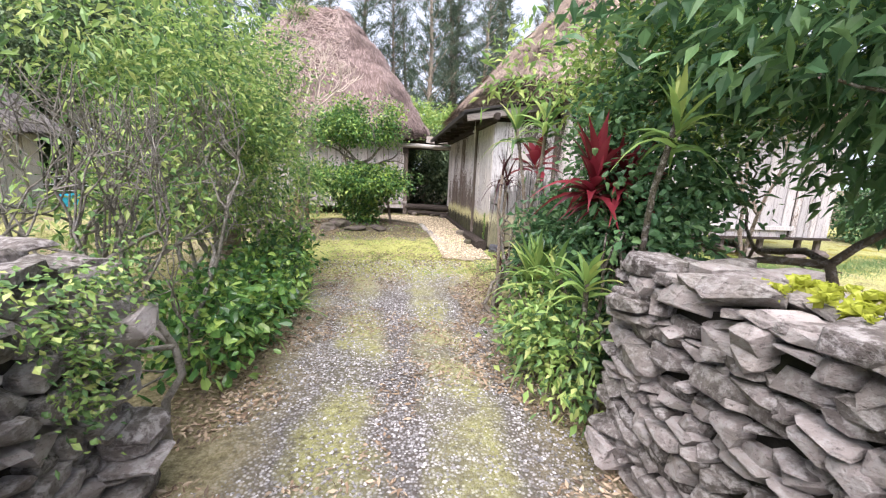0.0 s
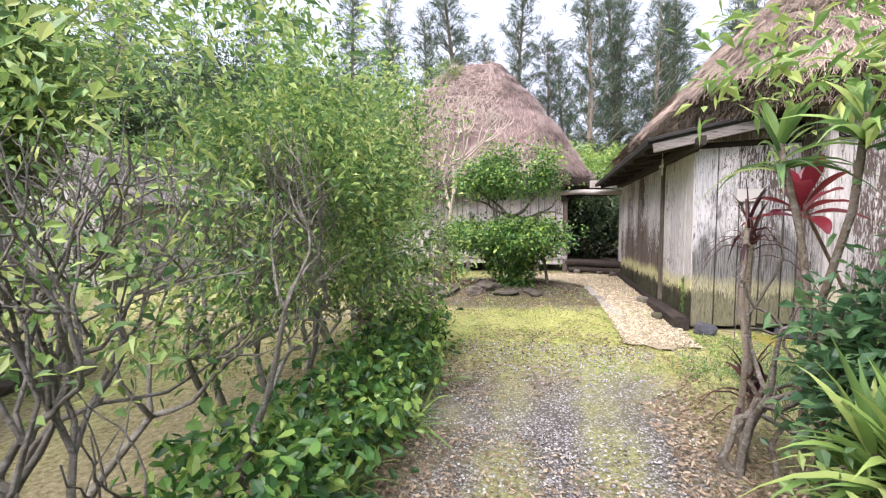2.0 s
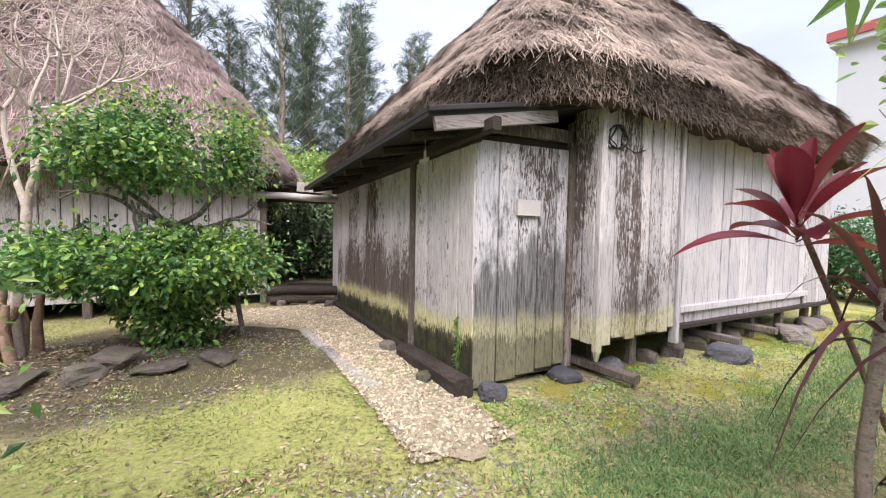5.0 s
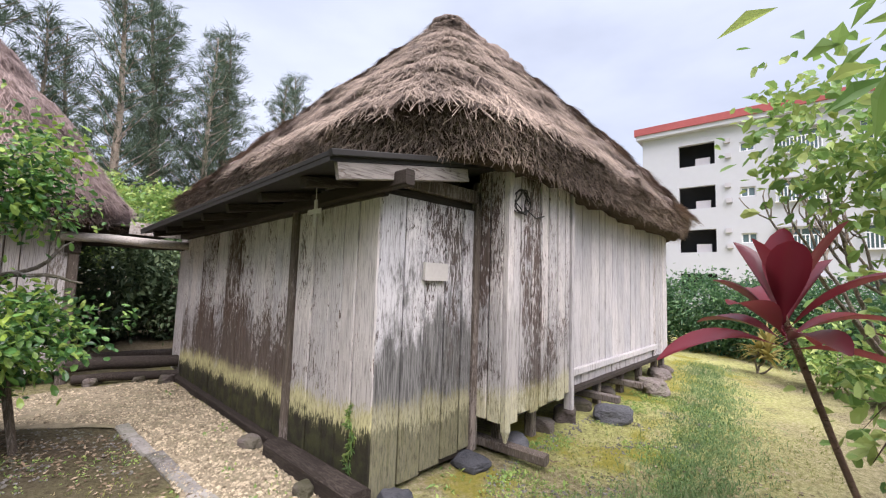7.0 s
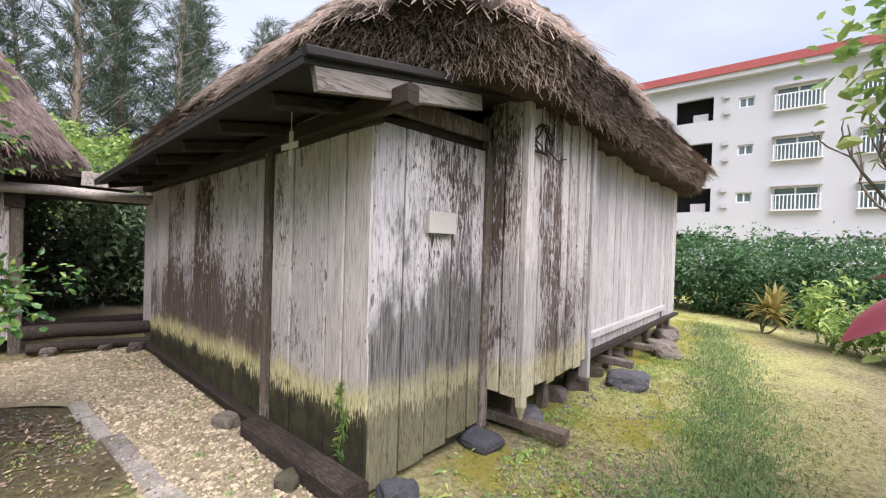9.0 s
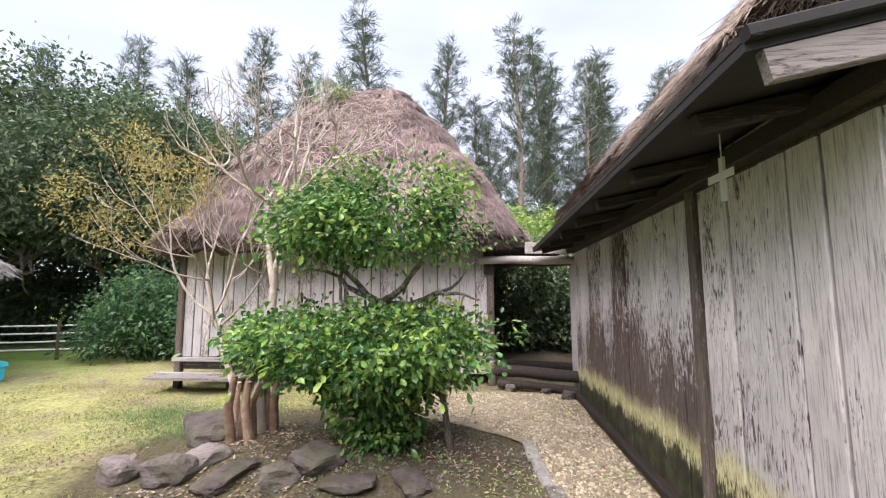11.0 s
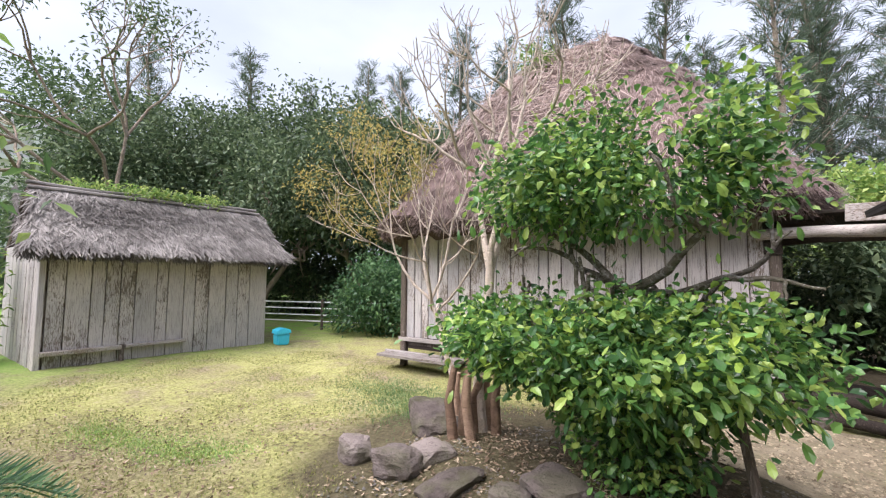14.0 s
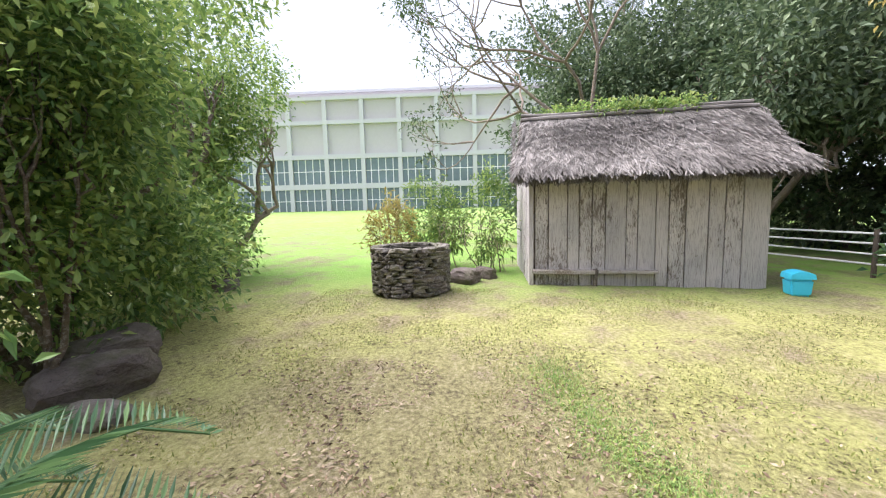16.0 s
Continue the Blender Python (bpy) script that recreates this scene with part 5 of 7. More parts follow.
# ---- shrubs and trees ----
def plant(name, label, category, branch=None, bark="bark", crowns=(), group=""):
    t = thing(name, label, category, group)
    if branch is not None:
        part("trunk", branch, M[bark], t, smooth=True)
    for acc, mat, nm in crowns:
        part(nm, acc, M[mat], t, smooth=nm == "leaf_rosette")
    return t


def shrub(name, label, stems, lobes, rng, mat, clumps, each, length, width, stem_len=0.8, stem_r=0.025, bark="bark", hollow=0.25, spread=0.16, depth=3, four=True, group="", shell=0.5, up=0.35, blunt=False):
    wood, lv = Acc(), Acc()
    for x, y in stems:
        limbs(wood, (x, y, float(level(x, y)) - 0.03), [np.array([rng.normal() * 0.25, rng.normal() * 0.25, 1.0])], rng, stem_len, stem_r, depth, 3, bend=0.22, up=0.18, bound=lambda p: abs(p[0] - x) < 0.3 and abs(p[1] - y) < 0.4)
    crown(lv, lobes, clumps, each, length, width, rng, hollow=hollow, spread=spread, four=four, shell=shell, up=up, blunt=blunt)
    return plant(name, label, "shrub", wood, bark, [(lv, mat, "foliage")], group)


def make_hedge():
    rng = np.random.default_rng(31)
    # open twiggy shrub beside the gate
    wood, lv = Acc(), Acc()
    for x, y in ((-1.12, 2.05), (-1.45, 2.3), (-1.9, 2.2), (-1.3, 2.75), (-2.2, 2.7)):
        limbs(wood, (x, y, 0.12), [np.array([rng.normal() * 0.2 - 0.05, rng.normal() * 0.2, 1.0])], rng, 0.62, 0.026, 5, 3, bend=0.24, up=0.16, shrink=0.78, bound=lambda p: -3.2 < p[0] < -0.98 and 1.75 < p[1] < 3.6)
    crown(lv, [(-1.5, 2.7, 2.5, 0.85, 0.9, 0.9), (-1.7, 2.3, 1.9, 0.8, 0.6, 0.7), (-1.5, 2.9, 0.9, 0.5, 0.5, 0.5), (-2.3, 2.9, 2.6, 0.8, 0.8, 0.8)], 900, 7, 0.062, 0.024, rng, hollow=0.56, spread=0.2)
    crown(lv, [(-1.3, 2.3, 1.35, 0.35, 0.35, 0.3)], 150, 7, 0.05, 0.023, rng, hollow=0.3)
    plant("twiggy_shrub", "tall open shrub with bare twisted grey stems", "shrub", wood, "bark_grey", [(lv, "leaf_hedge", "foliage")])
    # tall leafy hedge along the drive
    for k, (cx, cy, hh) in enumerate(((-1.75, 3.6, 2.9), (-1.8, 4.4, 2.9), (-1.62, 5.15, 2.8))):
        shrub("hedge_shrub", "tall fine-leaved green hedge shrub beside the drive", [(cx + rng.normal() * 0.3, cy + rng.normal() * 0.3) for _ in range(4)],
              [(cx, cy, hh * 0.80, 0.85, 0.75, 0.75), (cx + 0.15, cy - 0.1, hh * 0.5, 0.85, 0.75, 0.7), (cx - 0.2, cy + 0.1, hh * 0.62, 0.95, 0.75, 0.8)], rng, "leaf_hedge", 2600, 8, 0.058, 0.023, stem_len=0.85, stem_r=0.026, depth=4, bark="bark_grey", shell=0.66, hollow=0.46, group="hedge by the drive")
    # low broad leaves at the foot
    for cx, cy in ((-1.2, 2.75), (-1.15, 3.5), (-1.2, 4.3), (-1.3, 5.2)):
        shrub("low_shrub", "low broad-leaved dark green shrub at the hedge foot", [(cx, cy)], [(cx, cy, 0.50, 0.32, 0.45, 0.30)], rng, "leaf_round", 190, 6, 0.08, 0.046, blunt=True, stem_len=0.25, stem_r=0.012, hollow=0.1, group="low shrubs along the hedge")
    for cx, cy in ((-0.95, 3.9), (-1.0, 4.6), (-1.05, 3.2)):
        a = Acc()
        n = 60
        base = np.column_stack([rng.normal(cx, 0.06, n), rng.normal(cy, 0.1, n), np.full(n, 0.18)])
        blades(a, base, rng.normal(size=(n, 3)) * 0.5 + np.array([0.15, 0, 1.0]), rng.uniform(0.25, 0.6, n), 0.016, rng, droop=0.55)
        tagged(part("grass_tuft", a, M["leaf_hedge"]), "arching tuft of long green grass", "grass", "grass tufts by the drive")


make_hedge()


def dracaena(name, label, x, y, height, heads, rng, mat, length=0.5, width=0.045, lean=(0, 0), n=34, droop=0.55, stem_r=0.016, bark="bark", group=""):
    """Thin ringed stems, each with a rosette of strap leaves."""
    wood, lv = Acc(), Acc()
    for k in range(heads):
        top = np.array([x + lean[0] + rng.normal() * 0.12, y + lean[1] + rng.normal() * 0.12, height * rng.uniform(0.8, 1.05)])
        foot = np.array([x + rng.normal() * 0.05, y + rng.normal() * 0.05, float(level(x, y)) - 0.02])
        mid = (foot + top) / 2 + rng.normal(size=3) * 0.07
        tube(wood, [foot, (foot + mid) / 2 + rng.normal(size=3) * 0.02, mid, (mid + top) / 2 + rng.normal(size=3) * 0.02, top], [stem_r * 1.2, stem_r * 1.1, stem_r, stem_r, stem_r * 0.9], 7)
        q = rng.random(n)
        way = unit(np.column_stack([rng.normal(size=n), rng.normal(size=n), np.zeros(n)])) * (0.35 + 0.75 * q[:, None]) + np.array([0, 0, 1.0]) * (1.25 - q[:, None] * 0.95)
        base = top + np.column_stack([np.zeros((n, 2)), -0.16 * q])
        blades(lv, base, way, length * rng.uniform(0.65, 1.15, n), width * rng.uniform(0.8, 1.2, n), rng, droop=droop * (0.3 + q))
    return plant(name, label, "plant", wood, bark, [(lv, mat, "leaf_rosette")], group)


def make_right_border():
    rng = np.random.default_rng(37)
    shrub("border_shrub", "dense glossy green shrub at the wall end", [(1.4, 2.2), (1.6, 2.5), (1.45, 2.7)], [(1.47, 2.35, 1.0, 0.35, 0.45, 0.75), (1.72, 2.6, 1.75, 0.55, 0.55, 0.7), (1.50, 2.9, 1.3, 0.36, 0.45, 0.6)], rng, "leaf_deep", 1700, 7, 0.062, 0.036, blunt=True, stem_len=0.6, hollow=0.22, bark="bark_dark")
    shrub("border_shrub", "tall light green shrub over the border", [(1.8, 3.0), (2.1, 3.3)], [(1.85, 3.0, 2.35, 0.62, 0.7, 0.6), (2.3, 2.6, 2.6, 0.8, 0.8, 0.7)], rng, "leaf_bright", 1500, 7, 0.075, 0.034, stem_len=1.2, hollow=0.3)
    shrub("border_shrub", "bluish green leafy shrub low in the border", [(1.35, 3.3), (1.5, 3.6)], [(1.5, 3.35, 0.95, 0.40, 0.45, 0.5)], rng, "leaf_deep", 620, 7, 0.085, 0.04, stem_len=0.5, hollow=0.2)
    shrub("border_shrub", "low light green shrub along the drive edge", [(1.05, 2.3), (1.1, 2.75)], [(1.0, 2.35, 0.5, 0.2, 0.45, 0.32), (1.05, 2.9, 0.45, 0.2, 0.35, 0.28)], rng, "leaf_hedge", 330, 7, 0.07, 0.035, stem_len=0.3, hollow=0.2)
    # broad tree that hangs over the wall
    wood, lv = Acc(), Acc()
    limbs(wood, (2.3, 1.6, 0.1), [(0.0, 0.05, 1.0), (-0.2, 0.1, 1.0), (0.3, -0.2, 1.0)], rng, 1.1, 0.045, 4, 3, bend=0.22, up=0.05, shrink=0.62)
    crown(lv, [(1.9, 1.7, 2.45, 0.8, 0.9, 0.55), (2.5, 1.2, 2.3, 0.9, 0.9, 0.7), (1.55, 2.3, 2.75, 0.6, 0.6, 0.5), (3.0, 2.0, 2.2, 0.8, 0.9, 0.8)], 1300, 8, 0.12, 0.048, rng, hollow=0.2, spread=0.25, up=0.1)
    plant("overhanging_tree", "dark broad-leaved tree hanging over the stone wall", "tree", wood, "bark", [(lv, "leaf_deep", "crown")])
    dracaena("cordyline", "dark red cordyline on thin stems in the border", 1.45, 2.45, 1.75, 3, rng, "leaf_red", 0.42, 0.07, (-0.05, 0.0), group="cordylines in the border")
    dracaena("cordyline", "tall green strap-leaved cordyline in the border", 1.3, 3.75, 2.3, 2, rng, "leaf_hedge", 0.42, 0.04, (0.0, 0.0), 24, group="cordylines in the border")
    dracaena("cordyline", "low green strap-leaved cordyline in the border", 1.2, 3.05, 0.85, 4, rng, "leaf_bright", 0.42, 0.04, group="cordylines in the border")
    for bx, by, bh in ((1.12, 2.1, 1.25), (1.08, 2.35, 0.95), (1.1, 2.75, 0.5), (1.25, 1.95, 1.75)):
        dracaena("strap_plant", "light green strap-leaved rosette plant in the border", bx, by, bh, 1, rng, "leaf_bright", 0.36, 0.036, (-0.03, 0.0), 22, 0.6, bark="bark_dark", group="strap plants in the border")
    # twisted pale stems
    wood, lv = Acc(), Acc()
    limbs(wood, (1.0, 3.85, 0.15), [(0.1, 0.1, 1.0), (-0.12, 0.0, 1.0), (0.3, -0.1, 1.0)], rng, 0.5, 0.026, 4, 2, bend=0.34, up=0.22, shrink=0.8, bound=lambda p: 0.85 < p[0] < 1.8 and 3.3 < p[1] < 4.2)
    crown(lv, [(1.2, 3.9, 2.5, 0.45, 0.45, 0.4), (1.5, 3.7, 2.2, 0.4, 0.4, 0.4)], 80, 6, 0.12, 0.040, rng, hollow=0.3)
    plant("twisted_shrub", "gnarled brown shrub with few green leaves", "shrub", wood, "bark_dark", [(lv, "leaf_bright", "foliage")])
    dracaena("cordyline", "purple drooping cordyline beside gnarled stems", 1.15, 4.1, 1.6, 2, rng, "leaf_purple", 0.46, 0.020, (0.05, 0.0), 15, 1.15, group="cordylines in the border")
    dracaena("cordyline", "purple drooping cordyline low to the ground", 1.2, 4.0, 0.62, 2, rng, "leaf_purple", 0.45, 0.024, (0.0, 0.0), 16, 1.1, group="cordylines in the border")
    # the dark red one that leans over the lawn
    wood, lv = Acc(), Acc()
    tube(wood, [(1.95, 4.02, 0.2), (1.83, 4.2, 0.7), (1.68, 4.36, 1.25), (1.55, 4.47, 1.66)], [0.011, 0.010, 0.010, 0.010], 7)
    n = 16
    ang = np.arange(n) * 2.4
    q = np.linspace(0, 1, n)
    way = np.column_stack([np.cos(ang), np.sin(ang), np.zeros(n)]) * (0.35 + 0.9 * q[:, None]) + np.array([0, 0, 1.0]) * (1.25 - 0.95 * q[:, None])
    blades(lv, np.tile((1.55, 4.47, 1.66), (n, 1)) - np.array([0, 0, 0.1]) * q[:, None], way, 0.35 * rng.uniform(0.8, 1.15, n), 0.10, rng, droop=0.12 + 0.35 * q, keel=0.10, steps=10, paddle=True)
    plant("cordyline", "dark red broad-leaved cordyline leaning on a ringed stem", "plant", wood, "bark_brown", [(lv, "leaf_red", "leaf_rosette")], "cordylines in the border")
    # leafy branch high over the lawn edge
    wood, lv = Acc(), Acc()
    limbs(wood, (3.65, 3.75, 0.2), [(-0.12, 0.12, 1.0), (0.05, 0.2, 1.0)], rng, 1.1, 0.03, 4, 3, bend=0.14, up=0.14, shrink=0.62, bound=lambda p: 3.0 < p[0] < 4.4 and 3.5 < p[1] < 4.9)
    crown(lv, [(3.3, 4.25, 2.9, 0.42, 0.36, 0.4), (3.3, 4.05, 2.25, 0.40, 0.36, 0.40), (3.3, 4.2, 2.7, 0.6, 0.5, 0.5), (3.0, 4.1, 1.35, 0.35, 0.3, 0.5)], 420, 7, 0.085, 0.052, rng, hollow=0.3, spread=0.2, blunt=True)
    plant("lawn_tree", "slender tree with oval light green leaves", "tree", wood, "bark", [(lv, "leaf_bright", "crown")])


make_right_border()


def make_clipped_tree():
    rng = np.random.default_rng(41)
    wood, lv = Acc(), Acc()
    limbs(wood, (-0.6, 8.85, 0.28), [(0.0, 0, 1.0), (0.12, 0.1, 1.0), (-0.12, 0.05, 1.0)], rng, 0.75, 0.062, 3, 3, bend=0.2, up=0.14, shrink=0.70, bound=lambda p: abs(p[0] + 0.6) < 0.8 and abs(p[1] - 8.8) < 0.6 and p[2] < 2.6)
    limbs(wood, (-0.6, 8.8, 1.6), [(0.8, 0, 0.3), (-0.8, 0.1, 0.35), (-0.5, -0.3, 0.5), (0.5, -0.2, 0.6)], rng, 0.55, 0.034, 3, 2, bend=0.2, up=0.1, shrink=0.62)
    crown(lv, [(-1.15, 8.7, 1.28, 0.70, 0.62, 0.27), (-0.25, 8.7, 1.25, 0.70, 0.62, 0.27), (-0.7, 8.45, 1.25, 0.85, 0.5, 0.30), (0.3, 8.85, 1.36, 0.36, 0.3, 0.12), (-0.65, 8.75, 0.85, 0.48, 0.4, 0.34), (-0.5, 8.8, 0.55, 0.34, 0.3, 0.24)], 1750, 8, 0.070, 0.042, rng, hollow=0.14, spread=0.15, shell=0.6, blunt=True)
    crown(lv, [(-0.6, 8.75, 2.32, 0.95, 0.7, 0.32), (-1.05, 8.65, 2.28, 0.55, 0.5, 0.24), (-0.3, 8.7, 2.55, 0.5, 0.45, 0.32), (-0.75, 8.7, 2.52, 0.45, 0.4, 0.30), (0.1, 8.8, 2.2, 0.45, 0.45, 0.22)], 1350, 8, 0.064, 0.038, rng, hollow=0.3, spread=0.16, shell=0.5, blunt=True)
    # lighter green leaves over the tops and front of the tiers
    upper = Acc()
    crown(upper, [(-1.1, 8.68, 1.42, 0.72, 0.6, 0.20), (-0.25, 8.68, 1.40, 0.72, 0.6, 0.20), (-0.7, 8.38, 1.28, 0.85, 0.5, 0.25), (-0.5, 8.72, 2.66, 0.75, 0.6, 0.24)], 150, 7, 0.068, 0.040, rng, hollow=0.2, spread=0.12, shell=0.8, blunt=True)
    plant("clipped_tree", "two-tiered clipped tree with glossy round leaves", "tree", wood, "bark_dark", [(lv, "leaf_round", "crown"), (upper, "leaf_upper", "young_leaves")])
    a = Acc()
    beam(a, (0.05, 8.72, 0.3), (-0.06, 8.78, 1.0), 0.05, 0.04)
    tagged(part("stake", a, M["timber_up"]), "short leaning grey wooden stake", "stake")
    # pale-barked tree with yellowing leaves
    trunk, lv = Acc(), Acc()
    rng = np.random.default_rng(46)
    tube(trunk, [(-1.9, 9.2, 0.22), (-1.94, 9.2, 0.7), (-1.86, 9.2, 1.2), (-1.82, 9.2, 1.75)], [0.055, 0.05, 0.045, 0.04], 8)
    limbs(trunk, (-1.82, 9.2, 1.72), [(0.28, 0.0, 1.0), (-0.35, 0.1, 1.0), (0.02, -0.15, 1.0)], rng, 0.95, 0.034, 5, 3, bend=0.14, up=0.14, shrink=0.64)
    limbs(trunk, (-2.0, 9.2, 0.25), [(-0.75, 0.05, 1.0), (-0.5, -0.05, 1.0)], rng, 1.2, 0.026, 5, 3, bend=0.11, up=0.17, shrink=0.66, bound=lambda p: p[2] > 0.9 or p[0] > -2.6)
    crown(lv, [(-3.5, 9.2, 3.35, 0.5, 0.4, 0.3), (-4.05, 9.15, 2.7, 0.42, 0.35, 0.3), (-3.0, 9.2, 2.9, 0.45, 0.4, 0.4), (-2.8, 9.25, 3.5, 0.35, 0.3, 0.3), (-3.5, 9.2, 2.4, 0.35, 0.3, 0.25)], 760, 7, 0.050, 0.020, rng, hollow=0.42, spread=0.14)
    t = plant("crape_tree", "pale-barked tree with bare branches and yellowing leaves", "tree", trunk, "bark_pale", [(lv, "leaf_yellow", "crown")])
    for k in range(7):
        w = Acc()
        b = np.array([-1.88 + rng.normal() * 0.10, 9.17 + rng.normal() * 0.08, 0.26])
        tube(w, [b, b + (rng.normal() * 0.03, 0, 0.35), b + (rng.normal() * 0.06, 0, rng.uniform(0.5, 0.9))], [0.05, 0.042, 0.028], 7)
        part("stem", w, M["bark_brown"], t, "brown stem at the foot", smooth=True)


make_clipped_tree()


# ---- rocks ----
def make_rocks():
    rng = np.random.default_rng(45)
    spec = [(-2.45, 9.25, 0.95, 0.55, 0.34, "rock"), (-2.62, 8.35, 0.36, 0.30, 0.28, "rock"), (-2.15, 8.3, 0.46, 0.36, 0.30, "rock"), (-1.65, 8.25, 0.5, 0.35, 0.13, "rock"), (-1.2, 8.2, 0.36, 0.28, 0.2, "rock"), (-0.65, 8.15, 0.5, 0.3, 0.11, "rock"), (-0.2, 8.2, 0.42, 0.28, 0.10, "rock"), (-1.0, 8.4, 0.5, 0.4, 0.2, "rock"), (-2.0, 8.55, 0.4, 0.3, 0.2, "rock"),
            (1.72, 6.42, 0.26, 0.22, 0.18, "rock_dark"), (2.55, 6.47, 0.34, 0.26, 0.14, "rock_dark"), (3.1, 6.4, 0.34, 0.26, 0.2, "rock_dark"), (3.75, 6.5, 0.26, 0.22, 0.18, "rock"), (4.62, 6.12, 0.52, 0.36, 0.26, "rock_dark"), (4.2, 6.5, 0.3, 0.3, 0.24, "rock"), (4.7, 6.55, 0.34, 0.3, 0.2, "rock"), (5.5, 6.55, 0.3, 0.26, 0.2, "rock"), (6.35, 6.2, 0.6, 0.42, 0.3, "rock"), (7.4, 6.4, 0.5, 0.36, 0.22, "rock"), (7.95, 6.45, 0.3, 0.3, 0.2, "rock"),
            (1.38, 6.95, 0.2, 0.16, 0.14, "rock"), (1.42, 7.95, 0.24, 0.18, 0.16, "rock"),
            (-9.1, 6.6, 0.7, 0.5, 0.42, "rock"), (-9.5, 7.0, 0.5, 0.4, 0.35, "rock"), (-9.7, 1.6, 0.8, 0.5, 0.35, "rock"), (-9.2, 2.0, 0.6, 0.5, 0.3, "rock"), (-8.6, 2.4, 0.6, 0.4, 0.28, "rock"), (-4.75, 3.75, 0.95, 0.6, 0.5, "rock"), (-4.35, 4.15, 0.45, 0.32, 0.22, "rock"), (-5.3, 3.4, 0.9, 0.6, 0.5, "rock")]
    for x, y, a, b, c, mat in spec:
        ob = link("rock", rock_mesh("rock", rng), M[mat])
        ob.matrix_basis = Matrix.LocRotScale((x, y, float(level(x, y)) + c * 0.22), Euler((rng.normal() * 0.08, rng.normal() * 0.08, rng.uniform(0, 3))), (a, b, c))
        tagged(ob, "smooth dark grey stone lying on moss" if mat == "rock_dark" else "rough brown-grey rock resting on the ground", "rock", "loose rocks")


make_rocks()


# ---- kerb and coral path ----
def make_path():
    rng = np.random.default_rng(47)
    a = Acc()
    rows = []
    ys = np.linspace(5.75, 11.0, 60)
    nx = 14
    for y in ys:
        w = 0.05 * noise.noise(Vector((0, y * 2, 0)))
        left = 0.80 + w if y < 8.7 else 0.80 - 1.7 * float(step01(8.8, 10.0, y)) + w
        right = 1.50 + 0.05 * noise.noise(Vector((9, y * 2, 0)))
        if y < 6.1:
            m = (y - 5.75) / 0.35
            left, right = 1.1 - 0.32 * m, 1.2 + 0.3 * m
        for k in range(nx):
            x = left + (right - left) * k / (nx - 1)
            edge = min(k, nx - 1 - k) / 2
            rows.append((x, y, float(level(x, y)) + 0.012 + 0.012 * min(1, edge) + 0.010 * noise.noise(Vector((x * 6, y * 6, 0)))))
    a.add(rows, [(r * nx + c, r * nx + c + 1, (r + 1) * nx + c + 1, (r + 1) * nx + c) for r in range(len(ys) - 1) for c in range(nx - 1)])
    tagged(part("path", a, M["coral_bed"], smooth=True), "pale coral gravel path beside the house", "path", kind="structure")
    n = 22000
    y = rng.uniform(5.85, 10.95, n)
    left = np.where(y < 8.7, 0.78, 0.78 - 1.6 * step01(8.9, 10.2, y))
    x = left + rng.random(n) * (1.5 - left)
    pebbles(x, y, 0.005 + 0.017 * rng.random(n) ** 2, "coral", "coral_gravel", "loose pale coral gravel on the path", rng, 0.02)
    k = thing("kerb", "flush grey stone kerb strip along the path", "kerb")
    y = 6.95
    while y < 8.75:
        l = rng.uniform(0.35, 0.6)
        b = Acc()
        beam(b, (1.65 - 0.105 * y + rng.normal() * 0.012, y, float(level(0.7, y)) - 0.015), (1.65 - 0.105 * (y + l) + rng.normal() * 0.012, y + l, float(level(0.7, y + l)) - 0.015), rng.uniform(0.10, 0.15), 0.09)
        part("kerb_stone", b, M["kerb"], k)
        y += l + 0.01


def pebbles(x, y, r, mat, name, label, rng, lift=0.0):
    a = Acc()
    n = len(x)
    z = level(x, y) + lift
    octa = np.array([(1, 0, 0), (0, 1, 0), (-1, 0, 0), (0, -1, 0), (0, 0, 0.7), (0, 0, -0.5)])
    ang = rng.uniform(0, 6.28, n)
    s = rng.uniform(0.6, 1.3, (n, 3)) * r[:, None]
    v = octa[None] * s[:, None] + rng.normal(size=(n, 6, 3)) * r[:, None, None] * 0.12
    c, sn = np.cos(ang)[:, None], np.sin(ang)[:, None]
    v = np.stack([v[..., 0] * c - v[..., 1] * sn, v[..., 0] * sn + v[..., 1] * c, v[..., 2]], -1) + np.stack([x, y, z + r * 0.15], -1)[:, None]
    f = np.array([(0, 1, 4), (1, 2, 4), (2, 3, 4), (3, 0, 4), (1, 0, 5), (2, 1, 5), (3, 2, 5), (0, 3, 5)])
    a.add(v.reshape(-1, 3), (np.arange(n)[:, None, None] * 6 + f[None]).reshape(-1, 3))
    tagged(part(name, a, M[mat]), label, "gravel", kind="stuff")


make_path()


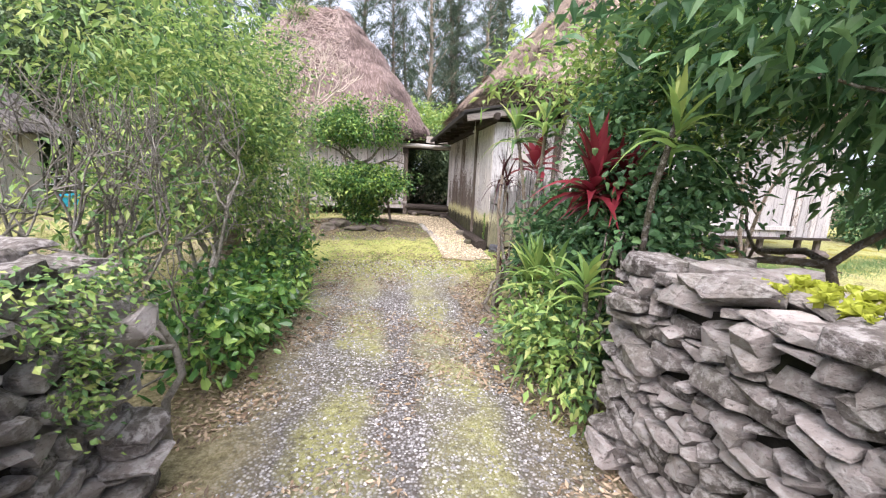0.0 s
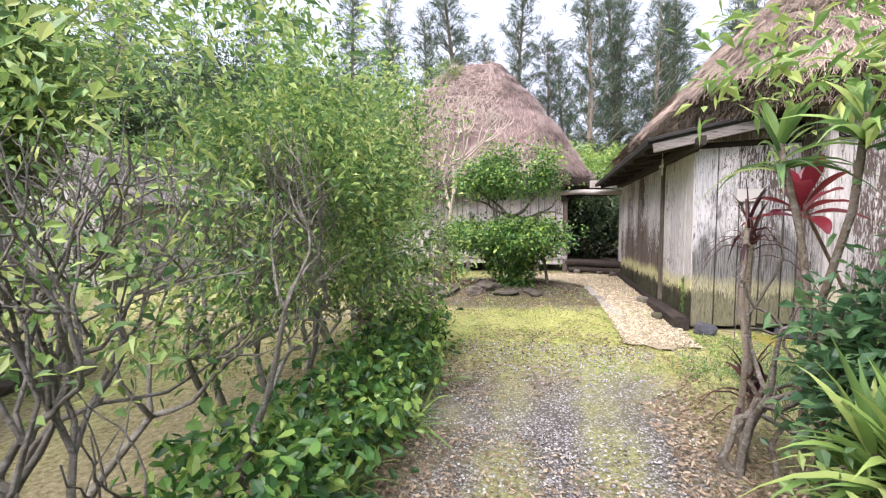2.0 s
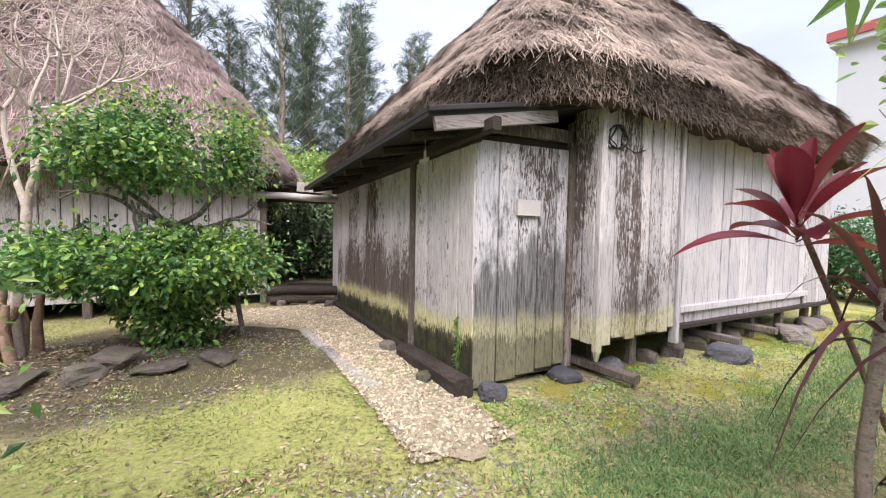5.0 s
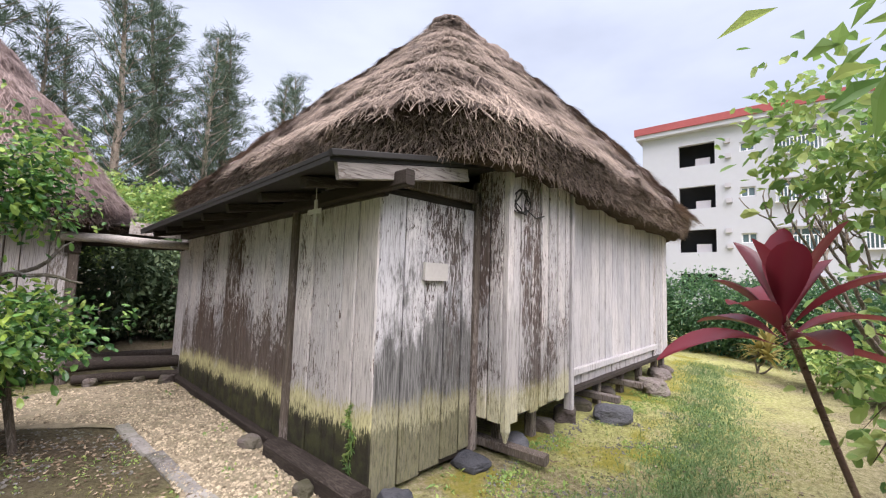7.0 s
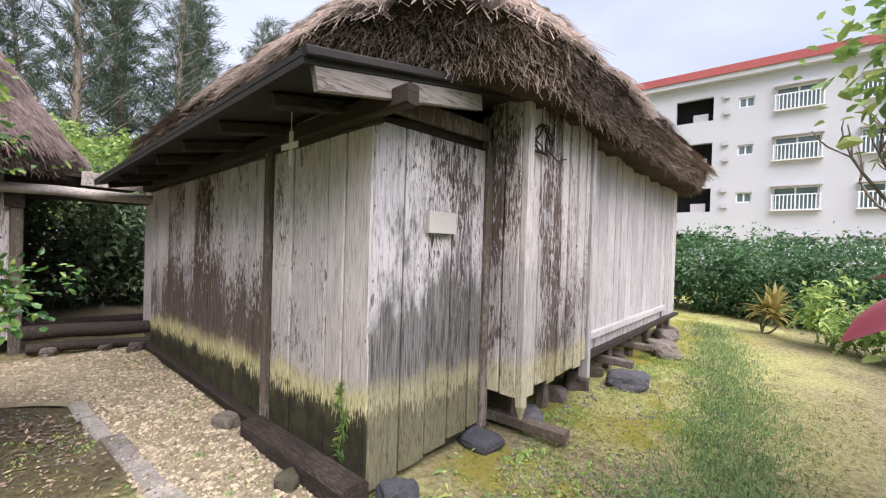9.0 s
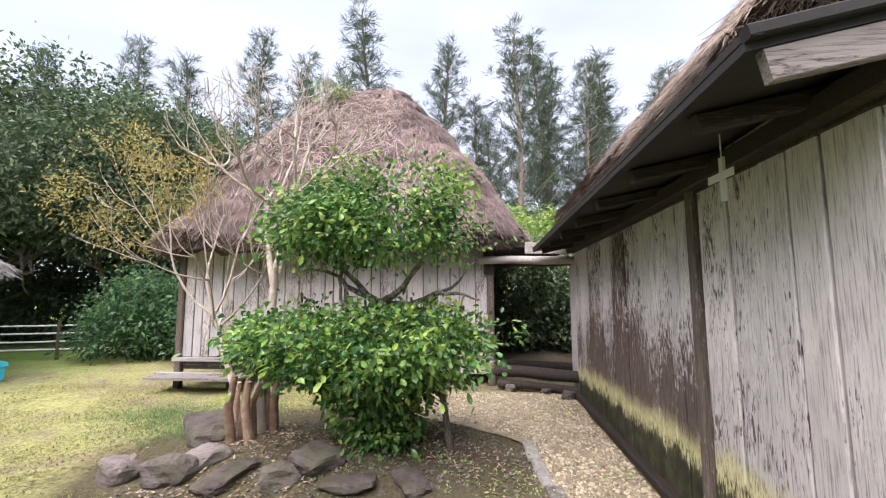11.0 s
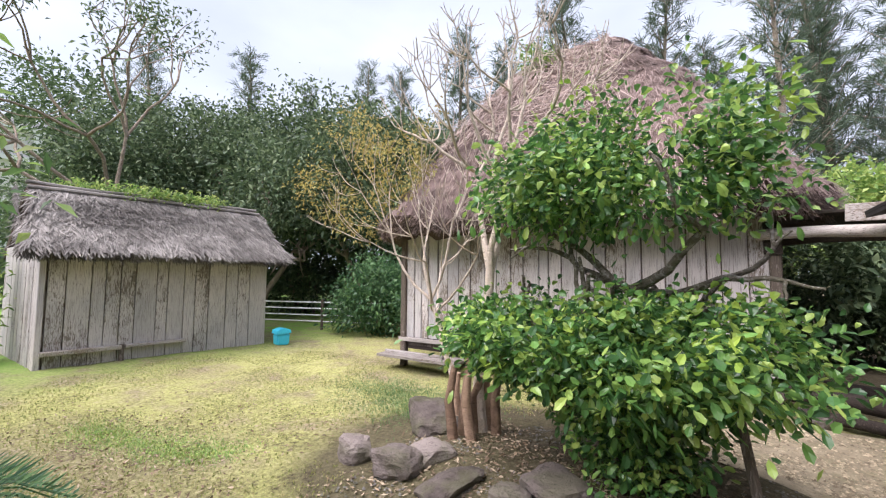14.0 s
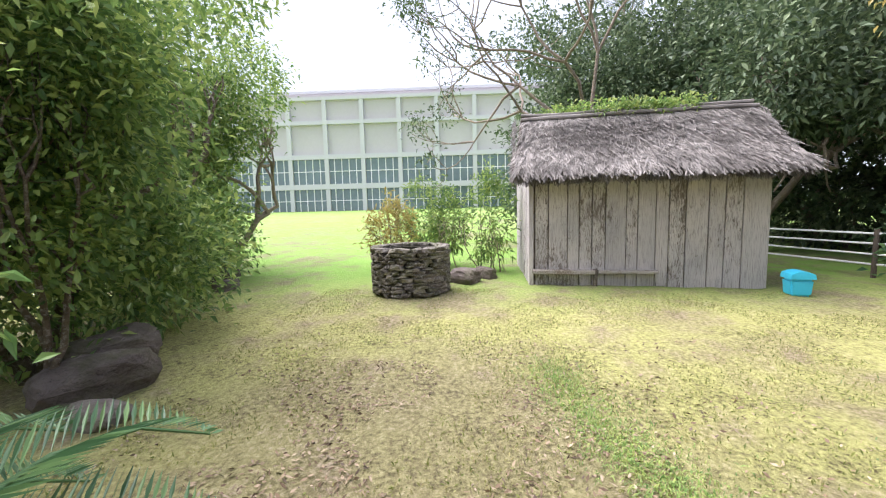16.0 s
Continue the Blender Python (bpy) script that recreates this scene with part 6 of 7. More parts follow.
# ---- loose ground cover ----
def make_cover():
    rng = np.random.default_rng(51)
    n = 17000
    x, y = rng.uniform(-0.95, 1.0, n), rng.uniform(0.6, 5.8, n)
    pebbles(x, y, rng.uniform(0.003, 0.012, n), "pebble", "drive_gravel", "grey gravel scattered on the drive", rng)
    x, y = np.concatenate([rng.uniform(-2.4, 0.8, 4200), rng.uniform(1.2, 5.5, 2500)]), np.concatenate([rng.uniform(7.2, 9.9, 4200), rng.uniform(5.3, 6.35, 2500)])
    keep = np.array([noise.noise(Vector((p * 2.1, q * 2.1, 1))) > 0.0 for p, q in zip(x, y)])
    pebbles(x[keep], y[keep], rng.uniform(0.005, 0.018, keep.sum()), "kerb", "bed_gravel", "pale grit strewn round the tree bed", rng, 0.004)
    n = 5200
    x, y = np.concatenate([rng.uniform(1.2, 6.5, n), rng.uniform(-1.0, 1.3, n // 3)]), np.concatenate([rng.uniform(5.2, 6.4, n), rng.uniform(5.0, 8.8, n // 3)])
    keep = np.array([noise.noise(Vector((p * 1.6, q * 1.6, 6))) > 0.05 for p, q in zip(x, y)])
    base = np.repeat(np.column_stack([x, y, level(x, y) + 0.005])[keep], 4, 0)
    base += rng.normal(size=base.shape) * np.array([0.012, 0.012, 0.002])
    a = Acc()
    leaves(a, base, rng.normal(size=base.shape) * 0.8 + np.array([0, 0, 0.55]), rng.uniform(0.012, 0.034, len(base)), rng.uniform(0.008, 0.018, len(base)), rng, four=False)
    tagged(part("lawn_weeds", a, M["leaf_bright"]), "tiny clover-like weeds in the moss", "weeds", kind="stuff")
    # fallen leaves
    x = np.concatenate([rng.uniform(-1.25, 1.3, 9500), rng.uniform(-6, 4.5, 7000), rng.normal(-0.8, 1.1, 5000), rng.normal(-4.2, 0.8, 3800), rng.choice([-0.95, 0.85], 9500) + rng.normal(size=9500) * 0.24])
    y = np.concatenate([rng.uniform(0.6, 6.2, 9500), rng.uniform(4.5, 9, 7000), rng.normal(8.7, 0.6, 5000), rng.normal(6.2, 0.8, 3800), rng.uniform(1.0, 5.2, 9500)])
    keep = np.array([noise.noise(Vector((p * 1.3, q * 1.3, 8))) > -0.12 for p, q in zip(x, y)]) & ~((x > 1.4) & (y > 6.3))
    x, y = x[keep], y[keep]
    a = Acc()
    base = np.column_stack([x, y, level(x, y) + 0.012])
    way = rng.normal(size=(len(x), 3)) * np.array([1, 1, 0.25])
    leaves(a, base, way, rng.uniform(0.02, 0.06, len(x)), rng.uniform(0.007, 0.02, len(x)), rng, droop=0.0, four=False)
    tagged(part("leaf_litter", a, M["leaf_litter"]), "fallen brown leaves scattered over the ground", "leaves", kind="stuff")
    # short lawn
    n = 95000
    x, y = rng.uniform(-8.5, 6.5, n), rng.uniform(4.3, 11.5, n)
    dens = np.array([noise.noise(Vector((p * 0.9, q * 0.9, 2))) + 0.4 * noise.noise(Vector((p * 3, q * 3, 5))) for p, q in zip(x, y)])
    bad = ((x > 0.6) & (x < 8.2) & (y > 6.2)) | ((np.abs(x + 0.8) < 1.6) & (np.abs(y - 9) < 1.0)) | ((x < -8.0) & (y > 7.4))
    keep = (dens > -0.1) & ~bad & ~((y < 5.2) & (np.abs(x) < 0.9))
    x, y = x[keep], y[keep]
    a = Acc()
    n = len(x)
    base = np.column_stack([x, y, level(x, y)])
    way = rng.normal(size=(n, 3)) * 0.55 + np.array([0, 0, 1.0])
    leaves(a, base, way, rng.uniform(0.015, 0.05, n), rng.uniform(0.006, 0.012, n), rng, droop=0.2, four=False)
    tagged(part("lawn_grass", a, M["grass"]), "short mossy yellow-green lawn grass", "grass", kind="stuff")
    # the darker tufted bands
    def band(path, half, count, name, label, lo=0.05, hi=0.14, mat="grass_dark"):
        p = np.array(path, float)
        t = rng.random(count) * (len(p) - 1)
        k = np.minimum(t.astype(int), len(p) - 2)
        c = p[k] + (p[k + 1] - p[k]) * (t - k)[:, None]
        q = c + rng.normal(size=(count, 2)) * half * 0.5
        a = Acc()
        base = np.column_stack([q, level(q[:, 0], q[:, 1])])
        blades(a, base, rng.normal(size=(count, 3)) * 0.5 + np.array([0, 0, 1.0]), rng.uniform(lo, hi, count), 0.006, rng, droop=0.5, steps=2)
        tagged(part(name, a, M[mat]), label, "grass", kind="stuff")
    band([(1.5, 5.2), (2.4, 5.15), (3.4, 5.1), (5.0, 5.25), (7.0, 5.6), (9.5, 6.1)], 0.45, 15000, "grass_band", "band of dark fine-leaved tufted grass")
    band([(-4.2, 10.2), (-3.2, 9.9), (-2.6, 9.8)], 0.7, 6500, "ground_cover", "patch of low green ground cover", 0.03, 0.08)
    band([(-5.4, 7.4), (-4.3, 7.6), (-3.6, 7.9)], 0.3, 3500, "bright_grass", "streak of bright green grass", 0.03, 0.07, "leaf_bright")
    # weeds at the wall foot
    a = Acc()
    w = np.array([(1.30 + rng.normal() * 0.05, yy) for yy in (6.7, 7.1, 7.15, 8.4, 8.5, 10.2, 6.95)] + [(1.12 + rng.normal() * 0.08, yy) for yy in (6.15, 7.0, 7.05, 7.6)] + [(xx, 6.25 + rng.normal() * 0.15) for xx in (1.9, 2.1, 2.3, 2.5, 3.0, 3.3, 3.6, 2.7, 1.8)])
    base = np.repeat(np.column_stack([w, level(w[:, 0], w[:, 1])]), 26, 0)
    base += rng.normal(size=base.shape) * np.array([0.06, 0.09, 0.01])
    leaves(a, base, rng.normal(size=base.shape) * 0.6 + np.array([0, 0, 0.8]), rng.uniform(0.03, 0.07, len(base)), rng.uniform(0.015, 0.03, len(base)), rng)
    tagged(part("wall_weeds", a, M["leaf_bright"]), "small bright weeds at the wall foot", "weeds", kind="stuff")


make_cover()


# ---- garden things ----
def make_well():
    rng = np.random.default_rng(55)
    w = thing("stone_well", "low round well ring of stacked thin dark stones", "well")
    cx, cy, r = -8.35, 5.75, 0.62
    zb = float(level(cx, cy))
    a = Acc()
    n = 28
    ang = np.arange(n) * 2 * np.pi / n
    ro, ri = r - 0.08, r - 0.24
    v = [(cx + q * math.cos(t), cy + q * math.sin(t), z) for q, z in ((ro, zb - 0.05), (ro, zb + 0.70), (ri, zb + 0.70), (ri, zb + 0.05)) for t in ang]
    a.add(v, [(k * n + i, k * n + (i + 1) % n, (k + 1) * n + (i + 1) % n, (k + 1) * n + i) for k in range(3) for i in range(n)])
    part("core", a, M["wall_core"], w)
    meshes = [stone_mesh("stone", np.random.default_rng(70 + k), 0.2) for k in range(5)]
    for me in meshes:
        me.materials.append(M["well_stone"])
    z = zb + 0.02
    while z < zb + 0.74:
        t = rng.uniform(0, 1)
        end = t + 2 * math.pi
        hh = rng.uniform(0.045, 0.075)
        while t < end:
            l = rng.uniform(0.12, 0.26)
            ob = link("stone", meshes[rng.integers(5)], None, w)
            ob.matrix_basis = Matrix.LocRotScale((cx + (r - 0.07) * math.cos(t), cy + (r - 0.07) * math.sin(t), z + hh / 2), Euler((rng.normal() * 0.06, rng.normal() * 0.08, t + math.pi / 2)), (l * 1.1, 0.2, hh * 1.1))
            t += l / r
        z += hh * 0.95


make_well()


def make_bin():
    b = thing("storage_bin", "bright turquoise plastic bin with domed lid", "bin")
    b.matrix_world = Matrix.Translation((-7.85, 11.36, float(level(-7.85, 11.36)))) @ Matrix.Rotation(radians(80), 4, "Z") @ Matrix.Diagonal((0.70, 0.70, 0.85, 1))
    bm = bmesh.new()
    bmesh.ops.create_cube(bm, size=1.0)
    for v in bm.verts:
        v.co = Vector((v.co.x * (0.40 if v.co.z > 0 else 0.36), v.co.y * (0.34 if v.co.z > 0 else 0.30), v.co.z * 0.28 + 0.14))
    bmesh.ops.bevel(bm, geom=bm.edges[:], offset=0.03, segments=2, affect="EDGES")
    me = bpy.data.meshes.new("body")
    bm.to_mesh(me)
    bm.free()
    link("body", me, M["blue_plastic"], b)
    bm = bmesh.new()
    bmesh.ops.create_cube(bm, size=1.0)
    bmesh.ops.subdivide_edges(bm, edges=bm.edges[:], cuts=3, use_grid_fill=True)
    for v in bm.verts:
        z = v.co.z + 0.5
        k = 1 - 0.35 * z * (v.co.x * 2) ** 2
        v.co = Vector((v.co.x * 0.44 * (1 - 0.10 * z), v.co.y * 0.38, 0.29 + z * 0.13 * k))
    me = bpy.data.meshes.new("lid")
    bm.to_mesh(me)
    bm.free()
    link("lid", me, M["blue_plastic"], b)


make_bin()


def make_fence():
    f = thing("pipe_fence", "low white pipe fence with four rails", "fence")
    p0, p1 = np.array([-11.6, 12.7]), np.array([3.5, 17.5])
    for k in range(7):
        q = p0 + (p1 - p0) * k / 6
        a = Acc()
        tube(a, [(*q, 0.1), (*q, 0.6), (*q, 1.05)], [0.04] * 3, 8)
        part("post", a, M["timber_up"], f)
    for z in (0.45, 0.62, 0.8, 0.97):
        a = Acc()
        tube(a, [(*p0, z), (*((p0 + p1) / 2), z), (*p1, z)], [0.017] * 3, 6)
        part("rail", a, M["white_rail"], f)


make_fence()


def make_cycad():
    rng = np.random.default_rng(61)
    c = thing("cycad", "cycad with feathery dark green arching fronds", "plant")
    x, y = -2.12, 5.74
    z0 = float(level(x, y))
    a = Acc()
    tube(a, [(x, y, z0 - 0.05), (x, y, z0 + 0.36), (x, y, z0 + 0.64)], [0.13, 0.14, 0.10], 10)
    part("trunk", a, M["bark"], c)
    for k in range(22):
        t = k * 2.4 + rng.normal() * 0.1
        up = rng.uniform(0.6, 1.15)
        L = rng.uniform(0.80, 0.98)
        d = np.array([math.cos(t), math.sin(t), 0])
        s = np.linspace(0, 1, 26)
        pts = np.array([x, y, z0 + 0.62]) + d * (L * s * (1.05 - 0.25 * up))[:, None] + np.array([0, 0, 1]) * (L * (up * s - 0.75 * s ** 2.2))[:, None]
        a = Acc()
        tube(a, pts[::5], np.linspace(0.010, 0.003, len(pts[::5])), 4)
        side = np.cross(d, (0, 0, 1))
        for sg in (-1, 1):
            w = side * sg + d * 0.55 + np.array([0, 0, 0.35])
            leaves(a, pts[2:], np.tile(w, (24, 1)), 0.17 * np.sin(np.pi * (0.12 + 0.8 * s[2:])), 0.011, rng, droop=0.05, four=False)
            leaves(a, (pts[2:] + pts[1:-1]) / 2, np.tile(w, (24, 1)), 0.17 * np.sin(np.pi * (0.12 + 0.8 * s[2:])), 0.011, rng, droop=0.05, four=False)
        part("frond", a, M["leaf_deep"], c)


make_cycad()


def make_details():
    rng = np.random.default_rng(63)
    c = thing("cross_charm", "small white wooden cross hung under the eaves", "charm")
    a = Acc()
    box(a, (1.393, 7.045, 2.10), (1.405, 7.075, 2.30))
    part("upright", a, M["cloth_white"], c)
    a = Acc()
    box(a, (1.387, 6.965, 2.195), (1.392, 7.155, 2.230))
    part("crossbar", a, M["cloth_white"], c)
    a = Acc()
    tube(a, [(1.399, 7.06, 2.29), (1.399, 7.06, 2.34), (1.399, 7.06, 2.41)], [0.003] * 3, 4)
    part("string", a, M["cloth_white"], c)
    a = Acc()
    t = np.linspace(0, 26, 150)
    pts = np.column_stack([2.86 + 0.10 * np.cos(t) * (1 + 0.3 * np.sin(t * 1.7)), np.full(150, 6.23) + 0.02 * np.sin(t * 2.3), 2.42 + 0.10 * np.sin(t) * (1 + 0.3 * np.cos(t * 0.9))])
    tube(a, pts, np.full(150, 0.006), 4)
    tube(a, [(2.95, 6.235, 2.38), (3.1, 6.235, 2.33), (3.25, 6.235, 2.37)], [0.006] * 3, 4)
    tagged(part("wire_coil", a, M["wire"]), "tangled black wire coil hung on the boards", "wire")
    # climbing fern on the corner boards
    a = Acc()
    s = np.linspace(0, 1, 30)
    st = np.column_stack([np.full(30, 1.603), 6.78 + 0.03 * np.sin(s * 9), 0.42 + 0.42 * s])
    tube(a, st[::4], np.full(len(st[::4]), 0.004), 4)
    base = np.repeat(st, 5, 0) + rng.normal(size=(150, 3)) * np.array([0.0, 0.012, 0.01])
    leaves(a, base, rng.normal(size=(150, 3)) * np.array([0.15, 0.8, 0.5]) + np.array([-0.2, 0, 0.2]), 0.05, 0.014, rng, four=False)
    tagged(part("climbing_fern", a, M["leaf_fine"]), "small dark climbing fern on the boards", "plant")


make_details()


# ---- hedges and woods round the garden ----
def hedge_row(name, label, pts, half, height, rng, mat, per, each, length, width, group=""):
    for (x, y) in pts:
        lv, wood = Acc(), Acc()
        z = float(level(x, y))
        limbs(wood, (x, y, z - 0.05), [(0.1, 0, 1), (-0.15, 0.1, 1)], rng, height * 0.4, 0.03, 2, 3)
        crown(lv, [(x, y, z + height * 0.62, half, half, height * 0.42), (x + rng.normal() * 0.2, y + rng.normal() * 0.2, z + height * 0.32, half * 1.05, half * 1.05, height * 0.33)], per, each, length, width, rng, spread=0.3, hollow=0.1, four=False, shell=0.6)
        plant(name, label, "hedge", wood, "bark", [(lv, mat, "foliage")], group)


def make_surroundings():
    rng = np.random.default_rng(71)
    hedge_row("boundary_hedge", "dense dark green boundary hedge", [(11.8 - 0.02 * k, 8.0 - k * 1.3) for k in range(9)], 0.95, 1.75, rng, "leaf_deep", 1300, 7, 0.11, 0.055, "hedge towards the flats")
    hedge_row("boundary_hedge", "dense dark green boundary hedge", [(-7.3 + k * 1.3, 13.9 + k * 0.35) for k in range(4)], 0.95, 1.9, rng, "leaf_deep", 1000, 7, 0.13, 0.06, "hedge behind the garden")
    # leaf_wood here: the passage's shade is put into a darker leaf colour
    hedge_row("boundary_hedge", "dense shaded hedge behind the covered way", [(1.35 + k * 1.2, 15.1 + 0.1 * k) for k in range(4)], 0.95, 2.5, rng, "leaf_wood", 1100, 7, 0.14, 0.07, "hedge behind the houses")
    hedge_row("woodland_shrub", "tall dark undergrowth at the wood edge", [(-18 + k * 2.3, 17.0 + (k % 2) * 1.2 - 0.12 * k * (k < 4)) for k in range(8)] + [(-16.5, 9.5), (-17.0, 12.5)], 1.7, 3.2, rng, "leaf_wood", 700, 7, 0.22, 0.09, "undergrowth at the wood edge")
    for x, y, r, hh in ((2.6, 18.3, 1.5, 4.1), (4.0, 18.2, 1.7, 4.2), (1.0, 19.0, 1.5, 4.4)):
        lv, wood = Acc(), Acc()
        limbs(wood, (x, y, 0.1), [(0, 0, 1)], rng, 1.6, 0.08, 3, 3)
        crown(lv, [(x, y, hh - 0.9, r, r * 0.9, 1.0), (x - 0.6, y - 0.3, hh - 1.5, r * 0.9, r * 0.8, 0.9)], 1300, 7, 0.16, 0.08, rng, spread=0.3, four=False, hollow=0.1)
        plant("garden_tree", "bright green leafy tree behind the roofs", "tree", wood, "bark", [(lv, "leaf_bright", "crown")], "leafy trees behind the houses")
    dracaena("yellow_shrub", "yellow-green rosette plant before the hedge", 9.6, 5.3, 0.75, 3, rng, "leaf_yellow", 0.55, 0.07, n=26)
    for x, y in ((9.0, 4.3), (8.6, 3.6), (8.0, 3.0)):
        shrub("lawn_shrub", "light green shrub at the lawn edge", [(x, y)], [(x, y, 0.8, 0.55, 0.5, 0.5)], rng, "leaf_bright", 240, 6, 0.13, 0.06, stem_len=0.4, hollow=0.15, four=False, group="shrubs at the lawn edge")

    # casuarinas
    def casuarina(seed, hgt):
        r = np.random.default_rng(seed)
        wood, lv = Acc(), Acc()
        lean = r.normal(size=2) * 0.25
        zz = np.linspace(0, hgt, 8)
        axis = np.column_stack([lean[0] * (zz / hgt) ** 2 + r.normal(size=8) * 0.05, lean[1] * (zz / hgt) ** 2, zz])
        tube(wood, axis, np.linspace(0.16, 0.015, 8), 6)
        for k in range(96):
            s = 0.12 + 0.87 * ((k + r.random()) / 96)
            p = np.array([np.interp(s * hgt, zz, axis[:, c]) for c in range(3)])
            reach = (0.22 + 1.9 * (1 - s) ** 0.75 * min(1.0, s * 3.0)) * r.uniform(0.45, 1.15)
            t = k * 2.4 + r.normal() * 0.4
            w = unit(np.array([math.cos(t), math.sin(t), r.uniform(0.35, 1.1)]))
            q = p + w * reach + np.array([0, 0, 0.12 * reach])
            tube(wood, [p, (p + q) / 2 - (0, 0, 0.04 * reach), q], [0.022, 0.014, 0.005], 4)
            for u in np.arange(0.22, 1.05, 0.20 / max(0.4, reach)):
                tuft = p + (q - p) * u + r.normal(size=3) * 0.07
                out = unit(w * 0.8 + r.normal(size=3) * 0.5 + np.array([0, 0, 0.35]))
                n = int(r.integers(18, 34))
                way = out + r.normal(size=(n, 3)) * 0.36
                leaves(lv, tuft + r.normal(size=(n, 3)) * 0.05, way, r.uniform(0.18, 0.48, n), r.uniform(0.010, 0.022, n), r, droop=0.18, four=False)
        return plant("casuarina", "tall feathery grey-green casuarina tree", "tree", wood, "bark", [(lv, "leaf_pine", "crown")], "casuarinas behind the houses")

    kinds = [casuarina(80 + k, 10.0) for k in range(4)]
    spots = [(-9.5, 26), (-7.2, 27), (-5.0, 25), (-3.4, 27.5), (-1.6, 25), (0.4, 26.5), (2.2, 23.5), (3.9, 26), (5.4, 24.5), (7.2, 27), (9.0, 25.5), (11.2, 27), (-12, 25.5), (-14.5, 24), (13.5, 29), (1.2, 28.5), (-17, 23), (4.6, 29.5), (-6.2, 30), (8.0, 30.5), (-19.5, 21), (-22, 19), (-11, 28), (-24, 15)]
    for k, (x, y) in enumerate(spots):
        hgt = (1.0 + 0.12 * ((k * 7) % 5 - 2) / 2) * (1.36 if x > -4 else 1.45)
        m = Matrix.LocRotScale((x, y, 0.1), Euler((0, 0, k * 1.7)), None)
        t = kinds[k] if k < 4 else copy_thing(kinds[k % 4], m)
        t.matrix_basis = m @ Matrix.Diagonal((hgt * 1.08, hgt * 1.08, hgt, 1))

    # dark broadleaved wood behind the shed
    def wood_tree(seed, hgt, rad, mat="leaf_wood", clumps=3000, size=0.14):
        r = np.random.default_rng(seed)
        wood, lv = Acc(), Acc()
        tips = limbs(wood, (0, 0, -0.1), [(0.08, 0, 1.0), (-0.2, 0.1, 1.0)], r, hgt * 0.34, 0.11, 4, 3, bend=0.18, up=0.08, shrink=0.64, bound=lambda p: math.hypot(p[0], p[1]) < rad * 0.75)
        lobes = [(r.normal() * rad * 0.4, r.normal() * rad * 0.4, hgt * r.uniform(0.42, 0.86), rad * r.uniform(0.4, 0.62), rad * r.uniform(0.4, 0.62), hgt * r.uniform(0.10, 0.17)) for _ in range(9)]
        crown(lv, lobes, clumps, 9, size, size * 0.42, r, spread=0.33, hollow=0.22, four=False, shell=0.4)
        return plant("woodland_tree", "dark green broadleaved tree with dense crown", "tree", wood, "bark", [(lv, mat, "crown")], "trees round the garden")

    kinds = [wood_tree(90 + k, 6.2, 2.6) for k in range(3)]
    spots = [(-13.0, 14.0, 1.2), (-10.6, 17.0, 1.3), (-8.3, 18.8, 1.2), (-6.2, 20.0, 1.15), (-14.5, 17.0, 1.45), (-12.0, 20.0, 1.5), (-9.5, 22.0, 1.4), (-4.2, 21.0, 1.05), (-16.5, 13.5, 1.4), (-17.5, 19, 1.6), (-15.5, 11.2, 1.1), (-20, 15, 1.6)]
    for k, (x, y, s) in enumerate(spots):
        m = Matrix.LocRotScale((x, y, 0.15), Euler((0, 0, k * 2.1)), None)
        t = kinds[k] if k < 3 else copy_thing(kinds[k % 3], m)
        t.matrix_basis = m @ Matrix.Diagonal((s, s, s, 1))
    # airy tree behind the shed
    r = np.random.default_rng(97)
    wood, lv = Acc(), Acc()
    tips = limbs(wood, (-12.0, 9.9, 0.1), [(0.05, -0.1, 1.0)], r, 2.6, 0.11, 1, 1, bend=0.05)
    tips = limbs(wood, (-12.0, 9.8, 2.6), [(0.2, -0.95, 0.35), (0.1, -0.6, 0.9), (0.1, 0.1, 1.0), (0, -0.8, 0.6)], r, 2.5, 0.06, 4, 3, bend=0.2, up=0.12, shrink=0.68)
    t3 = np.array(tips)
    base = np.repeat(t3, 26, 0) + r.normal(size=(len(t3) * 26, 3)) * 0.16
    leaves(lv, base, r.normal(size=base.shape) + np.array([0, 0, 0.2]), r.uniform(0.08, 0.16, len(base)), 0.05, r, four=False)
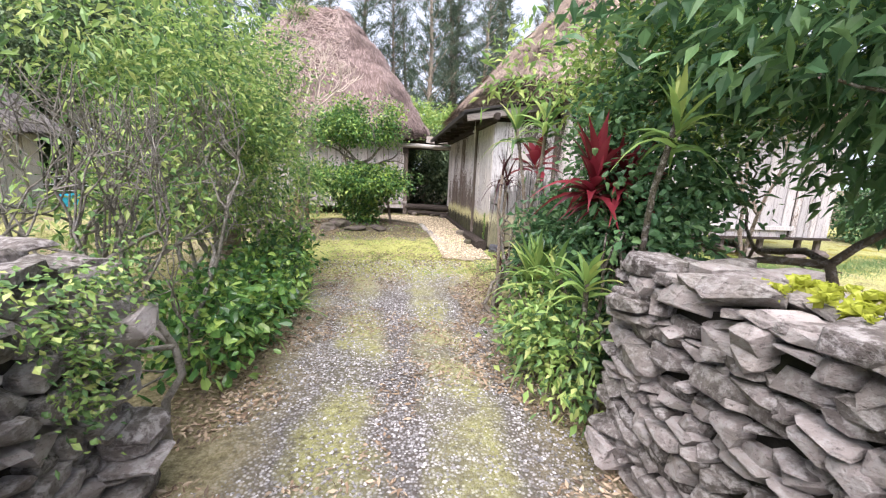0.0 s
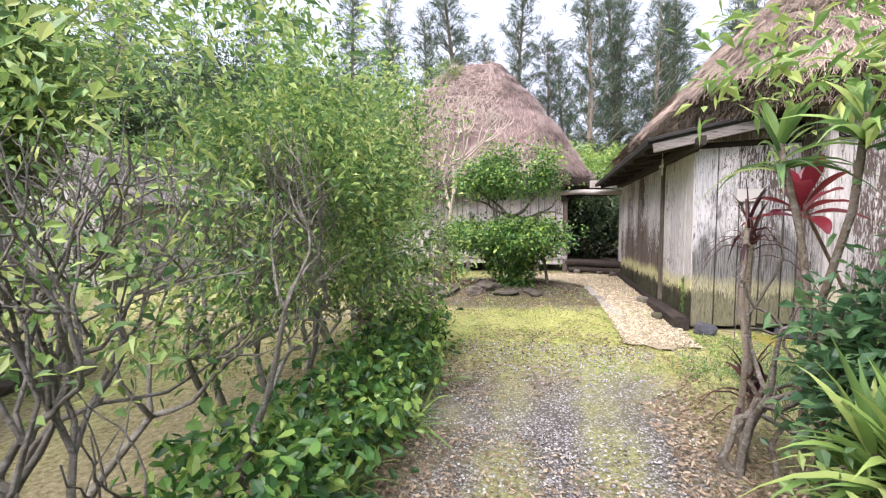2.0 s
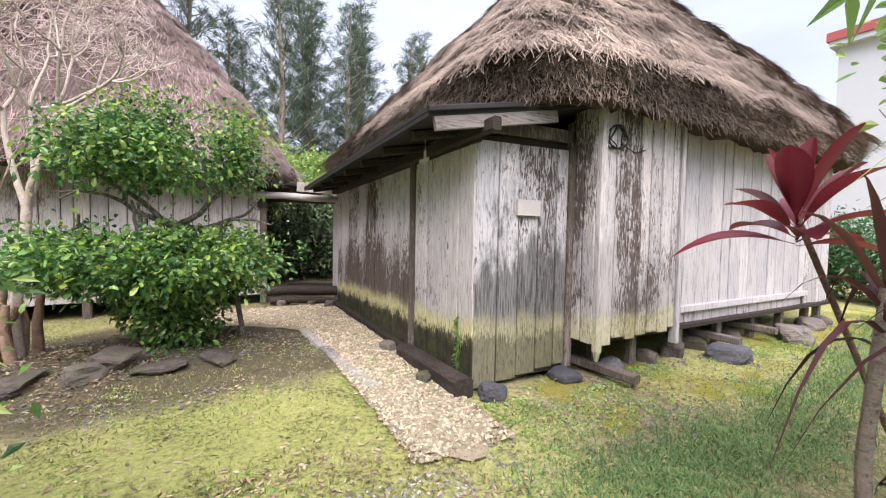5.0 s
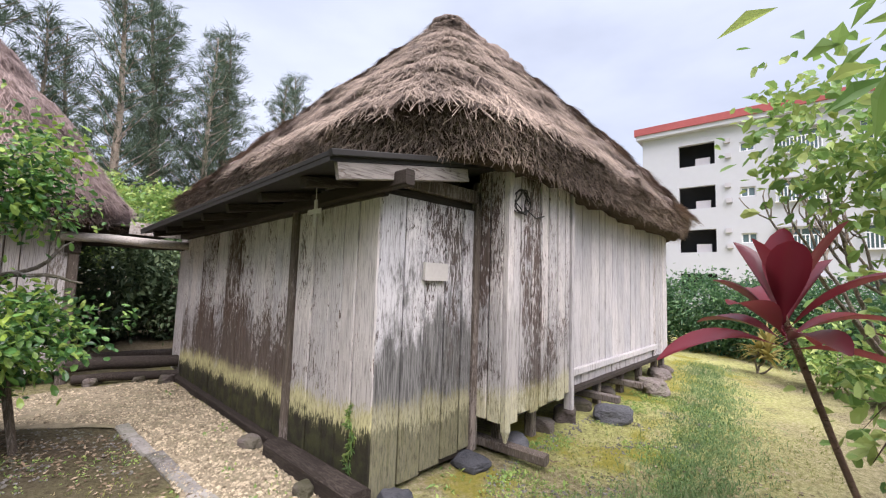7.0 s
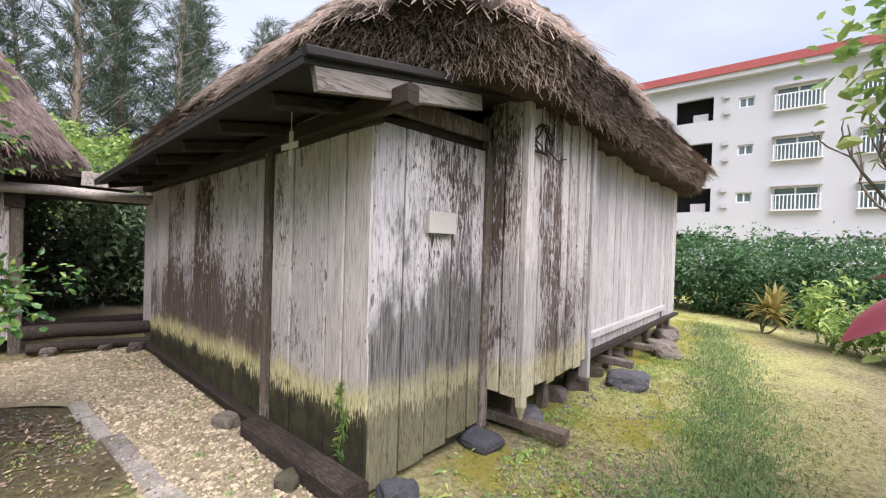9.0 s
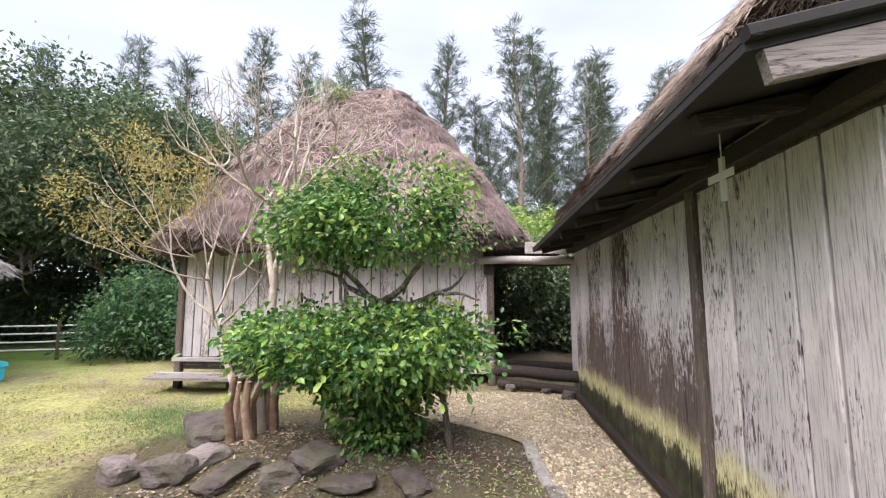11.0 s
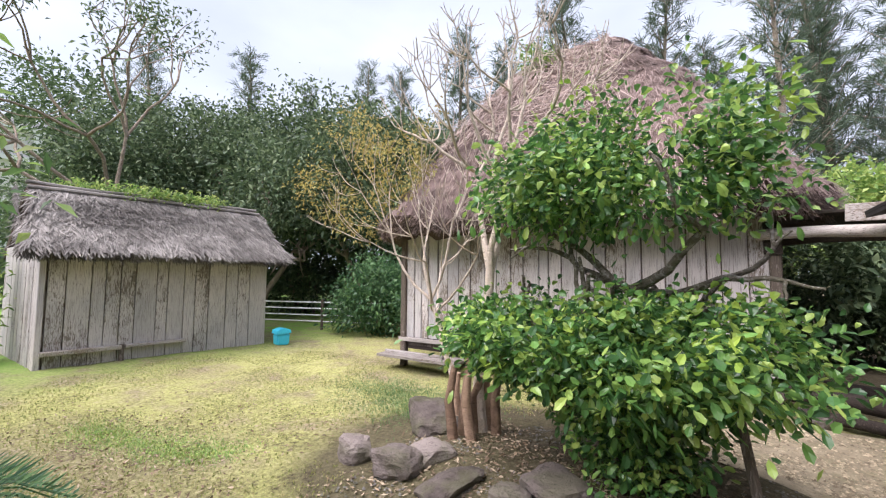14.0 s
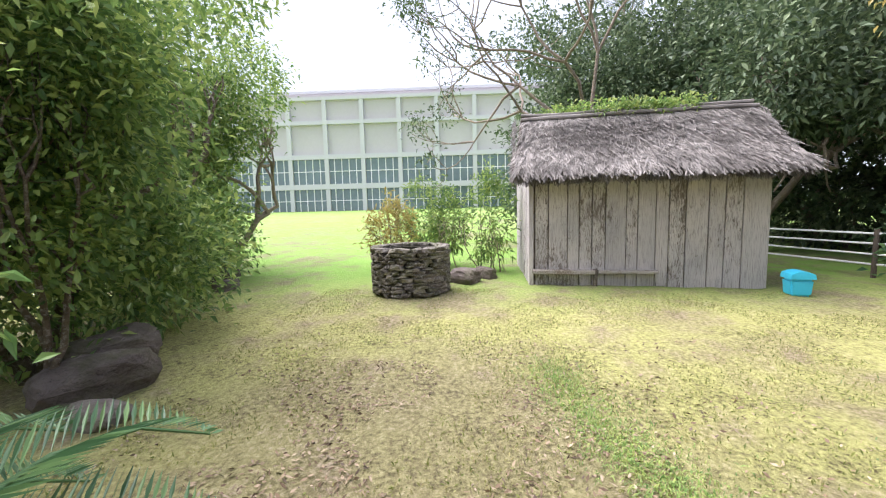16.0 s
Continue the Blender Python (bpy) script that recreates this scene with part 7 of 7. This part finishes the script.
    plant("airy_tree", "open tree with dark branches and sparse leaves", "tree", wood, "bark", [(lv, "leaf_wood", "crown")])
    # big trees by the lawn entrance
    for x, y, s, sd in ((-10.0, 0.9, 0.95, 101), (-7.4, 1.6, 0.85, 102), (-5.0, 2.9, 0.75, 103), (-12.5, -2.0, 1.0, 104)):
        t = wood_tree(sd, 6.0, 2.4, "leaf_fine", 3200, 0.12)
        t.matrix_basis = Matrix.LocRotScale((x, y, 0.15), None, (s, s, s))
    hedge_row("thicket_shrub", "dense dark green thicket reaching the ground", [(-4.7, 2.6), (-5.9, 2.4), (-7.2, 1.7), (-8.6, 1.2), (-9.9, 0.6), (-11.2, -0.2)], 1.05, 3.0, r, "leaf_fine", 1300, 7, 0.11, 0.05, "thicket by the lawn")
    lv, wood = Acc(), Acc()
    limbs(wood, (-4.6, 3.5, 0.12), [(0, 0.1, 1), (-0.15, 0, 1), (0.15, 0.05, 1)], r, 1.1, 0.032, 4, 3, bend=0.15, up=0.2, bound=lambda p: math.hypot(p[0] + 4.6, p[1] - 3.5) < 0.65)
    crown(lv, [(-4.6, 3.5, 2.6, 0.8, 0.8, 0.8), (-4.7, 3.4, 3.4, 0.75, 0.75, 0.6), (-4.6, 3.4, 1.6, 0.6, 0.6, 0.5)], 1500, 8, 0.085, 0.045, r, hollow=0.15, spread=0.2, blunt=True)
    plant("lawn_thicket_tree", "tall dense dark green tree by the rocks", "tree", wood, "bark", [(lv, "leaf_fine", "crown")])
    # shrubs beside the well
    for x, y, hh, mat in ((-10.3, 5.0, 1.8, "leaf_yellow"), (-10.8, 6.2, 2.0, "leaf_fine"), (-10.3, 7.1, 2.3, "leaf_fine"), (-11.4, 5.6, 2.2, "leaf_fine")):
        shrub("garden_shrub", "loose tall shrub of thin green stems", [(x + r.normal() * 0.15, y + r.normal() * 0.15) for _ in range(5)], [(x, y, hh * 0.62, 0.45, 0.45, hh * 0.45)], r, mat, 260, 7, 0.14, 0.035, stem_len=0.6, stem_r=0.015, hollow=0.2, four=False, group="shrubs by the well")


make_surroundings()
